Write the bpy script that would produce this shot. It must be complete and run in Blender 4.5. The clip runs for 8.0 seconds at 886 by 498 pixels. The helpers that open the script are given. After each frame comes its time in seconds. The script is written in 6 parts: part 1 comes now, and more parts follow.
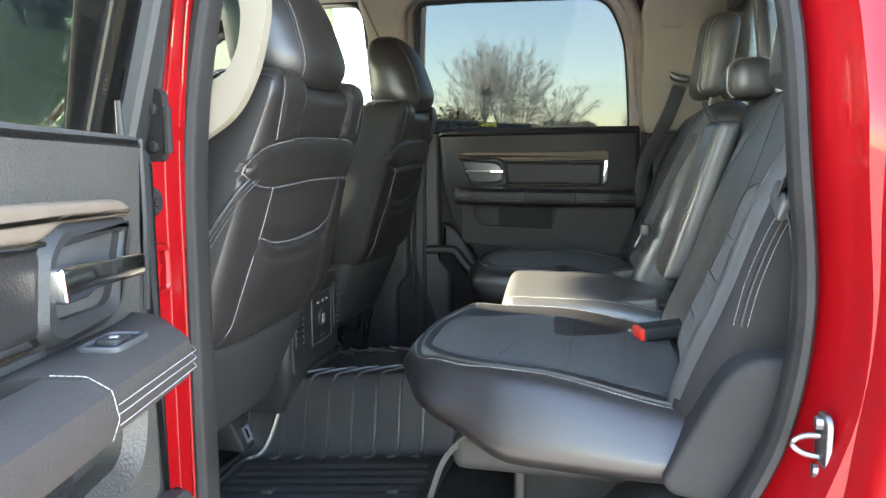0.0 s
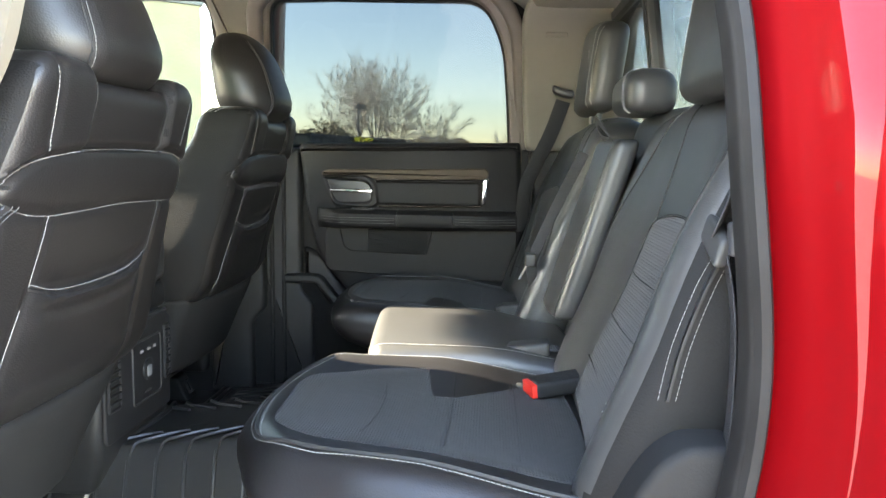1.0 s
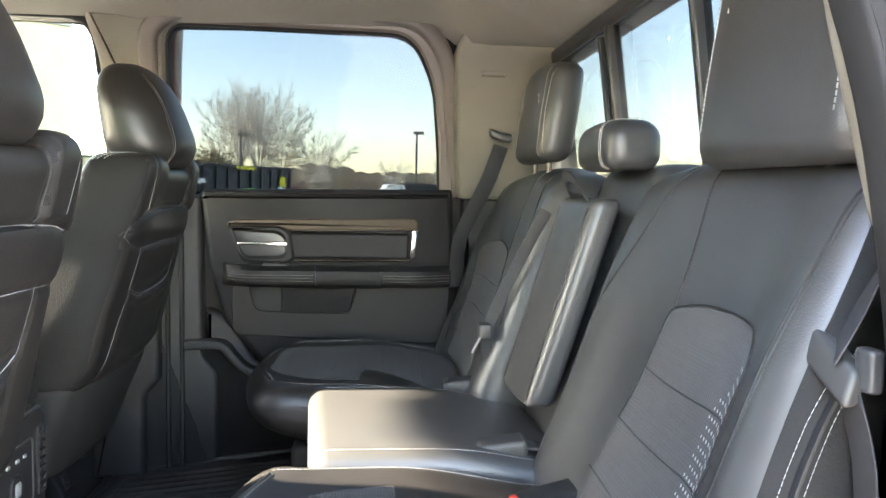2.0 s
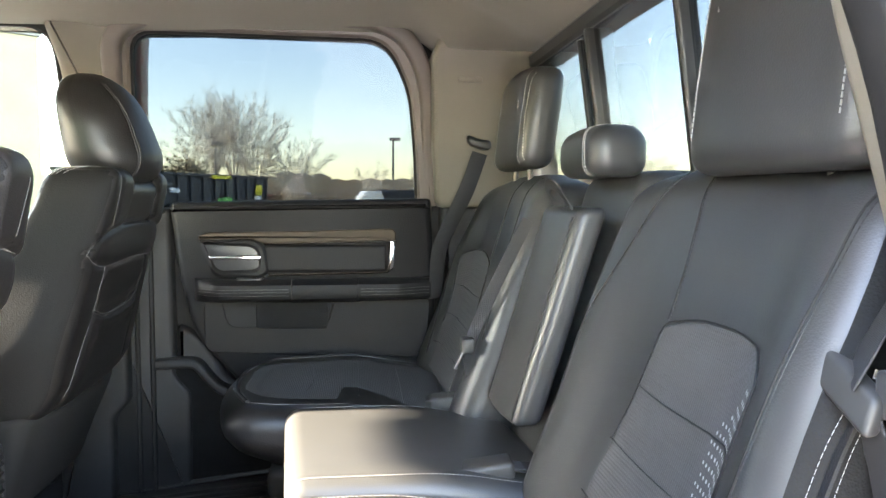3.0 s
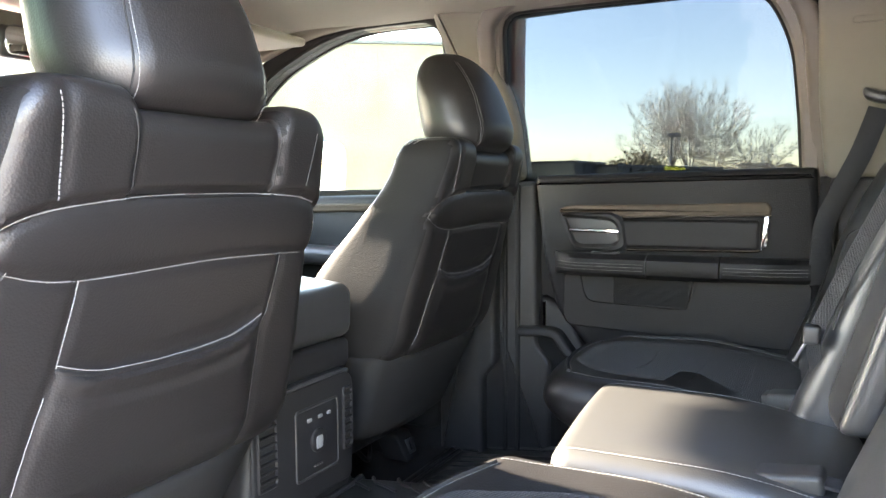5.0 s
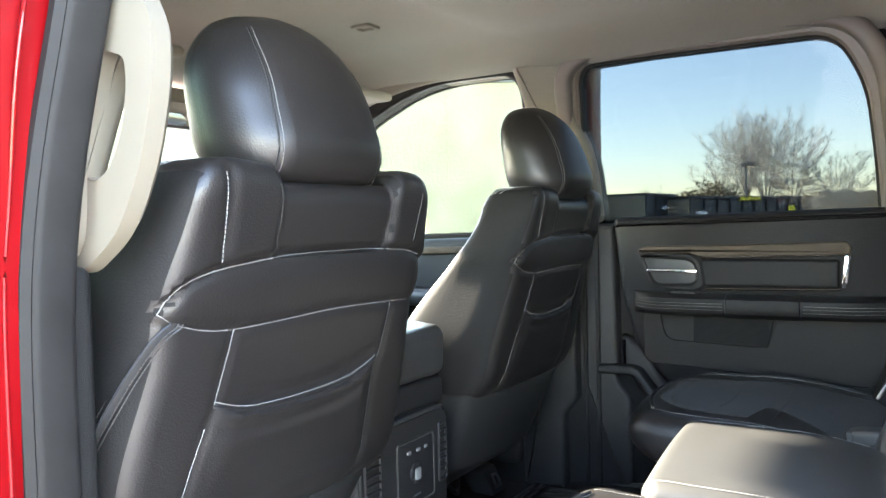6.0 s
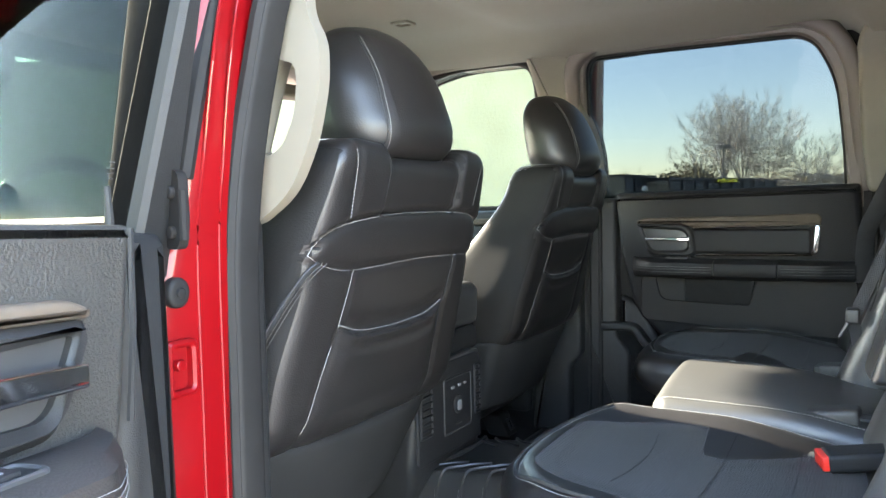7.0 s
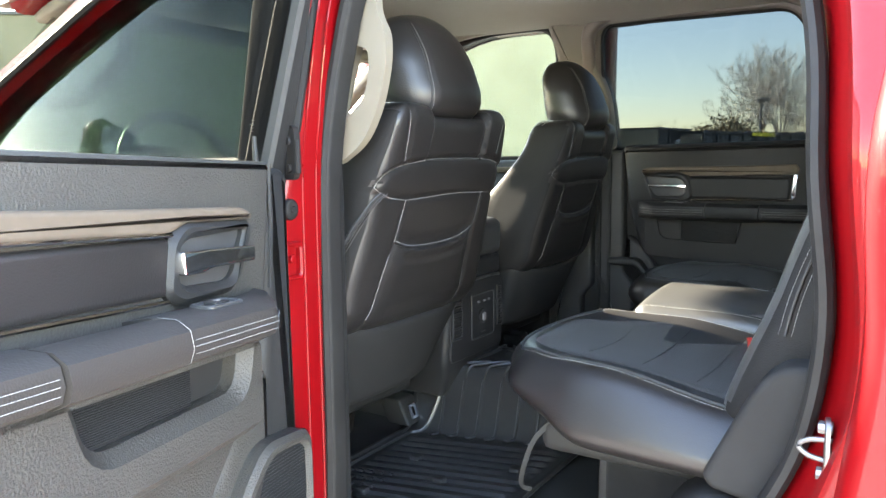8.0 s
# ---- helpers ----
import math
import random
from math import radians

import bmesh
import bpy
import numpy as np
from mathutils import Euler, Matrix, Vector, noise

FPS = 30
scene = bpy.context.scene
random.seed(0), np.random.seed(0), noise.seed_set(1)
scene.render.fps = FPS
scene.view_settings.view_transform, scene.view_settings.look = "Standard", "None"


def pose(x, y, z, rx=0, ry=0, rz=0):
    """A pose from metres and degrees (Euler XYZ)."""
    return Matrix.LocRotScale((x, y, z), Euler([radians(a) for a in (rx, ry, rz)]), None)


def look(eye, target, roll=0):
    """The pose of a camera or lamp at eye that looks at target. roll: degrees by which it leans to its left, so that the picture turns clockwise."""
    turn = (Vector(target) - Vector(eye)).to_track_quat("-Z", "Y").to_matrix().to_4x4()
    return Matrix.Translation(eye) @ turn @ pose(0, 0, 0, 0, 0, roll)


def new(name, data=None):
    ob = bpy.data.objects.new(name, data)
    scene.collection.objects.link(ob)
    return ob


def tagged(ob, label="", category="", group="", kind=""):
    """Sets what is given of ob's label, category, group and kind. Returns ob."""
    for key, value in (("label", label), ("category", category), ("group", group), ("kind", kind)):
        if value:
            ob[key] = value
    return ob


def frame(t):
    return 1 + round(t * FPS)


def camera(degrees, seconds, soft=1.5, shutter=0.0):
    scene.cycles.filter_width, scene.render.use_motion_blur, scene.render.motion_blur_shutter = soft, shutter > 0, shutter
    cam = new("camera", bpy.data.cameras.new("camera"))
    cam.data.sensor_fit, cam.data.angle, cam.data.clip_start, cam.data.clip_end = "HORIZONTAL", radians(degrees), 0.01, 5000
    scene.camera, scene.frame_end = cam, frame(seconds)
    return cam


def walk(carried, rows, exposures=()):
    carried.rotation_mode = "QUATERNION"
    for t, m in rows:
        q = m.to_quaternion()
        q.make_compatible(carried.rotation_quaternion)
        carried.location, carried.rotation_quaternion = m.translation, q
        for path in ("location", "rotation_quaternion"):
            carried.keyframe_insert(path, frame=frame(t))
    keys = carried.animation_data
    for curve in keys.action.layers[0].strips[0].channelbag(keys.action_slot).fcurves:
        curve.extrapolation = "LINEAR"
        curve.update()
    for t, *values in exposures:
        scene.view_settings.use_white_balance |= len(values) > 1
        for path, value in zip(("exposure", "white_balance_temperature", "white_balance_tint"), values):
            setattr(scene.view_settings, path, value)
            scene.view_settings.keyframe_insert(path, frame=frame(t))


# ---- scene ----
from mathutils.bvhtree import BVHTree

# ---------------------------------------------------------------- camera
cam = camera(60.7, 8.0)
METRES, EYE, TILT, LEAN, TURN = 1.7, 1.42, -8.0, 0.0, 13.0
OX, OY = 0.5, -1.73
ROWS = [
    (0.0, 0.0, 0.0, 0.0, 0.0, 0.0, -0.0),
    (0.5, -0.0083, 0.0673, 0.0138, -4.75, 0.47, 0.11),
    (1.0, 0.0219, 0.1524, 0.0234, -9.41, 1.1, 0.29),
    (1.5, 0.0141, 0.2224, 0.0358, -14.05, 2.07, 0.65),
    (2.0, -0.0157, 0.2924, 0.0735, -18.02, 3.1, 1.34),
    (3.5, -0.0053, 0.3261, 0.0831, -19.65, 3.48, 2.58),
    (4.0, 0.0024, 0.342, 0.0598, -14.81, 2.64, 2.1),
    (4.5, 0.0544, 0.3519, 0.0545, -1.24, 2.84, 0.52),
    (5.0, 0.1301, 0.3503, 0.0566, 13.75, 3.19, -1.56),
    (6.5, 0.1086, 0.2161, 0.0562, 19.15, 6.03, -1.28),
    (7.0, 0.102, 0.1227, 0.0287, 17.39, 4.29, -1.24),
    (7.5, 0.1479, 0.0094, 0.0047, 18.64, 1.92, -1.94),
    (8.0, 0.171, -0.0867, -0.0057, 19.68, 0.59, -2.11),
]
EXPOSURES = [(0.0, 5.18, 7800, 13), (1.0, 5.28, 8000, 15), (2.0, 5.70, 8100, 18), (3.5, 5.55, 7900, 18), (4.5, 5.60, 7900, 20), (5.0, 5.58, 7800, 21), (6.5, 5.26, 7300, 14), (8.0, 5.00, 7800, 15)]
walk(cam, [(t, pose(OX, OY, EYE, TILT, LEAN, TURN) @ pose(METRES * x, METRES * y, METRES * z, 90 + pitch, roll, yaw)) for t, x, y, z, yaw, pitch, roll in ROWS], EXPOSURES)

# ---------------------------------------------------------------- light
world = bpy.data.worlds.new("sky_world")
scene.world = world
world.use_nodes = True
SUN_EL, SUN_AZ = 24.0, (-0.9992, 0.04)
wn = world.node_tree
sky = wn.nodes.new("ShaderNodeTexSky")
sky.sky_type = "NISHITA"
sky.sun_disc = False
sky.sun_elevation = radians(SUN_EL)
sky.sun_rotation = math.atan2(SUN_AZ[0], SUN_AZ[1])
sky.air_density, sky.dust_density, sky.ozone_density = 1.0, 0.3, 1.1
wn.links.new(sky.outputs[0], wn.nodes["Background"].inputs[0])
wn.nodes["Background"].inputs[1].default_value = 0.15
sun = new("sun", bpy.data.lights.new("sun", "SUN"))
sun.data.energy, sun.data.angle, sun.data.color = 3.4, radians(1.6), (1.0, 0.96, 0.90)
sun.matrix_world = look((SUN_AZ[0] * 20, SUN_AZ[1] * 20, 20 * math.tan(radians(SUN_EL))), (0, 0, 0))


# ---------------------------------------------------------------- materials
def material(name, base, rough=0.5, metal=0.0, coat=0.0, spec=0.5, grain=None, tone=None, sheen=0.0, coat_rough=0.04):
    """grain: (scale per metre, bump strength, kind); tone: (scale, amount) large-scale variation."""
    m = bpy.data.materials.new(name)
    m.use_nodes = True
    t = m.node_tree
    b = t.nodes["Principled BSDF"]
    b.inputs["Base Color"].default_value = (*base, 1)
    b.inputs["Roughness"].default_value = rough
    b.inputs["Metallic"].default_value = metal
    b.inputs["Coat Weight"].default_value = coat
    b.inputs["Coat Roughness"].default_value = coat_rough
    b.inputs["Specular IOR Level"].default_value = spec
    b.inputs["Sheen Weight"].default_value = sheen
    tc = t.nodes.new("ShaderNodeTexCoord")
    if grain:
        scale, amount, kind = grain
        if kind in ("voronoi", "dots"):
            g = t.nodes.new("ShaderNodeTexVoronoi")
            g.inputs["Randomness"].default_value = 0.1 if kind == "dots" else 1.0
            g.inputs["Scale"].default_value = scale
            t.links.new(tc.outputs["Object"], g.inputs["Vector"])
            height = g.outputs["Distance"]
        elif kind.startswith("weave"):
            ws = []
            for axis in kind[-2:]:
                w = t.nodes.new("ShaderNodeTexWave")
                w.bands_direction = axis
                w.inputs["Scale"].default_value = scale
                t.links.new(tc.outputs["Object"], w.inputs["Vector"])
                ws.append(w)
            mul = t.nodes.new("ShaderNodeMath")
            mul.operation = "MULTIPLY"
            t.links.new(ws[0].outputs["Fac"], mul.inputs[0])
            t.links.new(ws[1].outputs["Fac"], mul.inputs[1])
            height = mul.outputs[0]
        else:
            g = t.nodes.new("ShaderNodeTexNoise")
            g.inputs["Scale"].default_value = scale
            g.inputs["Detail"].default_value = 4
            t.links.new(tc.outputs["Object"], g.inputs["Vector"])
            height = g.outputs["Fac"]
        bump = t.nodes.new("ShaderNodeBump")
        bump.inputs["Strength"].default_value = amount
        bump.inputs["Distance"].default_value = 0.6 / scale
        t.links.new(height, bump.inputs["Height"])
        t.links.new(bump.outputs[0], b.inputs["Normal"])
    if tone:
        scale, amount = tone
        n = t.nodes.new("ShaderNodeTexNoise")
        n.inputs["Scale"].default_value = scale
        n.inputs["Detail"].default_value = 6
        n.inputs["Roughness"].default_value = 0.62
        t.links.new(tc.outputs["Object"], n.inputs["Vector"])
        ramp = t.nodes.new("ShaderNodeValToRGB")
        lo, hi = (1 - amount), (1 + amount)
        ramp.color_ramp.elements[0].position, ramp.color_ramp.elements[1].position = 0.3, 0.7
        ramp.color_ramp.elements[0].color = (*[min(1, c * lo) for c in base], 1)
        ramp.color_ramp.elements[1].color = (*[min(1, c * hi) for c in base], 1)
        t.links.new(n.outputs["Fac"], ramp.inputs[0])
        t.links.new(ramp.outputs[0], b.inputs["Base Color"])
        mr = t.nodes.new("ShaderNodeMapRange")
        mr.inputs["To Min"].default_value = max(0.02, rough - 0.06)
        mr.inputs["To Max"].default_value = min(1.0, rough + 0.06)
        t.links.new(n.outputs["Fac"], mr.inputs["Value"])
        t.links.new(mr.outputs[0], b.inputs["Roughness"])
    return m


def glass_material(name, tint):
    """A thin pane: tinted see-through with Fresnel gloss."""
    m = bpy.data.materials.new(name)
    m.use_nodes = True
    t = m.node_tree
    t.nodes.remove(t.nodes["Principled BSDF"])
    tr = t.nodes.new("ShaderNodeBsdfTransparent")
    tr.inputs[0].default_value = (*tint, 1)
    gl = t.nodes.new("ShaderNodeBsdfGlossy")
    gl.inputs["Roughness"].default_value = 0.02
    lw = t.nodes.new("ShaderNodeLayerWeight")
    lw.inputs[0].default_value = 0.5
    pw = t.nodes.new("ShaderNodeMath")
    pw.operation, pw.inputs[1].default_value = "POWER", 4.0
    t.links.new(lw.outputs["Facing"], pw.inputs[0])
    fr = t.nodes.new("ShaderNodeMapRange")
    fr.inputs["To Min"].default_value, fr.inputs["To Max"].default_value = 0.010, 0.85
    t.links.new(pw.outputs[0], fr.inputs["Value"])
    mix = t.nodes.new("ShaderNodeMixShader")
    t.links.new(fr.outputs[0], mix.inputs[0])
    t.links.new(tr.outputs[0], mix.inputs[1])
    t.links.new(gl.outputs[0], mix.inputs[2])
    t.links.new(mix.outputs[0], t.nodes["Material Output"].inputs[0])
    return m


# darker, duller leather copy: shade on the seat sides put into its colour
SIDE_SHADE = material("black_leather_shaded_side", (0.0095, 0.0091, 0.0092), 0.72, spec=0.2, grain=(420, 0.25, "voronoi"), tone=(4, 0.12))
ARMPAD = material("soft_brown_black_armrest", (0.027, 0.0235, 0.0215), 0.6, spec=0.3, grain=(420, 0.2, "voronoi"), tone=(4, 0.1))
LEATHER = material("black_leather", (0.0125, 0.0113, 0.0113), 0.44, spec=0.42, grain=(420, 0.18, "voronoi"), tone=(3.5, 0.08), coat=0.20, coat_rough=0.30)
# paler leather: light on rear backrests and middle seat put into its colour
LEATHER_LIT = material("black_leather_smooth_lit", (0.041, 0.0408, 0.0408), 0.42, spec=0.5, grain=(500, 0.14, "voronoi"), tone=(3, 0.08), coat=0.32, coat_rough=0.34)
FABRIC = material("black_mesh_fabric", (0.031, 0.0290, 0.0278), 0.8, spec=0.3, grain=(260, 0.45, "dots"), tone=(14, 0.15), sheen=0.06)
# same mesh for the backrests, extra light put into a paler colour
FABRIC_LIT = material("black_mesh_fabric_lit", (0.064, 0.058, 0.054), 0.8, grain=(260, 0.4, "dots"), tone=(14, 0.15), sheen=0.06)
PLASTIC = material("black_grained_plastic", (0.018, 0.018, 0.0185), 0.5, spec=0.27, grain=(700, 0.35, "voronoi"), tone=(6, 0.12))
CONSOLE = material("dark_console_plastic", (0.017, 0.017, 0.018), 0.5, spec=0.3, grain=(800, 0.2, "voronoi"), tone=(8, 0.15))
# open door's trim copy, the light bounced onto it put into the colour
COARSE = material("coarse_lit_door_plastic", (0.036, 0.034, 0.031), 0.5, spec=0.4, grain=(320, 1.0, "noise"), tone=(6, 0.12))
SATIN = material("satin_black_plastic", (0.045, 0.045, 0.047), 0.34, tone=(8, 0.2))
SKIRT = material("charcoal_seat_plastic", (0.015, 0.0148, 0.015), 0.75, spec=0.22, grain=(500, 0.3, "noise"), tone=(10, 0.2))
CARPET = material("black_carpet", (0.010, 0.0098, 0.0098), 0.95, spec=0.15, grain=(900, 0.8, "noise"), tone=(25, 0.3), sheen=0.03)
RUBBER = material("black_rubber_mat", (0.022, 0.022, 0.0225), 0.33, grain=(800, 0.2, "noise"), tone=(8, 0.25))
SEAL = material("rubber_door_seal", (0.0145, 0.014, 0.014), 0.62, spec=0.2, grain=(900, 0.2, "noise"), tone=(12, 0.25))
LINER = material("beige_headliner_cloth", (0.215, 0.192, 0.155), 0.92, grain=(900, 0.35, "noise"), tone=(5, 0.06), sheen=0.15)
BEIGE = material("beige_pillar_plastic", (0.175, 0.156, 0.124), 0.5, grain=(700, 0.2, "noise"), tone=(6, 0.06))
TAUPE = material("taupe_satin_trim", (0.092, 0.071, 0.054), 0.7, spec=0.18, metal=0.0, tone=(30, 0.12))
RED = material("red_car_paint", (0.17, 0.001, 0.0027), 0.5, spec=0.15, coat=0.35, tone=(3, 0.05))
CHROME = material("chrome", (0.80, 0.80, 0.81), 0.08, metal=1.0)
HINGE = material("dark_painted_steel", (0.014, 0.013, 0.013), 0.75, spec=0.12, tone=(30, 0.2))
STEEL = material("zinc_steel", (0.17, 0.17, 0.175), 0.45, metal=1.0, tone=(40, 0.2))
THREAD = material("pale_grey_thread", (0.42, 0.41, 0.39), 0.8)
TAUPE_FRAME = material("taupe_door_frame", (0.135, 0.112, 0.098), 0.42, grain=(800, 0.15, "noise"), tone=(8, 0.08))
PERF = material("pale_perforation_dots", (0.48, 0.47, 0.45), 0.7)
THREAD_SOFT = material("pale_grey_seam_thread", (0.20, 0.195, 0.19), 0.6)
SEAM = material("dark_leather_seam", (0.026, 0.026, 0.026), 0.6, spec=0.25)
DULLTHREAD = material("dull_grey_thread", (0.30, 0.295, 0.285), 0.85, spec=0.2)
# closed door's trim copy, its shade put into the colour
SHADETRIM = material("shaded_door_plastic", (0.0105, 0.0100, 0.0106), 0.52, spec=0.24, grain=(300, 0.4, "noise"), tone=(6, 0.12))
WEBBING = material("black_belt_webbing", (0.035, 0.035, 0.037), 0.6, grain=(260, 0.6, "weave_YZ"), tone=(20, 0.15))
GREYPL = material("grey_buckle_plastic", (0.036, 0.035, 0.034), 0.5, tone=(20, 0.15))
REDPL = material("red_button_plastic", (0.75, 0.03, 0.02), 0.4)
WHITEMARK = material("white_print", (0.20, 0.20, 0.20), 0.6)
MATTE = material("matt_black_applique", (0.010, 0.010, 0.011), 0.9, spec=0.06, tone=(8, 0.2))
DARK = material("dark_void_plastic", (0.010, 0.010, 0.010), 0.7)
GLASS = glass_material("clear_window_glass", (0.64, 0.68, 0.64))
# same side glass as TINT; a brighter view is put into its tint
TINT_BRIGHT = glass_material("brightened_window_glass", (0.50, 0.52, 0.495))
TINT_FRONT = glass_material("green_front_window_glass", (0.33, 0.40, 0.35))
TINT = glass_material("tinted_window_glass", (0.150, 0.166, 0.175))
TINT_REAR = glass_material("grey_rear_window_glass", (0.190, 0.208, 0.215))
MIRROR = material("mirror_glass", (0.85, 0.85, 0.85), 0.03, metal=1.0)


# ---------------------------------------------------------------- mesh helpers
def link_mesh(name, bm, mat, smooth=True):
    bmesh.ops.recalc_face_normals(bm, faces=bm.faces)
    me = bpy.data.meshes.new(name)
    bm.to_mesh(me)
    bm.free()
    me.materials.append(mat)
    if smooth:
        me.shade_smooth()
        me.set_sharp_from_angle(angle=radians(38))
    return new(name, me)


def part(name, bm, mat, parent, label="", smooth=True):
    ob = link_mesh(name, bm, mat, smooth)
    if parent is not None:
        ob.parent = parent
        ob.matrix_parent_inverse = parent.matrix_basis.inverted()
    return tagged(ob, label)


def thing(name, label, category, at=(0, 0, 0), group="", kind=""):
    ob = new(name)
    ob.empty_display_size = 0.05
    ob.matrix_basis = Matrix.Translation(at)
    return tagged(ob, label, category, group, kind)


def axis_steps(h, r, n):
    arc = [-h + r * k / 3 for k in range(3)]
    inner = [-(h - r) + 2 * (h - r) * k / n for k in range(n + 1)]
    return arc + inner + [-a for a in reversed(arc)]


def rbox(bm, c, h, r, n=(2, 2, 2), fn=None):
    """A rounded box round c with half sizes h and edge radius r; fn(x, y, z) -> (x, y, z) shapes it, about its own middle."""
    r = min(r, *[v * 0.999 for v in h])
    ax = [axis_steps(h[i], r, n[i]) for i in range(3)]
    ids = {}
    inner = Vector((h[0] - r, h[1] - r, h[2] - r))

    def vert(i, j, k):
        key = (i, j, k)
        if key not in ids:
            p = Vector((ax[0][i], ax[1][j], ax[2][k]))
            q = Vector([max(-inner[a], min(inner[a], p[a])) for a in range(3)])
            d = p - q
            if d.length > 1e-9:
                p = q + d.normalized() * r
            if fn:
                p = Vector(fn(p.x, p.y, p.z))
            ids[key] = bm.verts.new(p + Vector(c))
        return ids[key]

    n0, n1, n2 = (len(a) - 1 for a in ax)
    for i in range(n0):
        for j in range(n1):
            for k in (0, n2):
                bm.faces.new([vert(i, j, k), vert(i + 1, j, k), vert(i + 1, j + 1, k), vert(i, j + 1, k)])
    for i in range(n0):
        for k in range(n2):
            for j in (0, n1):
                bm.faces.new([vert(i, j, k), vert(i + 1, j, k), vert(i + 1, j, k + 1), vert(i, j, k + 1)])
    for j in range(n1):
        for k in range(n2):
            for i in (0, n0):
                bm.faces.new([vert(i, j, k), vert(i, j + 1, k), vert(i, j + 1, k + 1), vert(i, j, k + 1)])
    return bm


def BM():
    return bmesh.new()


def smooth_line(pts, k=6):
    """Catmull-Rom through the points."""
    P = [Vector(p) for p in pts]
    if len(P) < 3:
        return [P[0].lerp(P[-1], i / k) for i in range(k + 1)]
    out = []
    for i in range(len(P) - 1):
        a, b, c, d = P[max(i - 1, 0)], P[i], P[i + 1], P[min(i + 2, len(P) - 1)]
        for s in range(k):
            t = s / k
            out.append(0.5 * ((2 * b) + (c - a) * t + (2 * a - 5 * b + 4 * c - d) * t * t + (3 * b - a - 3 * c + d) * t ** 3))
    out.append(P[-1])
    return out


def sweep(bm, pts, section, closed=False, up=None, scale=None):
    """Sweeps a closed 2-D section (side, up) along 3-D points."""
    P = [Vector(p) for p in pts]
    n, rings = len(P), []
    ref = Vector(up) if up else Vector((0, 0, 1))
    for i, p in enumerate(P):
        a = P[(i - 1) % n] if closed or i > 0 else p
        b = P[(i + 1) % n] if closed or i < n - 1 else p
        d = (b - a)
        d = d.normalized() if d.length > 1e-9 else Vector((1, 0, 0))
        side = d.cross(ref)
        if side.length < 0.05:
            side = d.cross(Vector((0.3, 1, 0.2)))
        side.normalize()
        v = side.cross(d).normalized()
        k = scale(i / max(1, n - 1)) if scale else 1.0
        rings.append([bm.verts.new(p + side * (s * k) + v * (t * k)) for s, t in section])
    m = len(section)
    for i in range(n if closed else n - 1):
        A, B = rings[i], rings[(i + 1) % n]
        for j in range(m):
            bm.faces.new([A[j], A[(j + 1) % m], B[(j + 1) % m], B[j]])
    if not closed:
        bm.faces.new(rings[0])
        bm.faces.new(list(reversed(rings[-1])))
    return bm


def circle(r, n=8, ry=None):
    return [(r * math.cos(2 * math.pi * k / n), (ry or r) * math.sin(2 * math.pi * k / n)) for k in range(n)]


def tube(bm, pts, r, n=8, closed=False, scale=None):
    return sweep(bm, pts, circle(r, n), closed, scale=scale)


def strap(bm, pts, width, thick, up):
    w, t = width / 2, thick / 2
    return sweep(bm, pts, [(-w, -t * 0.3), (-w * 0.96, -t), (w * 0.96, -t), (w, -t * 0.3), (w, t * 0.3), (w * 0.96, t), (-w * 0.96, t), (-w, t * 0.3)], up=up)


def stitches(bm, pts, step=0.006, length=0.0042, r=0.0008):
    """Small dashes of thread along a line of points."""
    P = [Vector(p) for p in pts]
    dist = [0.0]
    for a, b in zip(P, P[1:]):
        dist.append(dist[-1] + (b - a).length)
    s, i = 0.0, 0
    while s + length < dist[-1]:
        ends = []
        for q in (s, s + length):
            k = max(0, min(len(P) - 2, int(np.searchsorted(dist, q)) - 1))
            f = (q - dist[k]) / max(1e-9, dist[k + 1] - dist[k])
            ends.append(P[k].lerp(P[k + 1], f))
        a, b = ends
        d = (b - a).normalized()
        side = d.cross(Vector((0.31, 0.22, 0.92))).normalized() * r
        v = side.cross(d).normalized() * r
        q0 = [bm.verts.new(a + x) for x in (side, v, -side, -v)]
        q1 = [bm.verts.new(b + x) for x in (side, v, -side, -v)]
        for j in range(4):
            bm.faces.new([q0[j], q0[(j + 1) % 4], q1[(j + 1) % 4], q1[j]])
        s += step
    return bm


def rrect(u0, v0, u1, v1, r, n=5):
    """A rounded rectangle as a list of 2-D points; r may be one radius or four (from the lower left, turning left)."""
    rs = r if isinstance(r, (tuple, list)) else (r,) * 4
    out = []
    for (cu, cv, a0), q in zip(((u0, v0, 180), (u1, v0, 270), (u1, v1, 0), (u0, v1, 90)), rs):
        x = cu + q if cu == u0 else cu - q
        y = cv + q if cv == v0 else cv - q
        for k in range(n + 1):
            a = radians(a0 + 90 * k / n)
            out.append((x + q * math.cos(a), y + q * math.sin(a)))
    return out


def rpoly(pts, r, n=5):
    """A polygon with rounded corners; points are (u, v) or (u, v, own radius)."""
    out, m = [], len(pts)
    for i in range(m):
        p = Vector(pts[i][:2])
        q = pts[i][2] if len(pts[i]) > 2 else r
        a, b = Vector(pts[i - 1][:2]) - p, Vector(pts[(i + 1) % m][:2]) - p
        k = min(q, a.length * 0.45, b.length * 0.45)
        A, B = p + a.normalized() * k, p + b.normalized() * k
        for s in range(n + 1):
            t = s / n
            out.append(tuple((1 - t) ** 2 * A + 2 * t * (1 - t) * p + t * t * B))
    return out


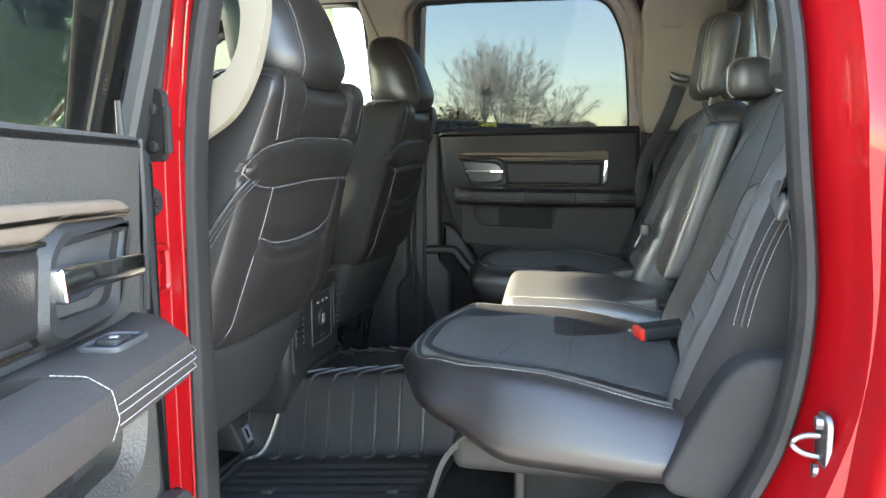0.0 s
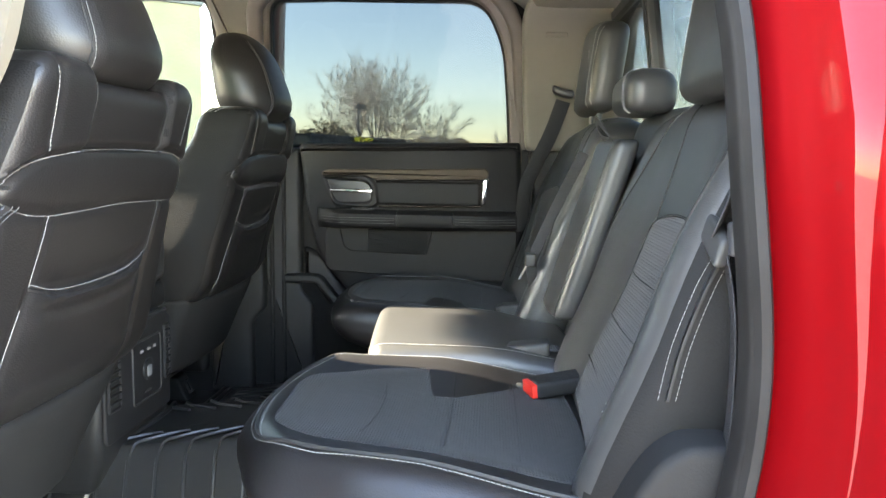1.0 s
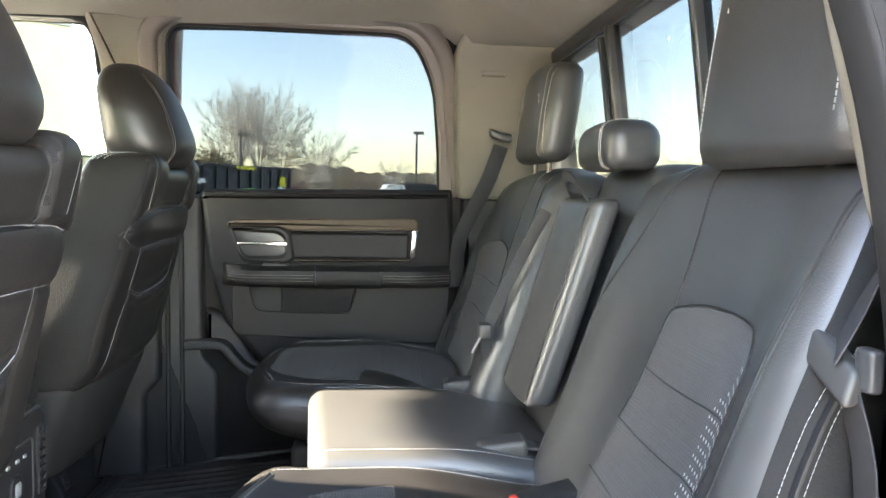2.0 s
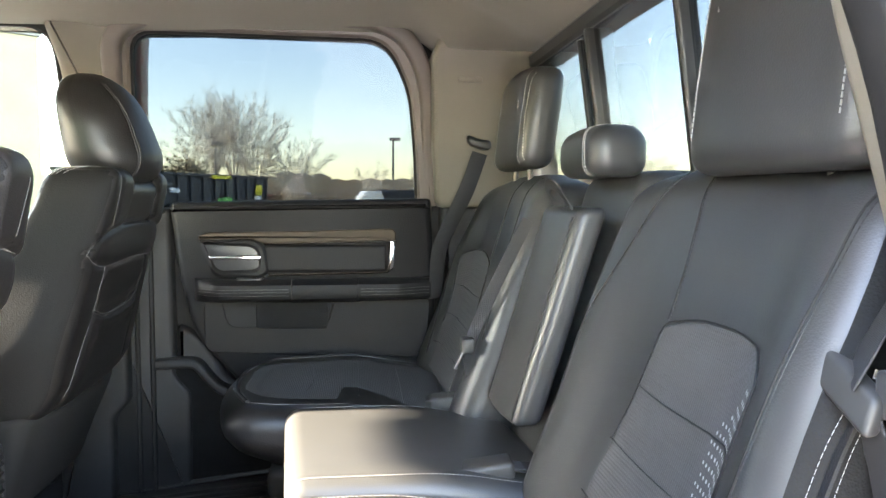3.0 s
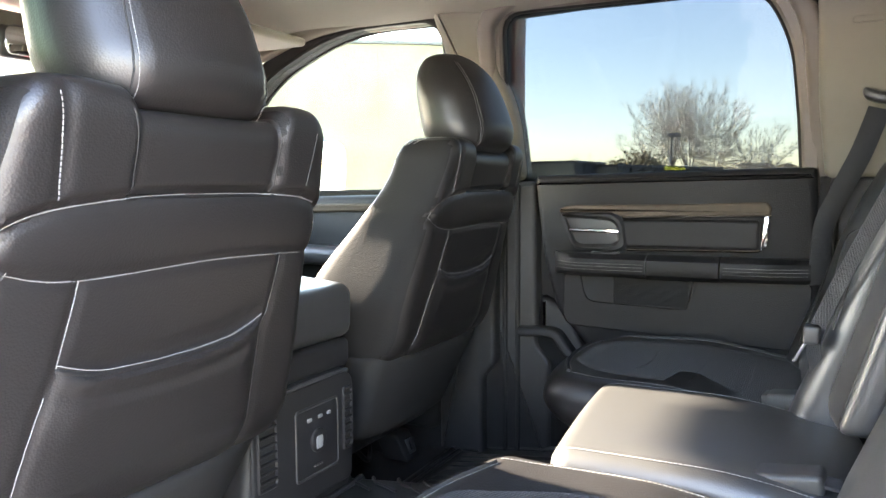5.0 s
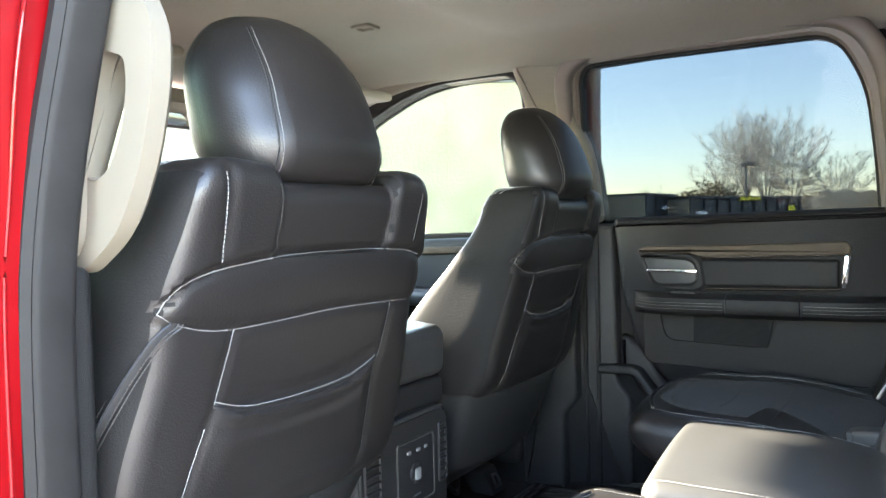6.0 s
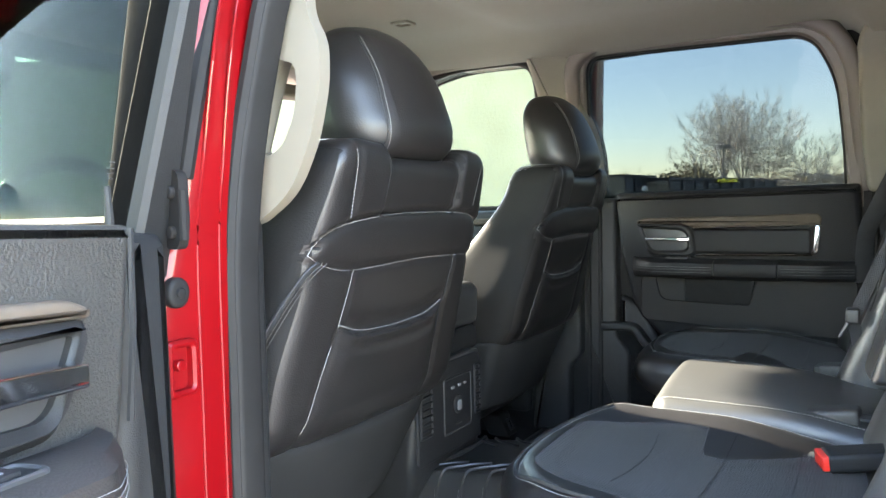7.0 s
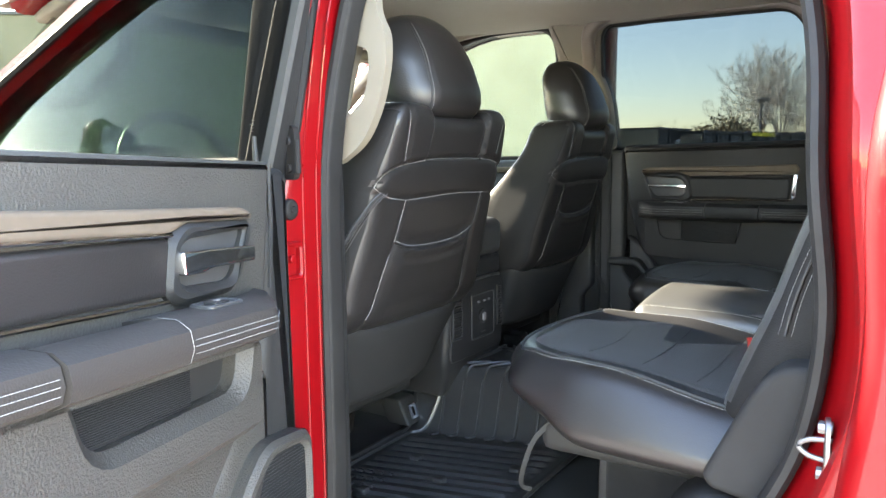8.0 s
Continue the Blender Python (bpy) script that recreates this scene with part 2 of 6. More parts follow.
def inset(outline, d):
    m = len(outline)
    area = sum(outline[i - 1][0] * outline[i][1] - outline[i][0] * outline[i - 1][1] for i in range(m))
    sgn = 1 if area > 0 else -1
    out = []
    for i in range(m):
        j0, j1 = i - 1, (i + 1) % m
        t = Vector(outline[j1]) - Vector(outline[j0])
        if t.length < 1e-9:
            out.append(outline[i])
            continue
        t.normalize()
        out.append((outline[i][0] - sgn * t.y * d, outline[i][1] + sgn * t.x * d))
    return out


def slab(bm, outline, d0, d1, fmap, bevel=0.004, back=True):
    """A plate between depths d0 and d1 with a rounded front edge; fmap(u, v, d) -> place."""
    sg = 1 if d1 > d0 else -1
    rings = [(outline, d0)]
    for a in (0, 30, 60, 90):
        rings.append((inset(outline, bevel * (1 - math.cos(radians(a)))), d1 - sg * bevel * (1 - math.sin(radians(a)))))
    if 0.0045 < bevel < 0.0125:
        rings.append((inset(outline, bevel + 0.002), d1))
    vs = [[bm.verts.new(fmap(u, v, d)) for u, v in o] for o, d in rings]
    m = len(outline)
    for A, B in zip(vs, vs[1:]):
        for j in range(m):
            bm.faces.new([A[j], A[(j + 1) % m], B[(j + 1) % m], B[j]])
    bm.faces.new(vs[-1])
    if back:
        bm.faces.new(list(reversed(vs[0])))
    return bm


def frame_ring(bm, outer, inner, d0, d1, fmap, bevel=0.003):
    """A plate with a hole: outer and inner outlines have the same number of points."""
    sg = 1 if d1 > d0 else -1
    rings = [(outer, d0), (outer, d1 - sg * bevel), (inset(outer, bevel), d1), (inset(inner, -bevel), d1), (inner, d1 - sg * bevel), (inner, d0)]
    vs = [[bm.verts.new(fmap(u, v, d)) for u, v in o] for o, d in rings]
    m = len(outer)
    for i in range(len(vs)):
        A, B = vs[i], vs[(i + 1) % len(vs)]
        for j in range(m):
            bm.faces.new([A[j], A[(j + 1) % m], B[(j + 1) % m], B[j]])
    return bm


def tree_of(bm):
    bm.normal_update()
    return BVHTree.FromBMesh(bm)


def cast(tree, p, d, lift=0.0):
    """The surface point met from p along d, lifted off the surface."""
    hit = tree.ray_cast(Vector(p), Vector(d))
    if hit[0] is None:
        near = tree.find_nearest(Vector(p))
        return near[0] - Vector(d).normalized() * lift
    return hit[0] - Vector(d).normalized() * lift


def drape(bm, tree, outline, place, d, lift=0.004, rings=9, edge=-0.002):
    """A padded patch on a surface: outline in 2-D, place(u, v) -> a start point from which d leads to the surface."""
    cu = sum(p[0] for p in outline) / len(outline)
    cv = sum(p[1] for p in outline) / len(outline)
    vs = []
    for k in range(rings):
        f = 1 - k / rings if k > 1 else (1.0, 0.975)[k]
        h = edge if k == 0 else lift
        vs.append([bm.verts.new(cast(tree, place(cu + (u - cu) * f, cv + (v - cv) * f), d, h)) for u, v in outline])
    mid = bm.verts.new(cast(tree, place(cu, cv), d, lift))
    m = len(outline)
    for A, B in zip(vs, vs[1:]):
        for j in range(m):
            bm.faces.new([A[j], A[(j + 1) % m], B[(j + 1) % m], B[j]])
    for j in range(m):
        bm.faces.new([vs[-1][j], vs[-1][(j + 1) % m], mid])
    return bm


def drape_line(tree, pts, place, d, lift=0.001, k=8):
    return [cast(tree, place(p.x, p.y), d, lift) for p in smooth_line([(a, b, 0) for a, b in pts], k)]


def sstep(a, b, x):
    t = max(0.0, min(1.0, (x - a) / (b - a)))
    return t * t * (3 - 2 * t)


def box_map(u, v, d):
    return (u, v, d)


def seam_parts(parent, name, mat, lines, r=0.002, label="", dashes=None):
    """One part a line: piping, or dashes of thread where dashes=(step, length)."""
    for ln in lines:
        bm = BM()
        if dashes:
            stitches(bm, ln, dashes[0], dashes[1], r)
        else:
            tube(bm, ln, r, 5)
        part(name, bm, mat, parent, label)


# ---------------------------------------------------------------- outside: ground, building, distance
def noise_tone(m, cols, scale, detail=8):
    """Gives material m a colour ramp over noise."""
    t = m.node_tree
    tc = t.nodes.new("ShaderNodeTexCoord")
    n = t.nodes.new("ShaderNodeTexNoise")
    n.inputs["Scale"].default_value, n.inputs["Detail"].default_value = scale, detail
    t.links.new(tc.outputs["Object"], n.inputs["Vector"])
    ramp = t.nodes.new("ShaderNodeValToRGB")
    while len(ramp.color_ramp.elements) < len(cols):
        ramp.color_ramp.elements.new(0.5)
    for i, c in enumerate(cols):
        ramp.color_ramp.elements[i].position = 0.3 + 0.4 * i / (len(cols) - 1)
        ramp.color_ramp.elements[i].color = (*c, 1)
    t.links.new(n.outputs["Fac"], ramp.inputs[0])
    t.links.new(ramp.outputs[0], t.nodes["Principled BSDF"].inputs["Base Color"])
    return m


ASPHALT = noise_tone(material("pale_worn_asphalt", (0.3, 0.29, 0.27), 0.9, grain=(60, 0.5, "noise")), [(0.24, 0.232, 0.215), (0.31, 0.30, 0.28), (0.37, 0.36, 0.335)], 1.3)
GRASS = noise_tone(material("dry_winter_grass", (0.2, 0.17, 0.07), 0.95, grain=(8, 0.6, "noise")), [(0.20, 0.18, 0.07), (0.36, 0.29, 0.13), (0.44, 0.36, 0.19)], 0.25)
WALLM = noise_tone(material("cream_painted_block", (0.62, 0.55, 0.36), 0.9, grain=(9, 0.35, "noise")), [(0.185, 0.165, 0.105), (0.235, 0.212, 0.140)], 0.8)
BARK = noise_tone(material("grey_bark", (0.3, 0.26, 0.22), 0.95), [(0.34, 0.30, 0.26), (0.46, 0.41, 0.35)], 6)
TWIG = material("bare_twigs", (0.60, 0.54, 0.46), 0.95)
BRUSH = noise_tone(material("brown_brush", (0.16, 0.11, 0.07), 0.95), [(0.24, 0.19, 0.14), (0.36, 0.27, 0.19)], 0.6)
SHRUB = noise_tone(material("olive_brown_foliage", (0.16, 0.13, 0.07), 0.9), [(0.15, 0.13, 0.07), (0.27, 0.21, 0.12)], 1.2)
CONT = material("black_steel_container", (0.018, 0.02, 0.024), 0.55, tone=(1.5, 0.4))
RUST = material("weathered_brown_steel", (0.24, 0.20, 0.14), 0.8, tone=(1.5, 0.3))
YELLOW = material("yellow_paint", (0.75, 0.6, 0.03), 0.6)
GREEN = material("green_paint", (0.08, 0.38, 0.06), 0.6)
ORANGE = material("orange_paint", (0.8, 0.3, 0.04), 0.6)
WHITEP = material("white_paint", (0.75, 0.75, 0.74), 0.4, coat=0.4, tone=(2, 0.06))
SILVER = material("silver_car_paint", (0.40, 0.41, 0.42), 0.35, metal=0.4)
MAROON = material("maroon_car_paint", (0.20, 0.03, 0.03), 0.35)
POLEM = material("galvanised_pole", (0.10, 0.10, 0.10), 0.5, metal=0.3)
BLACKGLASS = material("dark_vehicle_glass", (0.02, 0.025, 0.03), 0.08)


def polar(az, r):
    """A place on the ground at az degrees left of +y and r metres off."""
    return Vector((0.4 - r * math.sin(radians(az)), -1.2 + r * math.cos(radians(az)), 0))


bm = BM()
steps = [-2500, -900, -300, -120, -60, -30, -12, 12, 30, 60, 120, 300, 900, 2500]
gv = [[bm.verts.new((x, y, 0)) for y in steps] for x in steps]
for i in range(len(steps) - 1):
    for j in range(len(steps) - 1):
        bm.faces.new([gv[i][j], gv[i + 1][j], gv[i + 1][j + 1], gv[i][j + 1]])
tagged(part("ground", bm, ASPHALT, None, "", False), "pale worn asphalt parking lot stretching to the horizon", "ground", kind="structure")
bm = BM()
outl = rpoly([(-160, 46), (60, 52), (150, 40), (300, 300), (-300, 320)], 12)
slab(bm, outl, -0.02, 0.06, box_map, 0.04)
tagged(part("lawn", bm, GRASS, None, "", False), "dry yellowish winter lawn beyond the parking lot", "lawn", kind="structure")

# building: a long wall that stands across the truck's nose
PHI, DIST, HIGH = 35.0, 30.0, 7.05
bdir = Vector((-math.sin(radians(PHI)), math.cos(radians(PHI)), 0))
bside = Vector((math.cos(radians(PHI)), math.sin(radians(PHI)), 0))
bmid = Vector((0.4, -1.2, 0)) + bdir * DIST


def wall_map(u, v, d):
    p = bmid + bside * u - bdir * d
    return (p.x, p.y, v)


building = thing("warehouse_building", "long windowless cream-painted block building with flat roof", "building", bmid)
bm = BM()
slab(bm, [(-70, 0), (7.4, 0), (7.4, HIGH), (-70, HIGH)], -25, 0, wall_map, 0.02)
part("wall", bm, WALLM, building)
bm = BM()
slab(bm, [(-70.1, HIGH), (7.5, HIGH), (7.5, HIGH + 0.14), (-70.1, HIGH + 0.14)], -25.1, 0.08, wall_map, 0.02)
part("roof_coping", bm, POLEM, building, "dark metal coping along the wall top")
for u0 in range(-70, 7, 6):
    bm = BM()
    slab(bm, [(u0 - 0.02, 0), (u0 + 0.02, 0), (u0 + 0.02, HIGH - 0.01), (u0 - 0.02, HIGH - 0.01)], 0, 0.02, wall_map, 0.004)
    part("wall_joint", bm, WALLM, building)
for u0 in (-11.6, -34.0):
    bm = BM()
    slab(bm, rrect(u0 - 0.22, 4.4, u0 + 0.22, 4.75, 0.04), 0, 0.28, wall_map, 0.05)
    part("wall_light", bm, POLEM, building, "small wall-pack floodlight")


def container(name, p, q, h, end_mat, marks):
    """A roll-off container between the ground points p and q (its long side faces the lot)."""
    p, q = Vector(p), Vector(q)
    along = (q - p).normalized()
    L = (q - p).length
    back = Vector((-along.y, along.x, 0))
    if back.y < 0:
        back = -back

    def cm(u, v, d):
        w = p + along * u + back * d
        return (w.x, w.y, v)
    c = thing(name, "black steel roll-off dumpster with vertical ribs, standing on asphalt", "dumpster", p, group="dumpsters")
    bm = BM()
    slab(bm, [(0, 0.25), (L, 0.25), (L, h), (0, h)], 2.4, 0.0, cm, 0.02)
    part("body", bm, CONT, c)
    bm = BM()
    slab(bm, [(-0.06, 0.2), (0.0, 0.2), (0.0, h), (-0.06, h)], 2.4, -0.02, cm, 0.01)
    part("end_wall", bm, end_mat, c, "weathered brown end wall")
    bm = BM()
    slab(bm, [(-0.05, h - 0.02), (L + 0.05, h - 0.02), (L + 0.05, h + 0.12), (-0.05, h + 0.12)], 2.45, -0.1, cm, 0.03)
    part("top_rail", bm, CONT, c)
    n = max(3, int(L / 0.85))
    for k in range(n + 1):
        u = 0.06 + (L - 0.12) * k / n
        bm = BM()
        slab(bm, [(u - 0.06, 0.25), (u + 0.06, 0.25), (u + 0.06, h - 0.02), (u - 0.06, h - 0.02)], 0.0, -0.09, cm, 0.02)
        part("rib", bm, CONT, c)
    for k in (0.15, 0.85):
        bm = BM()
        tube(bm, [cm(L * k, 0.16, -0.05), cm(L * k, 0.16, 2.4)], 0.16, 12)
        part("roller", bm, CONT, c)
    for nm, mat, u0, v0, u1, v1 in marks:
        bm = BM()
        slab(bm, rrect(u0 * L, v0, u1 * L, v1, 0.03, 2), -0.095, -0.11, cm, 0.004)
        part(nm, bm, mat, c)
    return c


D1, D2 = polar(13.6, 33.0), polar(6.45, 40.0)
container("dumpster", D1, D2, 2.28, RUST, [("sticker", YELLOW, 0.86, 1.45, 0.93, 1.95), ("sign", WHITEP, 0.84, 1.25, 0.92, 1.42), ("logo", GREEN, 0.46, 0.75, 0.60, 1.35), ("rail_mark", YELLOW, 0.40, 2.2, 0.60, 2.36), ("sign", WHITEP, 0.04, 1.55, 0.12, 1.75)])
container("dumpster", polar(16.7, 31.6), polar(14.6, 34.5), 2.42, RUST, [("sign", WHITEP, 0.5, 1.85, 0.75, 2.05)])
bm = BM()
o = polar(18.4, 34)
rbox(bm, (o.x, o.y, 0.75), (0.9, 1.3, 0.75), 0.1)
sk = thing("skip", "orange steel skip standing behind the dumpsters", "skip", o)
part("body", bm, ORANGE, sk)


def bare_tree(seed, at, height, spread, limbs_n=8, fork=0.16):
    """A leafless tree: a short trunk, limbs fanning up into a rounded crown, and many fine twigs."""
    rng = random.Random(seed)
    tree = thing("tree", "leafless winter tree with a fan of fine grey twigs", "tree", at, group="bare trees")
    limbs, twigs = BM(), BM()
    at, h = Vector(at), height
    heart = at + Vector((0, 0, 0.45 * h))

    def off(p, d, length, r, level):
        """A branchlet and its twigs."""
        d = (d + Vector((rng.gauss(0, 0.16), rng.gauss(0, 0.16), rng.gauss(0.04, 0.14)))).normalized()
        bend = (d + Vector((rng.gauss(0, 0.15), rng.gauss(0, 0.15), 0.15))).normalized()
        pts = [p, p + d * length * 0.5, p + d * length * 0.5 + bend * length * 0.5]
        tube(twigs, pts, r, 3, scale=lambda t: 1 - 0.5 * t)
        if level == 0:
            return
        for k in range(5 if level == 2 else 4):
            f = 0.2 + 0.8 * (k + rng.random()) / (5 if level == 2 else 4)
            b0 = pts[0].lerp(pts[1], f * 2) if f < 0.5 else pts[1].lerp(pts[2], min(1.0, f * 2 - 1))
            out = (b0 - heart).normalized()
            side = Vector((rng.gauss(0, 1), rng.gauss(0, 1), rng.gauss(0, 0.5))).normalized()
            off(b0, (bend + 0.4 * out + 0.85 * side).normalized(), length * rng.uniform(0.42, 0.62), r * 0.62, level - 1)

    top = at + Vector((rng.gauss(0, 0.15), rng.gauss(0, 0.15), h * fork))
    tube(limbs, [at, at.lerp(top, 0.5), top], 0.016 * h, 8, scale=lambda t: 1.15 - 0.3 * t)
    limbs_n = int(limbs_n * 3)
    for k in range(limbs_n):
        a = 2.4 * k + rng.uniform(-0.3, 0.3)
        e = rng.uniform(0.35, 1.0) * spread * 1.2
        end = at + Vector((math.cos(a) * 0.40 * h * e, math.sin(a) * 0.40 * h * e, h * (0.92 - 0.20 * e * e) * rng.uniform(0.88, 1.0)))
        s0 = top - Vector((0, 0, rng.uniform(0, 0.06) * h))
        ctrl = s0.lerp(end, 0.45) + Vector((-math.cos(a) * 0.05 * h * e, -math.sin(a) * 0.05 * h * e, 0.05 * h))
        n = 9
        line = [(1 - t) ** 2 * s0 + 2 * t * (1 - t) * ctrl + t * t * end for t in [i / n for i in range(n + 1)]]
        tube(limbs, line, 0.0034 * h, 4, scale=lambda t: 1.15 - 0.95 * t)
        for i in range(13):
            f = 0.3 + 0.7 * (i + rng.random()) / 13
            i0 = min(n - 1, int(f * n))
            b0 = line[i0].lerp(line[i0 + 1], min(1.0, f * n - i0))
            tan = (line[i0 + 1] - line[i0]).normalized()
            out = (b0 - heart).normalized()
            side = Vector((rng.gauss(0, 1), rng.gauss(0, 1), rng.gauss(0, 0.4))).normalized()
            off(b0, (0.4 * tan + 0.5 * out + 0.9 * side).normalized(), h * rng.uniform(0.07, 0.12) * (1.2 - 0.5 * f), 0.0019 * h * (1.3 - 0.6 * f), 2)
    part("trunk", limbs, BARK, tree)
    part("twigs", twigs, TWIG, tree)
    return tree


bare_tree(3, polar(11.4, 62), 7.4, 0.8, 6)
bare_tree(4, polar(9.9, 64), 10.6, 0.75, 7, 0.3)
bare_tree(5, polar(8.5, 61), 10.2, 0.85, 8, 0.2)
bare_tree(6, polar(7.2, 66), 9.6, 0.85, 7, 0.12)
bare_tree(8, polar(4.3, 64), 7.4, 1.1, 8, 0.14)
bare_tree(9, polar(4.6, 72), 6.2, 1.1, 6)
bare_tree(12, polar(15.9, 75), 5.6, 1.45, 8, 0.1)
bare_tree(14, polar(12.4, 72), 5.0, 1.1, 6)
bare_tree(17, polar(-5.2, 70), 4.8, 1.1, 6)
bare_tree(19, polar(-1.4, 90), 6.0, 1.0, 6)
bare_tree(23, polar(-22.4, 90), 7.5, 0.9, 6)


def brush_row(seed, az0, az1, r, high, name, label):
    """A thicket: upright clumps of thin stems."""
    rng = random.Random(seed)
    bm = BM()
    for k in range(int(abs(az1 - az0) * 32)):
        az = az0 + (az1 - az0) * rng.random()
        p = polar(az, r + rng.uniform(-6, 6))
        h = high * rng.uniform(0.35, 1.0) * (0.75 + 0.25 * math.sin(az * 1.7))
        tip = p + Vector((rng.gauss(0, 0.5), rng.gauss(0, 0.5), h))
        w = rng.uniform(0.15, 0.5)
        a = rng.random() * 6.28
        s = Vector((math.cos(a), math.sin(a), 0)) * w
        m = p.lerp(tip, 0.55) + s * 0.3
        c = [bm.verts.new(x) for x in (p + s * 0.5, p - s * 0.5, m - s, tip, m + s)]
        bm.faces.new(c)
        a2 = a + 1.5
        s2 = Vector((math.cos(a2), math.sin(a2), 0)) * w
        c = [bm.verts.new(x) for x in (p + s2 * 0.5, p - s2 * 0.5, m - s2, tip, m + s2)]
        bm.faces.new(c)
    tagged(part(name, bm, BRUSH, None, "", False), label, "brush", kind="stuff")


brush_row(31, -30, 24, 105, 3.6, "thicket", "brown leafless thicket along the far edge of the lawn")
brush_row(37, -8, 14, 82, 2.6, "undergrowth", "reddish-brown undergrowth beneath the bare trees")


def bush(seed, az, r, wide, high):
    """A dense evergreen shrub of many small leaf clumps with an uneven outline."""
    rng = random.Random(seed)
    at = polar(az, r)
    sh = thing("shrub", "dense olive-brown shrub behind the dumpsters", "shrub", at)
    bm = BM()
    lobes = [(rng.uniform(-0.6, 0.6) * wide, rng.uniform(-0.5, 0.5) * wide, rng.uniform(0.45, 0.8) * high, rng.uniform(0.22, 0.36) * high) for _ in range(16)]
    for k in range(2600):
        x, y, z, q = lobes[k % 16]
        d = Vector((rng.gauss(0, 1), rng.gauss(0, 1), rng.gauss(0, 1))).normalized() * q * rng.uniform(0.75, 1.08)
        c = at + Vector((x, y, z)) + d
        if c.z < 0.1:
            continue
        n = (d.normalized() + Vector((rng.gauss(0, 0.5), rng.gauss(0, 0.5), rng.gauss(0, 0.5)))).normalized()
        u = n.orthogonal().normalized() * rng.uniform(0.08, 0.17)
        v = n.cross(u) * rng.uniform(0.5, 0.9)
        bm.faces.new([bm.verts.new(c + p) for p in (u, v, -u, -v)])
    part("leaves", bm, SHRUB, sh, "", False)
    bm = BM()
    for k in range(5):
        tube(bm, [at + Vector((0.1 * k - 0.2, 0, 0)), at + Vector((rng.uniform(-0.8, 0.8), rng.uniform(-0.8, 0.8), 0.6 * high))], 0.05, 5)
    part("stems", bm, BARK, sh)


bush(41, 12.0, 56, 1.5, 3.9)
bush(43, 13.6, 60, 1.2, 3.2)
bm = BM()
for k in range(90):
    az = -75 + 110 * k / 89
    p, q = polar(az, 240), polar(az + 1.5, 240)
    h = 7 + 2.5 * noise.noise((k * 0.37, 1.3, 0)) + 1.5 * noise.noise((k * 1.7, 4, 0))
    bm.faces.new([bm.verts.new(x) for x in (p, q, q + Vector((0, 0, h * 0.9)), p.lerp(q, 0.5) + Vector((0, 0, h)), p + Vector((0, 0, h * 0.85)))])
tagged(part("backdrop", bm, BRUSH, None, "", False), "far line of brown woods on the horizon", "woods", kind="structure")


def lamp_post(p, h):
    c = thing("street_lamp", "tall dark parking-lot lamp post with a box head", "street lamp", p, group="lamp posts")
    bm = BM()
    tube(bm, [p, p + Vector((0, 0, h))], 0.09, 8)
    part("pole", bm, POLEM, c)
    bm = BM()
    rbox(bm, p + Vector((0, 0, 0.35)), (0.25, 0.25, 0.35), 0.04)
    part("concrete_base", bm, WALLM, c)
    bm = BM()
    rbox(bm, p + Vector((0.15, 0, h + 0.1)), (0.42, 0.25, 0.12), 0.05)
    part("lamp_head", bm, POLEM, c)


lamp_post(polar(-2.95, 60), 5.75)
lamp_post(polar(9.95, 58), 5.1)


def far_vehicle(name, label, at, heading, L, H, paint, bed=False):
    """A parked vehicle seen from far off."""
    c = thing(name, label, "car", at, group="parked vehicles")
    m = Matrix.Translation(at) @ Matrix.Rotation(radians(heading), 4, "Z")

    def mp(u, v, d):
        return m @ Vector((u, d, v))
    if bed:
        prof = [(-L / 2, 0.45), (L / 2, 0.45), (L / 2, 0.95), (L * 0.28, 1.05), (L * 0.18, H), (-L * 0.05, H), (-L * 0.08, 1.0), (-L / 2, 1.0)]
        win = [(L * 0.25, 1.08), (L * 0.165, H - 0.1), (-L * 0.03, H - 0.1), (-L * 0.05, 1.08)]
    else:
        prof = [(-L / 2, 0.4), (L / 2, 0.4), (L / 2, 0.85), (L * 0.22, 0.98), (L * 0.1, H), (-L * 0.32, H), (-L * 0.46, 1.0), (-L / 2, 0.9)]
        win = [(L * 0.2, 1.0), (L * 0.09, H - 0.1), (-L * 0.31, H - 0.1), (-L * 0.42, 1.0)]
    bm = BM()
    slab(bm, rpoly(prof, 0.12, 3), 0.9, -0.9, mp, 0.15)
    part("body", bm, paint, c)
    bm = BM()
    slab(bm, rpoly(win, 0.05, 2), -0.85, -0.91, mp, 0.01)
    part("side_window", bm, BLACKGLASS, c)
    for u in (-L * 0.3, L * 0.32):
        for d in (-0.82, 0.82):
            bm = BM()
            slab(bm, [(u + 0.36 * math.cos(k * 0.393), 0.36 + 0.36 * math.sin(k * 0.393)) for k in range(16)], d - 0.1, d + 0.1, mp, 0.03)
            part("wheel", bm, CONT, c)


far_vehicle("pickup", "white parked pickup with a dark dump bed", polar(-1.6, 56), 195, 5.2, 1.75, WHITEP, True)
bm = BM()
o = polar(-3.2, 56.5)
rbox(bm, (o.x, o.y, 1.35), (1.5, 1.0, 0.5), 0.06)
db = thing("dump_bed", "dark steel dump bed loaded on the parked pickup", "truck bed", o)
part("body", bm, CONT, db)
far_vehicle("van", "white parked minivan on the far side of the lawn", polar(3.6, 92), 5, 4.8, 1.7, WHITEP)
far_vehicle("car", "maroon parked car on the far side of the lawn", polar(6.0, 92), 5, 4.6, 1.45, MAROON)
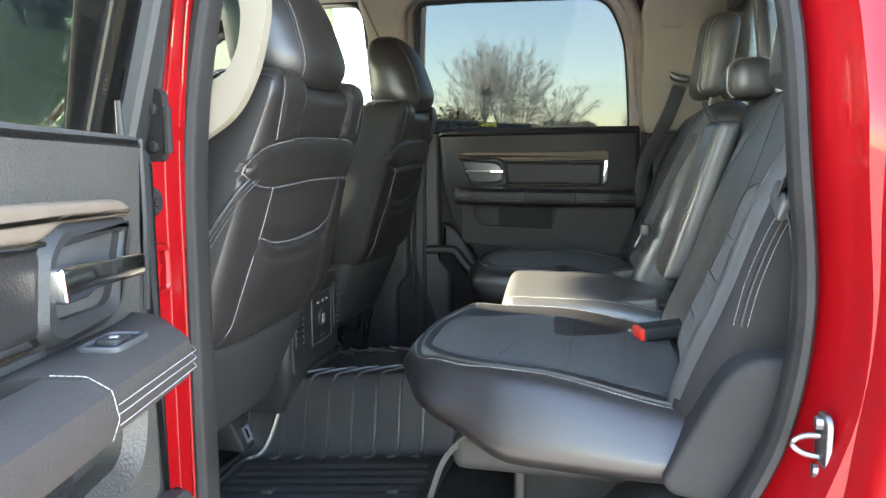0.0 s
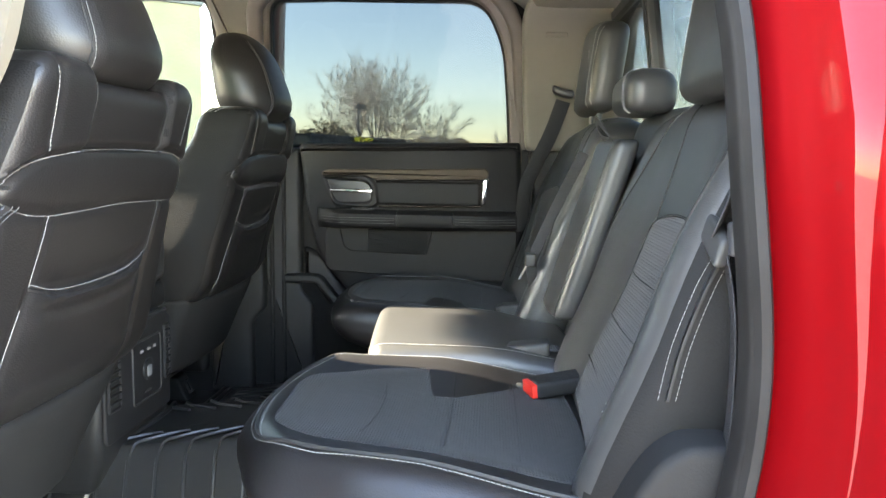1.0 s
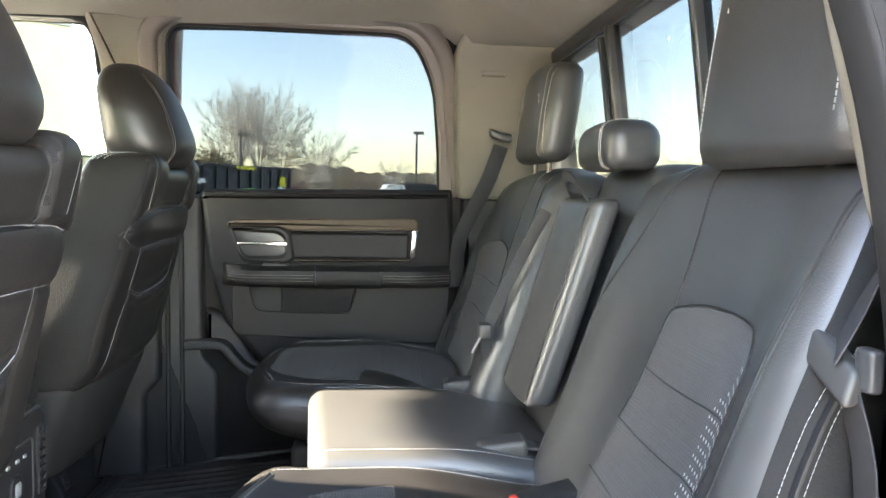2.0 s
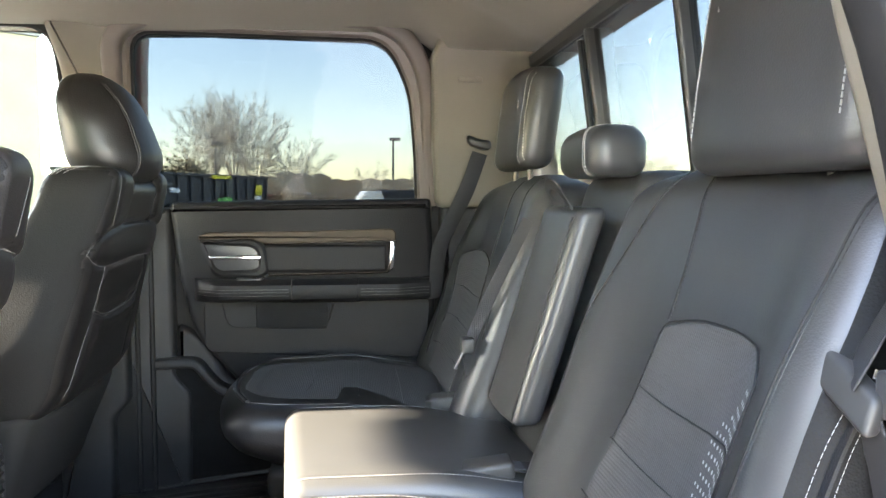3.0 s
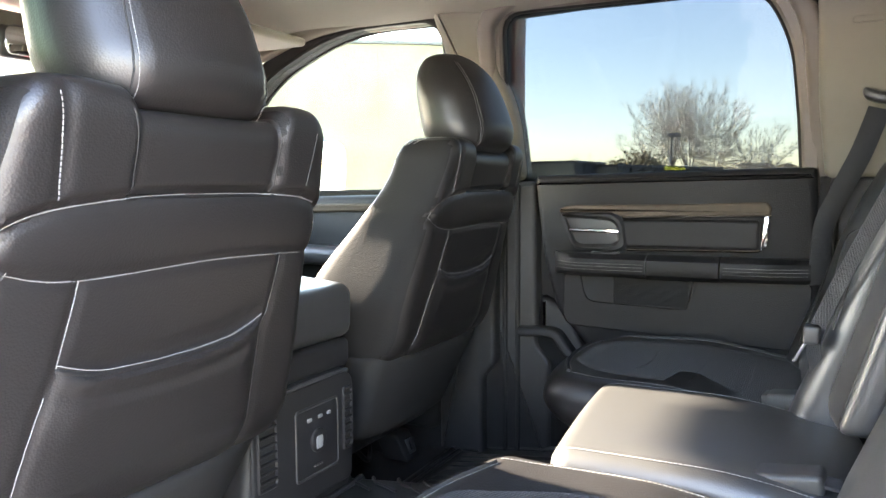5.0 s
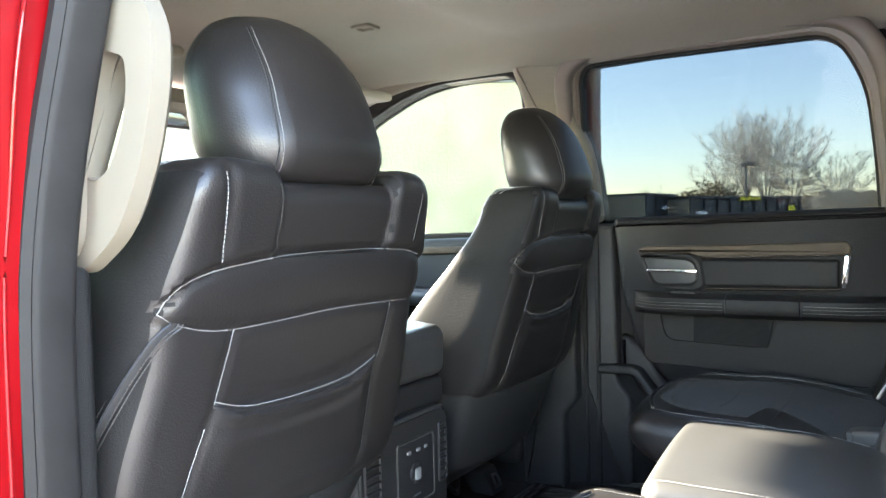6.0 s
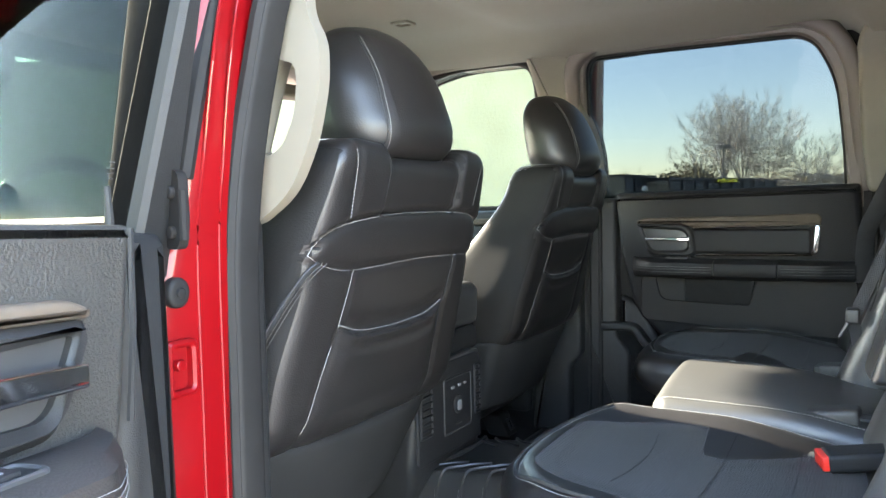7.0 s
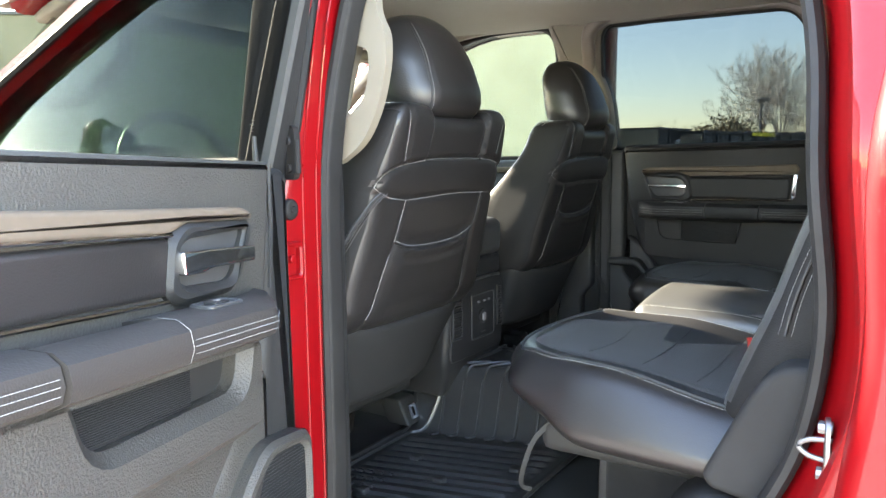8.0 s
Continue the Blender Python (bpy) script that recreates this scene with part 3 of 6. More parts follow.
far_vehicle("car", "silver parked car on the far side of the lawn", polar(0.4, 95), 5, 4.6, 1.45, SILVER)
far_vehicle("car", "silver parked car on the far side of the lawn", polar(-0.9, 96), 5, 4.6, 1.45, SILVER)


# ---------------------------------------------------------------- cab: floor, roof, pillars, body
def ymap(y0, s=1):
    """Outline in (x, z), depth d towards +y (s=1) or -y."""
    return lambda u, v, d: (u, y0 + s * d, v)


def xmap(x0, s=1):
    return lambda u, v, d: (x0 + s * d, u, v)


def zmap(z0, s=1):
    return lambda u, v, d: (u, v, z0 + s * d)


floor = thing("floor", "black carpeted cab floor with a raised centre tunnel", "floor", (0, 0, 0.70), kind="structure")
bm = BM()


def floor_z(y, x=-0.24):
    rise = 0.11 * (max(-0.35, min(0.35, x)) + 0.24)
    return 0.705 + rise + 0.16 * (sstep(-0.235, -0.145, y) - sstep(0.085, 0.175, y))


ys = [-0.80, -0.6, -0.4, -0.28, -0.26, -0.24, -0.22, -0.20, -0.18, -0.16, -0.14, -0.12, -0.1, 0, 0.08, 0.10, 0.12, 0.14, 0.16, 0.18, 0.20, 0.22, 0.24, 0.26, 0.28, 0.4, 0.6, 0.80]
xs = [-1.5, -1.0, -0.6, -0.35, -0.1, 0.1, 0.35, 0.6, 0.95]
top = [[bm.verts.new((x, y, floor_z(y, x))) for y in ys] for x in xs]
bot = [[bm.verts.new((x, y, 0.60)) for y in ys] for x in xs]
for i in range(len(xs) - 1):
    for j in range(len(ys) - 1):
        bm.faces.new([top[i][j], top[i + 1][j], top[i + 1][j + 1], top[i][j + 1]])
        bm.faces.new([bot[i][j], bot[i][j + 1], bot[i + 1][j + 1], bot[i + 1][j]])
part("carpet", bm, CARPET, floor)

# headliner, domed, with a lip at its edges
ceiling = thing("ceiling", "beige cloth headliner of the cab", "ceiling", (0, 0, 1.88), kind="structure")
bm = BM()


def roof_z(x, y):
    e = sstep(0.45, 0.74, abs(y))
    f = sstep(-0.75, -1.15, x) * 0.06 + sstep(0.50, 0.83, x) * (0.100 - 0.075 * sstep(0.45, 0.68, abs(y)))
    crease = 0.022 * sstep(-0.285, -0.235, x) * (1 - sstep(-0.22, 0.25, x)) * (1 - 0.6 * sstep(0.25, 0.5, abs(y)))
    z = 1.918 - 0.043 * e - f - crease
    return z - sstep(0.52, 0.60, x) * sstep(0.48, 0.60, y) * max(0.0, z - 1.828)


RX = [-1.18 + 2.02 * k / 40 for k in range(41)]
RY = [-0.78 + 1.56 * k / 32 for k in range(33)]
rv = [[bm.verts.new((x, y, roof_z(x, y))) for y in RY] for x in RX]
ru = [[bm.verts.new((x, y, roof_z(x, y) + 0.03)) for y in RY] for x in RX]
for i in range(40):
    for j in range(32):
        bm.faces.new([rv[i][j], rv[i][j + 1], rv[i + 1][j + 1], rv[i + 1][j]])
        bm.faces.new([ru[i][j], ru[i + 1][j], ru[i + 1][j + 1], ru[i][j + 1]])
part("headliner", bm, LINER, ceiling)

for s in (-1, 1):
    bm = BM()
    sweep(bm, smooth_line([(-1.10, s * 0.690, 1.792), (-0.95, s * 0.700, 1.822), (-0.80, s * 0.705, 1.866), (-0.60, s * 0.708, 1.893), (-0.2, s * 0.712, 1.899), (0.4, s * 0.712, 1.896), (0.62, s * 0.708, 1.880), (0.80, s * 0.70, 1.84)], 6), rrect(-0.028, -0.016, 0.028, 0.016, 0.014, 4), up=(0, 0, 1))
    part("edge_roll", bm, LINER, ceiling)

# outer body
cab = thing("cab_body", "glossy red pickup cab body shell", "truck body", (0, 0, 0.6), kind="structure")
bm = BM()
rbox(bm, (-0.15, 0, 2.02), (1.02, 0.78, 0.03), 0.03, (4, 4, 1), lambda x, y, z: (x, y, z - 0.05 * (y / 0.8) ** 4 - 0.05 * (x / 1.05) ** 4))
part("roof_skin", bm, RED, cab)


def pillar(name, line, sec, mat, parent, label="", up=(0, 1, 0)):
    bm = BM()
    sweep(bm, smooth_line(line, 6), sec, up=up)
    return part(name, bm, mat, parent, label)


def sect(w, h, r=0.3):
    """A rounded rectangular section, w across and h deep."""
    return rrect(-w / 2, -h / 2, w / 2, h / 2, min(w, h) * r, 3)


def belt_y(z, base=0.845):
    """Side of the body leaning inwards above the belt."""
    return base - 0.30 * max(0.0, z - 1.45)


for s in (-1, 1):
    # B pillar: red outer stem with a step to the door seal
    k, g = (-0.15, 0.0) if s > 0 else (0.0, 0.030)
    pillar("b_pillar", [(-0.100 + k, s * 0.905, 0.55), (-0.100 + k, s * 0.900, 1.2), (-0.098 + k, s * (0.888 - 0.5 * g), 1.38), (-0.096 + k, s * (0.882 - g), 1.45), (-0.078 + k, s * (0.836 - g), 1.80), (-0.06 + k, s * (0.80 - g), 1.93)], sect(0.105 if s < 0 else 0.135, 0.14), RED, cab)
    if s < 0:
        bm = BM()
        slab(bm, rpoly([(-0.158, 1.39), (-0.060, 1.39), (-0.052, 1.80), (-0.046, 1.88), (-0.140, 1.88)], 0.012), -0.060, 0.004, lambda u, v, d: (u, -(0.924 - 0.15 * (v - 1.45) + d), v), 0.004)
        part("applique", bm, MATTE, cab, "black pillar applique")
        pillar("pillar_strip", [(-0.050, -0.906, 1.475), (-0.049, -0.903, 1.489), (-0.046, -0.888, 1.563), (-0.043, -0.872, 1.634), (-0.041, -0.858, 1.690), (-0.039, -0.835, 1.79)], circle(0.0115, 8), SEAL, cab, "black rubber strip")
    # roof rail
    pillar("roof_rail", [(-1.12, s * 0.72, 1.835), (-0.8, s * 0.74, 1.945), (-0.2, s * 0.755, 1.970), (0.4, s * 0.755, 1.965), (0.80, s * 0.74, 1.935)], sect(0.10, 0.09), RED, cab, up=(0, 0, 1))
    # A pillar
    if s > 0:
        pillar("a_pillar", [(-1.72, 0.80, 1.38), (-1.45, 0.765, 1.58), (-1.12, 0.70, 1.80), (-0.9, 0.71, 1.885)], sect(0.075, 0.09), RED, cab, up=(0, 0, 1))
    else:
        pillar("a_pillar", [(-1.72, -0.80, 1.36), (-1.40, -0.78, 1.49), (-1.06, -0.765, 1.640), (-0.74, -0.755, 1.788), (-0.50, -0.75, 1.875)], sect(0.05, 0.08), RED, cab, up=(0, 0, 1))
    # sill
    pillar("rocker", [(-1.3, s * 0.86, 0.60), (0.0, s * 0.86, 0.60), (0.62, s * 0.86, 0.62)], sect(0.16, 0.16), RED, cab, up=(0, 0, 1))
    # front door: skin below the belt
    bm = BM()
    slab(bm, rpoly([(-1.25, 0.62), (-0.18, 0.62), (-0.18, 1.40), (-1.25, 1.37)], 0.04), 0.80, 0.955, ymap(0, s), 0.03)
    part("front_door_skin", bm, RED, cab)
    bm = BM()
    slab(bm, rpoly([(-1.9, 0.62), (-1.26, 0.62), (-1.26, 1.36), (-3.1, 1.22), (-3.1, 0.9), (-2.75, 0.95), (-2.55, 1.08), (-2.1, 1.08), (-1.95, 0.9)], 0.05), 0.70, 0.955, ymap(0, s), 0.03)
    part("front_fender", bm, RED, cab)
    # quarter behind the rear door: jamb and outer skin
    xr = 1.0 if s < 0 else 0.86
    edge = [(0.50, 1.97), (0.56, 1.84), (0.612, 1.79), (0.648, 1.74), (0.676, 1.66), (0.691, 1.58), (0.699, 1.49), (0.704, 1.40), (0.713, 1.31), (0.719, 1.24), (0.717, 1.17), (0.707, 1.11), (0.675, 1.01), (0.640, 0.94), (0.603, 0.88), (0.563, 0.83), (0.523, 0.78), (0.48, 0.74), (0.44, 0.70)]
    bm = BM()
    rows = []
    for x, z in [(p.x, p.y) for p in smooth_line([(x, z, 0) for x, z in edge], 3)]:
        x = x if s < 0 else max(x + 0.02, 0.70)
        z = z if s < 0 else min(z, 1.84)
        lean_in = 0.30 * max(0, z - 1.45)
        ring = [(x + 0.002, 0.765), (x + 0.008, 0.782), (x + 0.014, 0.790), (x + 0.021, 0.812), (x + 0.025, 0.818), (x + 0.028, 0.840), (x + 0.032, 0.846), (x + 0.036, 0.876), (x + 0.041, 0.890), (x + 0.052, 0.895), (max(xr, x + 0.06), 0.895), (max(xr, x + 0.06), 0.765)]
        rows.append([bm.verts.new((u, s * (d - lean_in), z)) for u, d in ring])
    for A, B in zip(rows, rows[1:]):
        for j in range(len(A)):
            bm.faces.new([A[j], A[(j + 1) % len(A)], B[(j + 1) % len(A)], B[j]])
    part("c_pillar", bm, RED, cab)
    if s > 0:
        # added plate, not a rail: blocks sky showing through the corner gap
        bm = BM()
        slab(bm, rpoly([(0.52, 1.825), (0.60, 1.79), (0.74, 1.76), (0.74, 1.93), (0.50, 1.93)], 0.01), 0.765, 0.79, ymap(0, s), 0.004)
        part("roof_rail", bm, SEAL, cab, "dark filler plate added to close the gap behind the trim")
    bm = BM()
    outer = rpoly([(0.70, 0.70, 0.02), (xr + 0.01, 0.70, 0.02), (xr + 0.01, 1.94, 0.03), (0.85, 1.92, 0.03), (0.748, 1.45, 0.15), (0.762, 1.22, 0.1), (0.74, 1.06, 0.08)], 0.05)
    slab(bm, outer, 0.85, 0.955, lambda u, v, d, s=s: (u + 0.012 * sstep(0.9, 0.95, d), s * (d - 0.30 * max(0, v - 1.45)), v), 0.022)
    part("quarter_skin", bm, RED, cab)
    # cargo box side behind the cab
    bm = BM()
    slab(bm, rpoly([(1.03, 0.70), (2.95, 0.70), (2.95, 1.44), (1.03, 1.44)], 0.03), 0.88, 0.975, ymap(0, s), 0.03)
    part("box_side", bm, RED, cab)
bm = BM()
slab(bm, rpoly([(-0.88, 1.30), (0.88, 1.30), (0.88, 1.34), (-0.88, 1.34)], 0.02), -1.15, -3.1, lambda u, v, d: (d, u, v - 0.06 * ((d + 1.15) / 2) ** 2), 0.02)
part("bonnet", bm, RED, cab)
bm = BM()
rbox(bm, (-3.1, 0, 0.85), (0.05, 0.9, 0.42), 0.05)
part("front_end", bm, RED, cab)
bm = BM()
rbox(bm, (2.9, 0, 1.05), (0.04, 0.85, 0.36), 0.03)
part("tailgate", bm, RED, cab)
bm = BM()
rbox(bm, (1.95, 0, 0.80), (1.0, 0.88, 0.03), 0.01)
part("cargo_bed", bm, DARK, cab)
for x in (-2.3, 2.05):
    for s in (-1, 1):
        bm = BM()
        slab(bm, [(x + 0.40 * math.cos(k * math.pi / 16), 0.40 + 0.40 * math.sin(k * math.pi / 16)) for k in range(32)], 0.62, 0.90, ymap(0, s), 0.05)
        w = part("wheel", bm, SEAL, cab)
        bm = BM()
        slab(bm, [(x + 0.24 * math.cos(k * math.pi / 16), 0.40 + 0.24 * math.sin(k * math.pi / 16)) for k in range(32)], 0.88, 0.912, ymap(0, s), 0.02)
        part("rim", bm, STEEL, w)
bm = BM()
rbox(bm, (-0.1, 0, 0.56), (2.9, 0.60, 0.05), 0.02)
part("chassis", bm, DARK, cab)


# door seal loops round both rear door openings
def seal_line(s):
    pts = [(-0.05, 0.74), (-0.052, 0.95), (-0.052, 1.20), (-0.047, 1.42), (-0.028, 1.60), (0.005, 1.74), (0.08, 1.84), (0.22, 1.872), (0.42, 1.868), (0.55, 1.83), (0.640, 1.74), (0.685, 1.58), (0.700, 1.40), (0.716, 1.24), (0.704, 1.11), (0.672, 1.01), (0.60, 0.88), (0.52, 0.78), (0.44, 0.72), (0.20, 0.70), (0.01, 0.70)]
    if s > 0:
        pts = [(-0.19, 0.74), (-0.19, 0.95), (-0.19, 1.20), (-0.20, 1.42), (-0.203, 1.60), (-0.195, 1.78), (-0.16, 1.880), (-0.05, 1.908), (0.30, 1.912), (0.46, 1.895), (0.545, 1.79), (0.57, 1.62), (0.58, 1.44), (0.60, 1.24), (0.60, 1.11), (0.57, 1.01), (0.50, 0.88), (0.42, 0.78), (0.34, 0.72), (0.1, 0.70), (-0.12, 0.70)]
    if s > 0:
        return [(x, belt_y(z, 0.84), z) for x, z in pts]
    return [(x, -(0.82 - 0.026 * sstep(0.1, 0.6, x) - (0.12 + 0.18 * sstep(-0.02, 0.09, x)) * max(0.0, z - 1.45)), z) for x, z in pts]


def closed_smooth(pts, k=5):
    P = [Vector(p) for p in pts]
    n, out = len(P), []
    for i in range(n):
        a, b, c, d = P[i - 1], P[i], P[(i + 1) % n], P[(i + 2) % n]
        for q in range(k):
            t = q / k
            out.append(0.5 * ((2 * b) + (c - a) * t + (2 * a - 5 * b + 4 * c - d) * t * t + (3 * b - a - 3 * c + d) * t ** 3))
    return out


for s in (-1, 1):
    bm = BM()
    sweep(bm, closed_smooth(seal_line(s)), rrect(-0.011, -0.022, 0.011, 0.022, 0.009, 3), True, up=(0, 1, 0))
    bm2 = bm
    sweep(bm2, [Vector((p.x, p.y + s * 0.021, p.z)) for p in closed_smooth(seal_line(s))], circle(0.0085, 6), True, up=(0, 1, 0))
    tagged(part("door_seal", bm2, SEAL, None), "black rubber weatherstrip round the rear door opening", "door seal", kind="structure")

# inner pillar trims
for s in (-1, 1):
    trim = thing("pillar_trim", "beige plastic upper B-pillar trim", "trim", (-0.12, s * 0.78, 1.4), kind="structure")
    bm = BM()
    b0 = [(-0.318, 1.45), (-0.318, 1.60), (-0.322, 1.78), (-0.355, 1.90, 0.03), (-0.12, 1.90, 0.02), (-0.172, 1.850), (-0.186, 1.78), (-0.178, 1.725), (-0.150, 1.665), (-0.138, 1.60), (-0.132, 1.45)]
    if s > 0:
        slab(bm, rpoly(b0, 0.03), -0.03, 0.055, lambda u, v, d: (u, 0.825 - 0.22 * max(0.0, v - 1.46) - d, v), 0.022)
        part("upper_trim", bm, BEIGE, trim)
    else:
        slab(bm, rpoly([(-0.13, 1.43), (-0.13, 1.60), (-0.12, 1.78), (-0.15, 1.90), (0.06, 1.89), (-0.03, 1.74), (-0.05, 1.60), (-0.06, 1.43)], 0.04), 0.025, 0.05, lambda u, v, d: (u, -belt_y(v, 0.82) + d, v), 0.012)
        part("upper_trim", bm, BEIGE, trim)
    bm = BM()
    if s > 0:
        slab(bm, rpoly([(-0.36, 0.70), (-0.05, 0.70), (-0.05, 0.98), (-0.088, 1.02), (-0.093, 1.449), (-0.35, 1.449)], 0.015), -0.03, 0.03, lambda u, v, d: (u, 0.80 - d, v), 0.015)
        part("lower_trim", bm, PLASTIC, trim, "black grained lower pillar trim")
        inward = lambda u, v, d: (u, 0.81 - d, v)
        bm = BM()
        slab(bm, rpoly([(-0.13, 0.71), (0.30, 0.71), (0.30, 0.93), (0.03, 1.00), (-0.03, 1.055), (-0.13, 1.052)], 0.02), 0, 0.030, inward, 0.012)
        part("kick_trim", bm, CARPET, trim, "black recessed kick panel beneath the door")
        bm = BM()
        sweep(bm, smooth_line([(-0.130, 0.762, 1.058), (-0.075, 0.762, 1.060), (-0.034, 0.762, 1.056), (-0.008, 0.762, 1.026), (0.020, 0.762, 0.996), (0.06, 0.762, 0.975)], 5), rrect(-0.012, -0.024, 0.012, 0.024, 0.008, 3), up=(0, 1, 0))
        part("kick_ledge", bm, PLASTIC, trim, "ledge stepping out above the kick panel")
        bm = BM()
        slab(bm, rpoly([(-0.36, 0.71), (-0.232, 0.71), (-0.232, 0.925), (-0.193, 0.968), (-0.193, 1.446), (-0.36, 1.446)], 0.012), 0, 0.075, inward, 0.014)
        part("belt_cover", bm, PLASTIC, trim, "stepped black cover over the belt anchor")
        for u in (-0.178, -0.142):
            bm = BM()
            tube(bm, [(u, 0.772, 0.72), (u, 0.772, 1.44)], 0.007, 8)
            part("seal_lip", bm, SEAL, trim)
    else:
        slab(bm, rpoly([(-0.30, 0.70), (-0.055, 0.70), (-0.055, 1.428), (-0.26, 1.428)], 0.015), -0.03, 0.03, lambda u, v, d: (u, -0.80 + d, v), 0.015)
        part("lower_trim", bm, PLASTIC, trim, "black grained lower pillar trim")
    # rear corner trim
    rear = thing("corner_trim", "beige plastic trim of the rear cab corner", "trim", (0.7, s * 0.7, 1.4), kind="structure")
    bm = BM()
    f = 0.0 if s > 0 else 0.135
    slab(bm, rpoly([(0.575 + f, 1.450 - 0.05 * f), (0.56 + f, 1.60), (0.552 + f, 1.815), (0.585 + f, 1.90), (0.86, 1.90), (0.86, 1.450)], 0.02), -0.1 if s > 0 else 0.022, 0.06 if s < 0 else 0.045, lambda u, v, d: (u, s * (belt_y(v, 0.785) - d), v), 0.012)
    part("upper_trim", bm, BEIGE, rear)
    bm = BM()
    slab(bm, rrect(0.615 + f, 1.755, 0.675 + f, 1.768, 0.004, 2), 0.04, 0.048, lambda u, v, d: (u, s * (belt_y(v, 0.785) - d), v), 0.002)
    part("coat_hook_slot", bm, BEIGE, rear)
    bm = BM()
    slab(bm, rpoly([(0.575 + f, 0.98), (0.60 + f, 1.20), (0.585 + f, 1.455), (0.86, 1.455), (0.86, 0.98)], 0.02), -0.045 if s > 0 else 0.022, 0.04 if s > 0 else 0.058, lambda u, v, d: (u, s * (0.785 - d), v), 0.012)
    part("lower_trim", bm, PLASTIC, rear, "black grained lower trim")
    # beige strip along the near edge of the opening above the belt
    fr = thing("door_surround", "taupe inner trim edging the rear door opening", "trim", (0.5, s * 0.74, 1.85), kind="structure")
    bm = BM()
    if s > 0:
        pts = [(-0.205, 1.44), (-0.208, 1.60), (-0.205, 1.76), (-0.185, 1.860), (-0.06, 1.903), (0.30, 1.905), (0.46, 1.885), (0.535, 1.79), (0.558, 1.62), (0.568, 1.46)]
    else:
        pts = [(0.02, 1.80), (0.08, 1.86), (0.25, 1.892), (0.42, 1.888), (0.58, 1.86), (0.66, 1.80)]
    sweep(bm, smooth_line([(x, s * (belt_y(z, 0.815 if s > 0 else 0.775)), z) for x, z in pts], 6), rrect(-0.022, -0.022, 0.022, 0.022, 0.012, 3), up=(0, 1, 0))
    part("edge", bm, TAUPE_FRAME if s > 0 else BEIGE, fr)

# rear wall of the cab with the sliding window
back = thing("wall_rear", "black-trimmed rear cab wall beneath the window", "wall", (0.86, 0, 1.0), kind="structure")


def rear_x(z):
    return 0.842 - 0.14 * (z - 1.5)


bm = BM()
slab(bm, [(-0.8, 0.65), (0.8, 0.65), (0.8, 1.47), (-0.8, 1.47)], 0, 0.05, lambda u, v, d: (0.86 + d, u, v), 0.004)
part("panel", bm, CARPET, back)
win = thing("window_1", "sliding rear cab window in a black frame", "window", (0.85, 0, 1.47), kind="structure")
bm = BM()
rmap = lambda u, v, d: (rear_x(v) - d, u, v)
frame_ring(bm, rrect(-0.78, 1.42, 0.78, 1.822, 0.05), rrect(-0.72, 1.475, 0.72, 1.790, 0.05), -0.05, 0.012, rmap, 0.006)
part("window_frame", bm, SATIN, win, "black plastic window surround")
for y in (-0.192, 0.192):
    bm = BM()
    slab(bm, rrect(y - 0.009, 1.47, y + 0.009, 1.79, 0.004, 2), -0.012, 0.016, rmap, 0.005)
    part("mullion", bm, SATIN, win, "black upright of the sliding pane")
for y in (-0.275, 0.275):
    bm = BM()
    slab(bm, rrect(y - 0.006, 1.475, y + 0.006, 1.785, 0.002, 2), -0.01, 0.004, rmap, 0.002)
    part("mullion", bm, GREYPL, win, "thin grey pane edge")
for a, b in ((-0.70, -0.19), (-0.19, 0.19), (0.19, 0.70)):
    bm = BM()
    slab(bm, rrect(a, 1.46, b, 1.80, 0.01, 2), -0.004, 0.0, rmap, 0.001)
    g = part("pane", bm, TINT_REAR, win)
bm = BM()
rbox(bm, (0.62, 0.16, 1.862), (0.035, 0.025, 0.012), 0.01)
part("dome_lamp", bm, BEIGE, ceiling, "small beige dome lamp")
bm = BM()
frame_ring(bm, rrect(-0.51, 0.185, -0.455, 0.235, 0.008), rrect(-0.50, 0.197, -0.465, 0.223, 0.006), 0, 0.006, lambda u, v, d: (u, v, roof_z(-0.48, 0.21) - d), 0.002)
part("visor_clip", bm, BEIGE, ceiling, "small grey plastic clip")
for y0, y1 in ((0.12, 0.62), (-0.62, -0.12)):
    visor = thing("sun_visor", "beige cloth sun visor folded against the headliner", "sun visor", (-0.85, (y0 + y1) / 2, 1.83), group="visors")
    bm = BM()
    rbox(bm, (-0.80, (y0 + y1) / 2, 1.832), (0.10, 0.25, 0.012), 0.012, (3, 3, 1))
    part("flap", bm, LINER, visor)

# windscreen
ws = thing("window_2", "curved clear windscreen with a dark border", "window", (-1.4, 0, 1.6), kind="structure")


def ws_map(u, v, d):
    """u across, v from bottom 0 to top 1."""
    return (-1.72 + 0.62 * v + 0.10 * u * u + 0.0 * d, u * (0.80 - 0.10 * v), 1.385 + 0.43 * v + d)


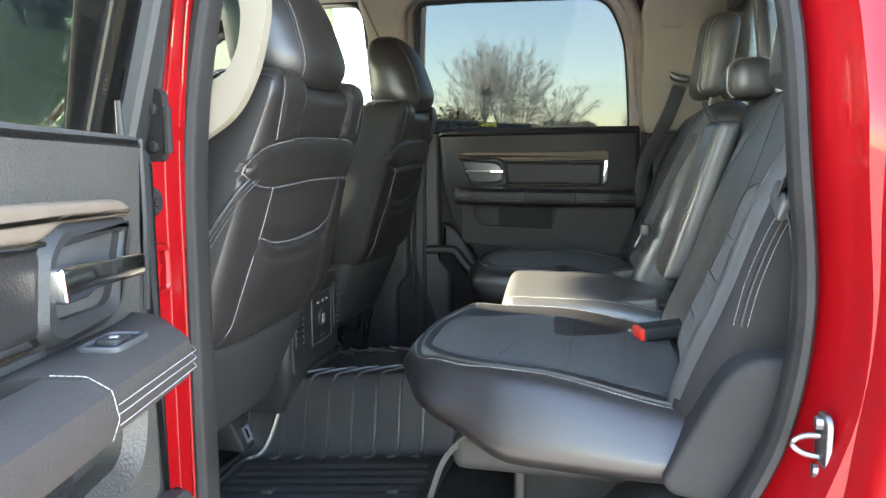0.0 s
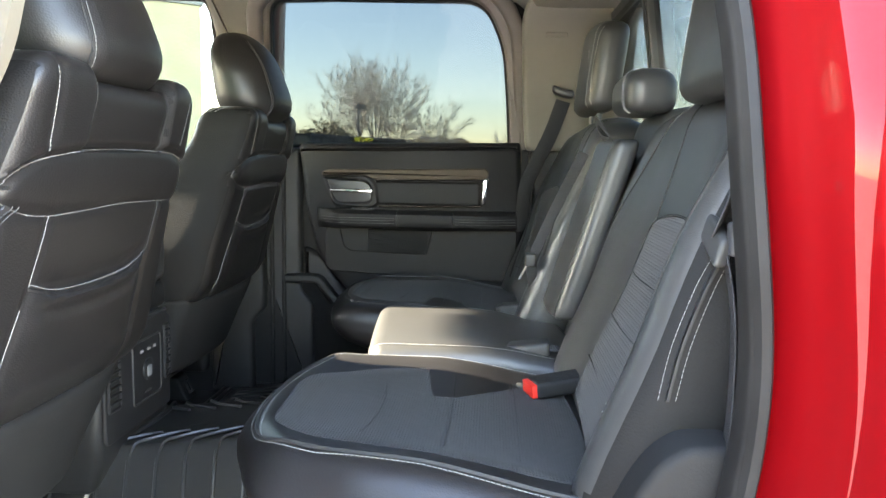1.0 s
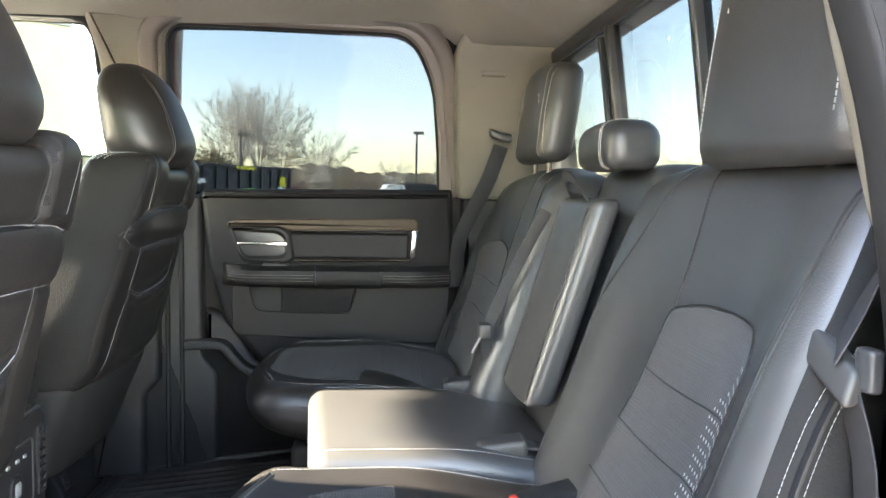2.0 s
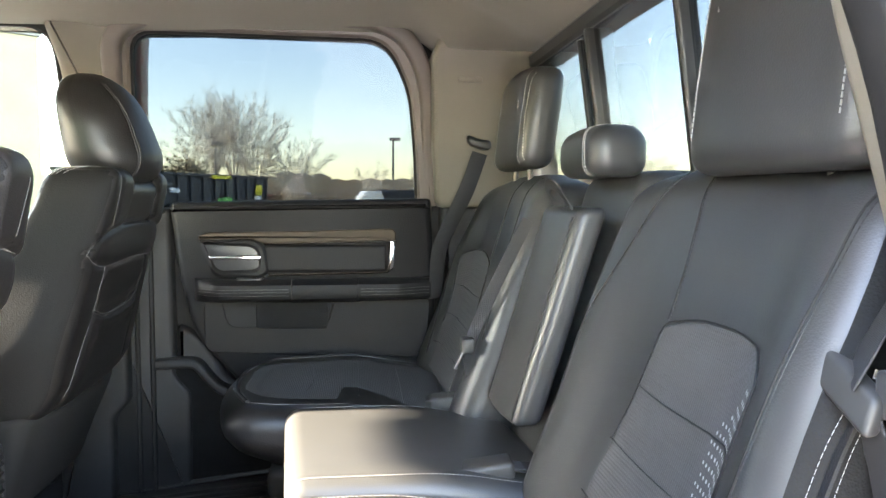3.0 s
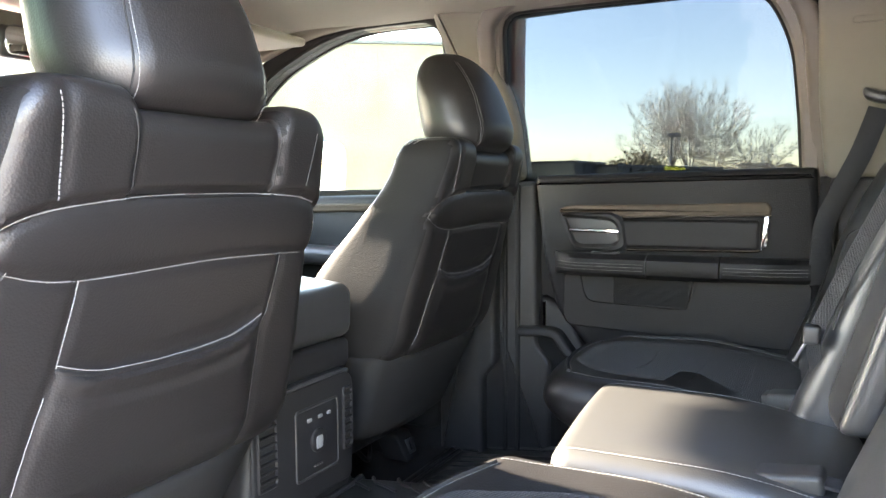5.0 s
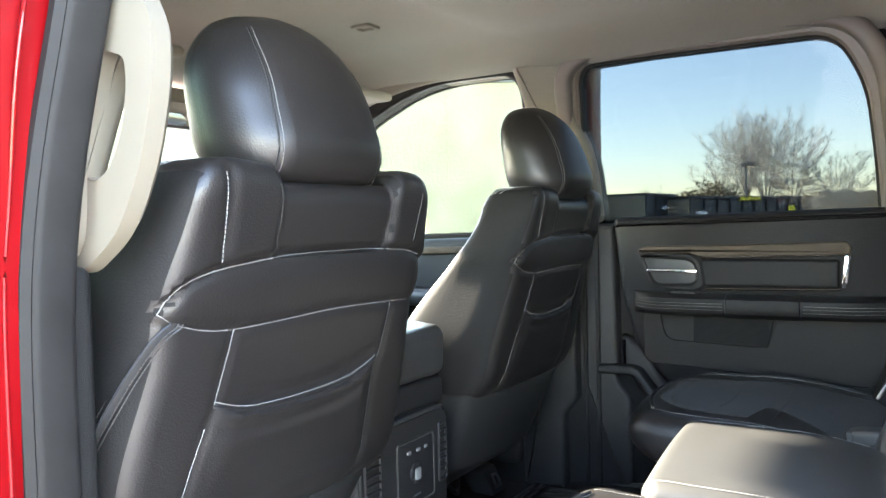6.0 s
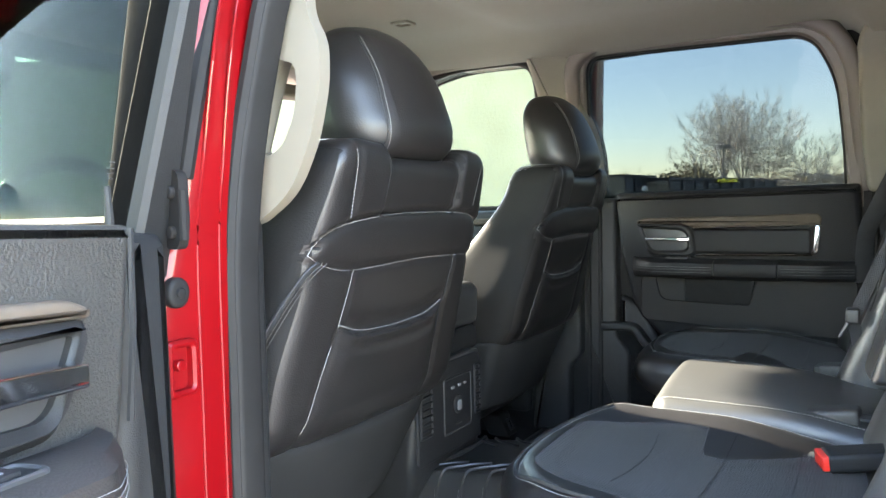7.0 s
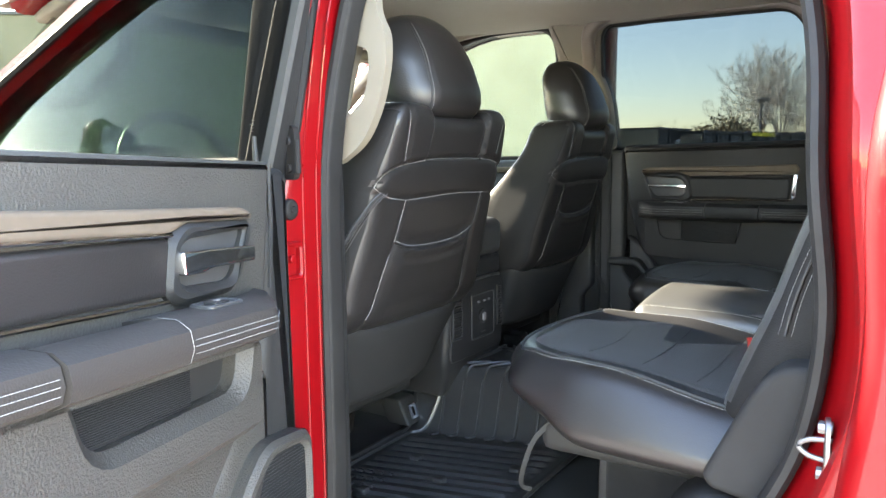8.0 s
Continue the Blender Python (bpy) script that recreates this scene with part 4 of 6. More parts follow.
bm = BM()
g = [[bm.verts.new(ws_map(-1 + 2 * i / 16, j / 8, 0)) for j in range(9)] for i in range(17)]
for i in range(16):
    for j in range(8):
        bm.faces.new([g[i][j], g[i + 1][j], g[i + 1][j + 1], g[i][j + 1]])
pane = part("pane", bm, GLASS, ws)
bm = BM()
sweep(bm, [ws_map(-1 + 2 * i / 16, 1.0, 0) for i in range(17)], sect(0.09, 0.04), up=(0, 0, 1))
part("header", bm, LINER, ws, "beige header trim")
for s in (-1, 1):
    ap = thing("pillar_trim", "beige A-pillar trim with a moulded grab handle, darkened by painted shade", "trim", (-1.3, s * 0.7, 1.5), kind="structure")
    bm = BM()
    line = [(-1.60, 0.735, 1.40), (-1.35, 0.70, 1.58), (-1.1, 0.655, 1.755), (-0.92, 0.665, 1.85)] if s > 0 else [(-1.5, 0.745, 1.45), (-1.2, 0.715, 1.615), (-1.03, 0.705, 1.700), (-0.80, 0.700, 1.795), (-0.6, 0.71, 1.865)]
    sweep(bm, smooth_line([(x, s * y, z) for x, y, z in line], 6), sect(0.09, 0.06), up=(0, 0, 1))
    # beige trim coloured darker taupe: its backlit shade put into the colour
    part("upper_trim", bm, TAUPE_FRAME, ap)
    bm = BM()
    line = [(-1.33, 0.68, 1.56), (-1.28, 0.635, 1.53), (-1.15, 0.61, 1.62), (-1.03, 0.61, 1.72), (-1.0, 0.65, 1.78)] if s > 0 else [(-1.20, 0.70, 1.62), (-1.13, 0.685, 1.580), (-0.98, 0.68, 1.590), (-0.86, 0.68, 1.635), (-0.79, 0.68, 1.690), (-0.76, 0.69, 1.77)]
    tube(bm, smooth_line([(x, s * y, z) for x, y, z in line], 5), 0.022, 8)
    part("grab_handle", bm, TAUPE_FRAME, ap)


# ---------------------------------------------------------------- doors
def right_map(u, v, d):
    return (u, 0.757 - d, v)


OPEN = radians(12.7)
DV, DN = Vector((math.sin(OPEN), -math.cos(OPEN))), Vector((math.cos(OPEN), math.sin(OPEN)))


def left_map(u, v, d):
    q = Vector((0.033, -1.111)) + DV * u + DN * d
    return (q.x, q.y, v - 0.02 + 0.037 * u)


def lean(v):
    """Depth of the window plane, leaning inwards."""
    return -0.045 + 0.21 * (v - 1.46)


def rear_door(name, label, fm, opened):
    door = thing(name, label, "door", fm(0, 0.7, -0.1), kind="structure")
    # outer skin and edge
    bm = BM()
    skin = rpoly([(-0.115, 0.64, 0.02), (0.40, 0.64, 0.08), (0.56, 0.80, 0.12), (0.665, 1.02, 0.12), (0.69, 1.22, 0.1), (0.675, 1.44, 0.02), (-0.115, 1.44, 0.02)], 0.05)
    slab(bm, skin, -0.06, -0.20, fm, 0.03)
    part("door_skin", bm, RED, door, "glossy red painted outer skin")
    if not opened:
        bm = BM()
        slab(bm, inset(skin, -0.012), -0.059, -0.052, fm, 0.003)
        part("carrier", bm, SEAL, door, "black inner door carrier")
        bm = BM()
        slab(bm, rpoly([(-0.17, 1.446), (0.53, 1.456), (0.53, 1.467), (-0.17, 1.457)], 0.003, 2), -0.12, -0.07, fm, 0.004)
        part("belt_moulding", bm, STEEL, door, "bright outer belt moulding")
    # window frame in two rings with the glass between
    wm = lambda u, v, d: fm(u, v, lean(v) + d)
    sag = 0.020 if opened else 0.0
    wo = rpoly([(-0.205, 1.40 - sag, 0.02), (0.575, 1.40 - sag, 0.02), (0.57, 1.56, 0.05), (0.55, 1.76, 0.06), (0.478, 1.91, 0.06), (-0.195, 1.92, 0.05)], 0.05)
    wi = rpoly([(-0.178, 1.44 - 0.5 * sag, 0.01), (0.527, 1.45 - sag, 0.01), (0.52, 1.58, 0.05), (0.503, 1.745, 0.05), (0.445, 1.862, 0.06), (-0.160, 1.868, 0.05)], 0.05)
    if opened:
        wi = rpoly([(-0.143, 1.43, 0.01), (0.527, 1.43, 0.01), (0.52, 1.58, 0.05), (0.503, 1.745, 0.05), (0.445, 1.862, 0.06), (-0.182, 1.868, 0.05), (-0.172, 1.64, 0.2)], 0.05)
    bm = BM()
    frame_ring(bm, wo, inset(wi, -0.016) if opened else wi, -0.002, -0.05, wm, 0.008)
    part("window_frame", bm, MATTE if opened else SEAL, door)
    bm = BM()
    frame_ring(bm, inset(wo, 0.008), inset(wi, 0.004 if opened else -0.003), -0.001 if opened else -0.002, 0.018, wm, 0.006)
    part("window_frame", bm, PLASTIC if opened else TAUPE_FRAME, door, "black inner window frame" if opened else "taupe inner window frame")
    bm = BM()
    slab(bm, inset(wi, -0.012), -0.014, -0.018, wm, 0.001)
    # one glass, two tints: the brightened copy goes on the open door
    g = part("pane", bm, TINT_BRIGHT if opened else TINT, door, "tinted side glass")
    bm = BM()
    tube(bm, [wm(u, v, 0.002) for u, v in inset(wi, -0.002)], 0.006, 6, True)
    part("glass_run", bm, SEAL, door)
    # trim panel
    bm = BM()
    upper = rpoly([(-0.094, 1.457 - 0.35 * sag, 0.006), (0.56, 1.468 - 0.9 * sag, 0.006), (0.575, 1.2, 0.05), (0.55, 1.0, 0.05), (0.10, 0.97, 0.04), (0.025, 1.055, 0.05), (-0.033, 1.12, 0.03), (-0.070, 1.26, 0.03)], 0.02)
    slab(bm, upper, -0.065, 0.0, fm, 0.010 if opened else 0.018)
    # one trim: lit copy on the open door, shaded copy on the closed
    part("trim_panel", bm, COARSE if opened else SHADETRIM, door)
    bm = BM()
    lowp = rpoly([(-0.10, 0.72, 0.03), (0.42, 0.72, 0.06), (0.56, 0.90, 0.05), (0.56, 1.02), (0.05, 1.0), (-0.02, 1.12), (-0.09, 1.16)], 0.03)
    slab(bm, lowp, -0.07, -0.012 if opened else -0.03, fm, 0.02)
    part("lower_panel", bm, COARSE if opened else SHADETRIM, door)
    if opened:
        bm = BM()
        cap = rpoly([(-0.182, 0.80, 0.01), (-0.088, 0.80, 0.01), (-0.05, 1.07, 0.03), (-0.080, 1.18, 0.03), (-0.094, 1.440, 0.006), (-0.170, 1.446, 0.02)], 0.006)
        slab(bm, cap, -0.09, -0.014, fm, 0.026)
        part("end_cap", bm, PLASTIC, door, "smooth end return of the trim")
        bm = BM()
        tube(bm, [fm(-0.091, 1.447, -0.002), fm(-0.087, 1.36, 0.001), fm(-0.078, 1.268, 0.001)], 0.0035, 6)
        part("trim_ridge", bm, PLASTIC, door)
    # speaker grille low at the front
    so_ = rpoly([(-0.165, 0.76, 0.03), (0.12, 0.76, 0.03), (0.075, 0.90, 0.05), (0.015, 0.996, 0.05), (-0.04, 1.045, 0.03), (-0.165, 1.035, 0.03)], 0.03)
    si_ = rpoly([(-0.150, 0.775, 0.03), (0.095, 0.775, 0.03), (0.05, 0.90, 0.05), (-0.005, 0.980, 0.05), (-0.055, 1.022, 0.03), (-0.150, 1.016, 0.03)], 0.03)
    sd = 0.004 if opened else -0.075
    bm = BM()
    frame_ring(bm, so_, si_, sd - 0.05, sd + 0.012, fm, 0.008)
    part("speaker_rim", bm, COARSE if opened else PLASTIC, door)
    bm = BM()
    slab(bm, inset(si_, -0.003), sd - 0.05, sd + 0.003, fm, 0.003)
    sp = part("speaker_grille", bm, DARK, door, "perforated black speaker grille")
    bm = BM()
    for k in range(46):
        z = 0.785 + 0.23 * k / 45
        e = 0.085 - max(0.0, z - 0.80) * 0.62
        tube(bm, [fm(-0.146, z, sd + 0.004), fm(e, z, sd + 0.004)], 0.0015, 4)
    tagged(part("grille_bar", bm, PLASTIC, sp), kind="stuff")
    # top pad at the belt
    if not opened:
        bm = BM()
        slab(bm, rpoly([(-0.088, 1.438), (0.56, 1.445), (0.56, 1.474), (-0.088, 1.463)], 0.010), -0.06, 0.002, fm, 0.014)
        part("belt_pad", bm, SHADETRIM, door, "grained black pad under the glass")
    # taupe strip with chrome lines and insert
    bm = BM()
    strip = rpoly([(-0.022, 1.371, 0.003), (-0.020, 1.380, 0.008), (0.0, 1.388, 0.012), (0.25, 1.391, 0.05), (0.462, 1.397, 0.006), (0.472, 1.384, 0.006), (0.468, 1.367, 0.006), (0.14, 1.360, 0.02), (0.11, 1.372, 0.01)], 0.01)
    slab(bm, strip, -0.01, 0.015, fm, 0.0055)
    part("trim_strip", bm, TAUPE, door, "taupe satin trim strip")
    bm = BM()
    slab(bm, rrect(0.135, 1.286, 0.448, 1.356, 0.010), -0.01, 0.010, fm, 0.008)
    part("insert_pad", bm, LEATHER if opened else SHADETRIM, door, "padded black insert")
    bm = BM()
    tube(bm, [fm(0.140, 1.3585, 0.014), fm(0.472, 1.366, 0.014)], 0.0024, 6)
    part("chrome_line", bm, CHROME, door, "thin chrome line")
    bm = BM()
    tube(bm, [fm(0.150, 1.281, 0.013), fm(0.435, 1.285, 0.013), fm(0.450, 1.287, 0.013)], 0.0028, 6)
    part("chrome_line", bm, CHROME, door, "thin chrome line")
    bm = BM()
    slab(bm, rpoly([(0.440 if opened else 0.449, 1.284), (0.464, 1.296), (0.470, 1.366), (0.446 if opened else 0.456, 1.366)], 0.003), 0, 0.014, fm, 0.002)
    part("chrome_end", bm, CHROME, door, "bright chrome end piece")
    # handle bezel and lever
    bo = rpoly([(0.015, 1.277, 0.02), (0.128, 1.272, 0.015), (0.153, 1.288, 0.02), (0.143, 1.352, 0.02), (0.115, 1.375, 0.02), (-0.020, 1.369, 0.006)], 0.02)
    bi = rpoly([(0.022, 1.292, 0.02), (0.112, 1.294, 0.015), (0.125, 1.302, 0.015), (0.122, 1.340, 0.015), (0.105, 1.352, 0.02), (-0.008, 1.358, 0.006)], 0.02)
    bm = BM()
    frame_ring(bm, bo, bi, -0.005, 0.016, fm, 0.008)
    bz = part("handle_bezel", bm, PLASTIC, door, "dark bezel round the release handle")
    bm = BM()
    slab(bm, inset(bi, -0.004), -0.012, 0.001, fm, 0.002)
    part("handle_recess", bm, SATIN, bz)
    bm = BM()
    slim = 1.0 if opened else 0.34
    lever = rpoly([(u, 1.327 + (v - 1.327) * slim, r) for u, v, r in ((0.132, 1.310, 0.003), (0.132, 1.338, 0.003), (0.088, 1.3375, 0.002), (0.006, 1.338, 0.004), (0.006, 1.318, 0.004), (0.080, 1.315, 0.004), (0.096, 1.310, 0.004))], 0.004, 3)
    slab(bm, lever, 0.014, 0.024, lambda u, v, d: fm(u, v, d + (0.16 * max(0.0, 0.088 - u) - 0.10 * (v - 1.324) * sstep(0.080, 0.096, u)) * (1.0 if opened else 0.3)), 0.0025)
    part("handle_lever", bm, CHROME, bz, "chrome door release lever")
    # armrest: front pad, pull bridge, rear pad
    def arm_sec(u, proud, root):
        return [fm(u, 1.266, root), fm(u, 1.274, max(root, proud * 0.40)), fm(u, 1.273, proud * 0.80), fm(u, 1.263, proud * 0.97), fm(u, 1.244, proud * 1.02), fm(u, 1.229, proud * 0.96), fm(u, 1.220, proud * 0.75), fm(u, 1.215, root)]

    def arm(u0, u1, prof, n, mat, nm, label, root=-0.005):
        bm = BM()
        rings = []
        for k in range(n + 1):
            u = u0 + (u1 - u0) * k / n
            rings.append([bm.verts.new(p) for p in arm_sec(u, prof(u), root)])
        for A, B in zip(rings, rings[1:]):
            for j in range(len(A)):
                bm.faces.new([A[j], A[(j + 1) % len(A)], B[(j + 1) % len(A)], B[j]])
        bm.faces.new(rings[0])
        bm.faces.new(list(reversed(rings[-1])))
        return part(nm, bm, mat, door, label)

    front = lambda u: 0.006 + 0.084 * math.sqrt(max(0.0, min(1.0, (u + 0.032) / 0.075)))
    # the closed armrest takes the shaded trim copy as well
    ap = arm(-0.0315, 0.211, front, 24, ARMPAD if opened else SHADETRIM, "armrest_pad", "stitched black armrest pad")
    arm(0.213, 0.371, lambda u: 0.094, 4, ARMPAD if opened else SHADETRIM, "pull_handle", "smooth armrest pull bridge", 0.046)
    ar_ = arm(0.373, 0.555, lambda u: 0.088 - 0.03 * sstep(0.46, 0.56, u), 8, ARMPAD if opened else SHADETRIM, "armrest_pad", "stitched black armrest pad")
    bm = BM()
    slab(bm, rrect(0.205, 1.216, 0.38, 1.226, 0.003, 2), 0.0, 0.06, fm, 0.004)
    part("pull_cup", bm, PLASTIC, door, "tray behind the pull bridge")
    for z in (1.253, 1.246, 1.238):
        seam_parts(ap, "stitching", DULLTHREAD, [[fm(u, z, front(u) * 1.02 + 0.0012) for u in np.linspace(-0.015, 0.208, 40)]], 0.00034, "pale stitching", (0.0055, 0.0045))
        seam_parts(ar_, "stitching", DULLTHREAD, [[fm(u, z, (0.088 - 0.03 * sstep(0.46, 0.56, u)) * 1.02 + 0.0012) for u in np.linspace(0.38, 0.55, 20)]], 0.00034, "pale stitching", (0.0055, 0.0045))
    seam_parts(ap, "stitching", DULLTHREAD, [[fm(0.2115, z, d) for z, d in ((1.2755, 0.050), (1.275, 0.075), (1.265, 0.092), (1.245, 0.096), (1.228, 0.09))]], 0.00034, "pale stitching", (0.0055, 0.0045))
    bm = BM()
    frame_ring(bm, rrect(0.075, 0.030, 0.140, 0.066, 0.008), rrect(0.080, 0.035, 0.135, 0.061, 0.006), 0, 0.004, lambda u, v, d: fm(u, 1.2735 + d, v), 0.0015)
    sw = part("window_switch", bm, SATIN, door, "window switch in a dark bezel")
    bm = BM()
    rbx = lambda u, v, d: fm(u, 1.2735 + d, v)
    slab(bm, rrect(0.080, 0.035, 0.135, 0.061, 0.006), 0, 0.0015, rbx, 0.0005)
    part("switch_base", bm, PLASTIC, sw)
    bm = BM()
    slab(bm, rrect(0.094, 0.038, 0.122, 0.058, 0.004, 3), 0, 0.006, rbx, 0.002)
    part("switch_key", bm, PLASTIC, sw)
    bm = BM()
    slab(bm, rrect(0.104, 0.045, 0.112, 0.052, 0.002, 2), 0.005, 0.0066, rbx, 0.0004)
    part("switch_mark", bm, WHITEMARK, sw)
    # map pocket: bulging lower panel with a deep ribbed opening
    bm = BM()
    po = rpoly([(-0.012, 1.085, 0.03), (0.55, 1.06, 0.05), (0.56, 1.219, 0.02), (-0.012, 1.219, 0.02)], 0.03)
    pi = rpoly([(0.048, 1.150, 0.025), (0.292, 1.142, 0.030), (0.312, 1.215, 0.008), (0.034, 1.215, 0.008)], 0.02)
    frame_ring(bm, po, pi, -0.005, 0.038 if opened else 0.004, fm, 0.016 if opened else 0.003)
    pk = part("map_pocket", bm, COARSE if opened else SHADETRIM, door, "bulging moulded map pocket")
    bm = BM()
    slab(bm, inset(pi, -0.004), -0.008, 0.002, fm, 0.001)
    part("pocket_back", bm, DARK, pk)
    bm = BM()
    slab(bm, rpoly([(0.117, 1.147), (0.292, 1.142), (0.308, 1.213), (0.117, 1.213)], 0.004, 2), 0.0, 0.012, fm, 0.003)
    rp = part("ribbed_insert", bm, PLASTIC, pk)
    bm = BM()
    for k in range(24):
        z = 1.149 + 0.062 * k / 23
        tube(bm, [fm(0.120, z, 0.013), fm(0.296, z, 0.013)], 0.0009, 4)
    tagged(part("pocket_rib", bm, PLASTIC, rp), kind="stuff")
    if opened:
        # safety print on the glass and lock knob
        bm = BM()
        for k, (z, w) in enumerate(((1.512, 0.007), (1.506, 0.010), (1.501, 0.008), (1.496, 0.005))):
            slab(bm, [(-0.128, z), (-0.128 + w, z), (-0.128 + w, z + 0.0009), (-0.128, z + 0.0009)], -0.0135, -0.013, wm, 0.0002)
        part("glass_print", bm, GREYPL, door, "small unreadable grey print")
        bm = BM()
        tube(bm, [fm(-0.205, 1.42, -0.085), fm(-0.205, 1.60, lean(1.6) - 0.04), fm(-0.18, 1.80, lean(1.8) - 0.04), fm(-0.11, 1.92, lean(1.92) - 0.04)], 0.0055, 6)
        tube(bm, [fm(-0.122, 0.68, -0.13), fm(-0.122, 1.43, -0.13)], 0.006, 6)
        part("edge_seal", bm, SEAL, door, "grey rubber strip on the door edge")
        bm = BM()
        tube(bm, [fm(-0.085, 1.440, -0.018), fm(-0.085, 1.486, -0.020)], 0.0038, 8, scale=lambda t: 1.2 - 0.4 * t)
        part("lock_knob", bm, DARK, door)
        for z in (1.438, 0.95):
            bm = BM()
            turn = Matrix.Translation((-0.024, -0.936, z)) @ Matrix.Rotation(-OPEN, 4, "Z")
            slab(bm, rpoly([(-0.016, -0.040), (0.010, -0.040), (0.016, -0.010), (0.014, 0.040), (-0.004, 0.046), (-0.018, 0.020)], 0.008), -0.006, 0.006, lambda u, v, d: turn @ Vector((u, d, v)), 0.003)
            h = part("hinge", bm, HINGE, door, "dark painted door hinge")
            for v in (-0.022, 0.020):
                bm = BM()
                slab(bm, [(0.007 * math.cos(k * 0.393), v + 0.007 * math.sin(k * 0.393)) for k in range(16)], 0.004, -0.011, lambda u, w, d: turn @ Vector((u, d, w)), 0.002)
                part("hinge_bolt", bm, HINGE, h)
            bm = BM()
            tube(bm, [(-0.006, -0.944, z - 0.030), (-0.006, -0.944, z + 0.022)], 0.005, 8)
            part("hinge_pin", bm, HINGE, h)
    return door


rear_door("door_1", "closed right rear truck door with black panel and taupe strip", right_map, False)
rear_door("door_2", "open left rear truck door with black panel and tinted glass", left_map, True)

# front doors: belt, panel and glass
for s, nm, lab in ((1, "door_3", "closed right front door seen from inside"), (-1, "door_4", "closed left front door with its glass up")):
    d = thing(nm, lab, "door", (-0.7, s * 0.8, 1.0), kind="structure")
    bm = BM()
    slab(bm, rpoly([(-1.22, 0.75), (-0.38, 0.75), (-0.37, 1.42), (-1.25, 1.40)], 0.03), -0.03, 0.04, lambda u, v, q: (u, s * (0.80 - q), v), 0.02)
    part("trim_panel", bm, PLASTIC, d)
    bm = BM()
    slab(bm, rpoly([(-1.30, 0.60), (-0.14, 0.60), (-0.14, 1.40), (-1.30, 1.38)], 0.02), 0.012, -0.02, lambda u, v, q: (u, s * (0.797 + q), v), 0.006)
    part("door_lining", bm, PLASTIC, d, "black lining behind the door panel")
    bm = BM()
    slab(bm, rpoly([(-1.10, 1.36), (-0.42, 1.372), (-0.42, 1.392), (-1.10, 1.385)], 0.008), 0.03, 0.055, lambda u, v, q: (u, s * (0.80 - q), v), 0.006)
    part("trim_strip", bm, TAUPE, d, "taupe satin trim strip")
    bm = BM()
    rbox(bm, (-0.78, s * 0.73, 1.24), (0.32, 0.045, 0.028), 0.025)
    part("armrest_pad", bm, LEATHER_LIT, d)
    if s < 0:
        wo = rpoly([(-1.46, 1.38), (-0.105, 1.40), (-0.115, 1.60), (-0.135, 1.900, 0.08), (-0.50, 1.890, 0.2), (-0.70, 1.812, 0.1), (-1.09, 1.634, 0.1)], 0.04)
        wi = rpoly([(-1.32, 1.418), (-0.150, 1.43), (-0.153, 1.60), (-0.163, 1.860, 0.07), (-0.48, 1.850, 0.2), (-0.683, 1.772, 0.1), (-1.107, 1.577, 0.1)], 0.04)
    else:
        wo = rpoly([(-1.46, 1.38), (-0.24, 1.40), (-0.25, 1.60), (-0.27, 1.915, 0.08), (-0.66, 1.915, 0.2), (-0.98, 1.80, 0.1)], 0.04)
        wi = rpoly([(-1.32, 1.418), (-0.325, 1.43), (-0.328, 1.60), (-0.338, 1.876, 0.07), (-0.66, 1.880, 0.22), (-0.95, 1.765, 0.1)], 0.04)
    wmap = lambda u, v, q: (u, s * (0.81 - 0.21 * (v - 1.46) + q), v)
    bm = BM()
    frame_ring(bm, wo, wi, 0.0, 0.07, wmap, 0.01)
    part("window_frame", bm, RED if s < 0 else SEAL, d, "red painted outer window frame" if s < 0 else "black window frame")
    bm = BM()
    frame_ring(bm, wo, inset(wi, 0.004), 0.0, -0.015, wmap, 0.006)
    part("window_frame", bm, SEAL, d, "black inner window frame")
    bm = BM()
    tube(bm, [wmap(u, v, 0.066) for u, v in inset(wi, -0.004)], 0.009, 6, True)
    part("glass_run", bm, SEAL, d, "black outer glass run")
    bm = BM()
    slab(bm, inset(wi, -0.01), 0.02, 0.024, wmap, 0.001)
    g = part("pane", bm, GLASS if s > 0 else TINT_FRONT, d, "side glass")
    bm = BM()
    rbox(bm, (-1.02, s * 1.10, 1.48), (0.05, 0.10, 0.13), 0.04)
    mh = part("side_mirror", bm, SATIN, d, "black door mirror")
    bm = BM()
    slab(bm, rrect(1.01 if s > 0 else -1.19, 1.365, 1.19 if s > 0 else -1.01, 1.595, 0.04), 0, 0.006, xmap(-0.972), 0.003)
    part("mirror_glass", bm, MIRROR, mh)
    bm = BM()
    tube(bm, [(-1.05, s * 0.86, 1.42), (-1.03, s * 1.04, 1.44)], 0.03, 8)
    part("mirror_arm", bm, SATIN, mh)


# ---------------------------------------------------------------- seats
SEAM_TOP = [(-0.240, 1.372), (-0.231, 1.377), (-0.206, 1.402), (-0.163, 1.416), (-0.083, 1.425), (0.0, 1.428), (0.083, 1.428), (0.163, 1.424), (0.206, 1.416), (0.240, 1.40)]
SEAM_LOW = [(-0.240, 1.372), (-0.231, 1.372), (-0.197, 1.359), (-0.13, 1.350), (0.034, 1.355), (0.157, 1.353), (0.206, 1.351), (0.24, 1.351)]
POCKET = [(-0.143, 1.267), (-0.11, 1.256), (-0.07, 1.251), (0.0, 1.250), (0.066, 1.254), (0.10, 1.261), (0.136, 1.274)]
LEFT_SEAM = [(-0.13, 1.350), (-0.143, 1.267), (-0.152, 1.243), (-0.165, 1.19), (-0.180, 1.115)]
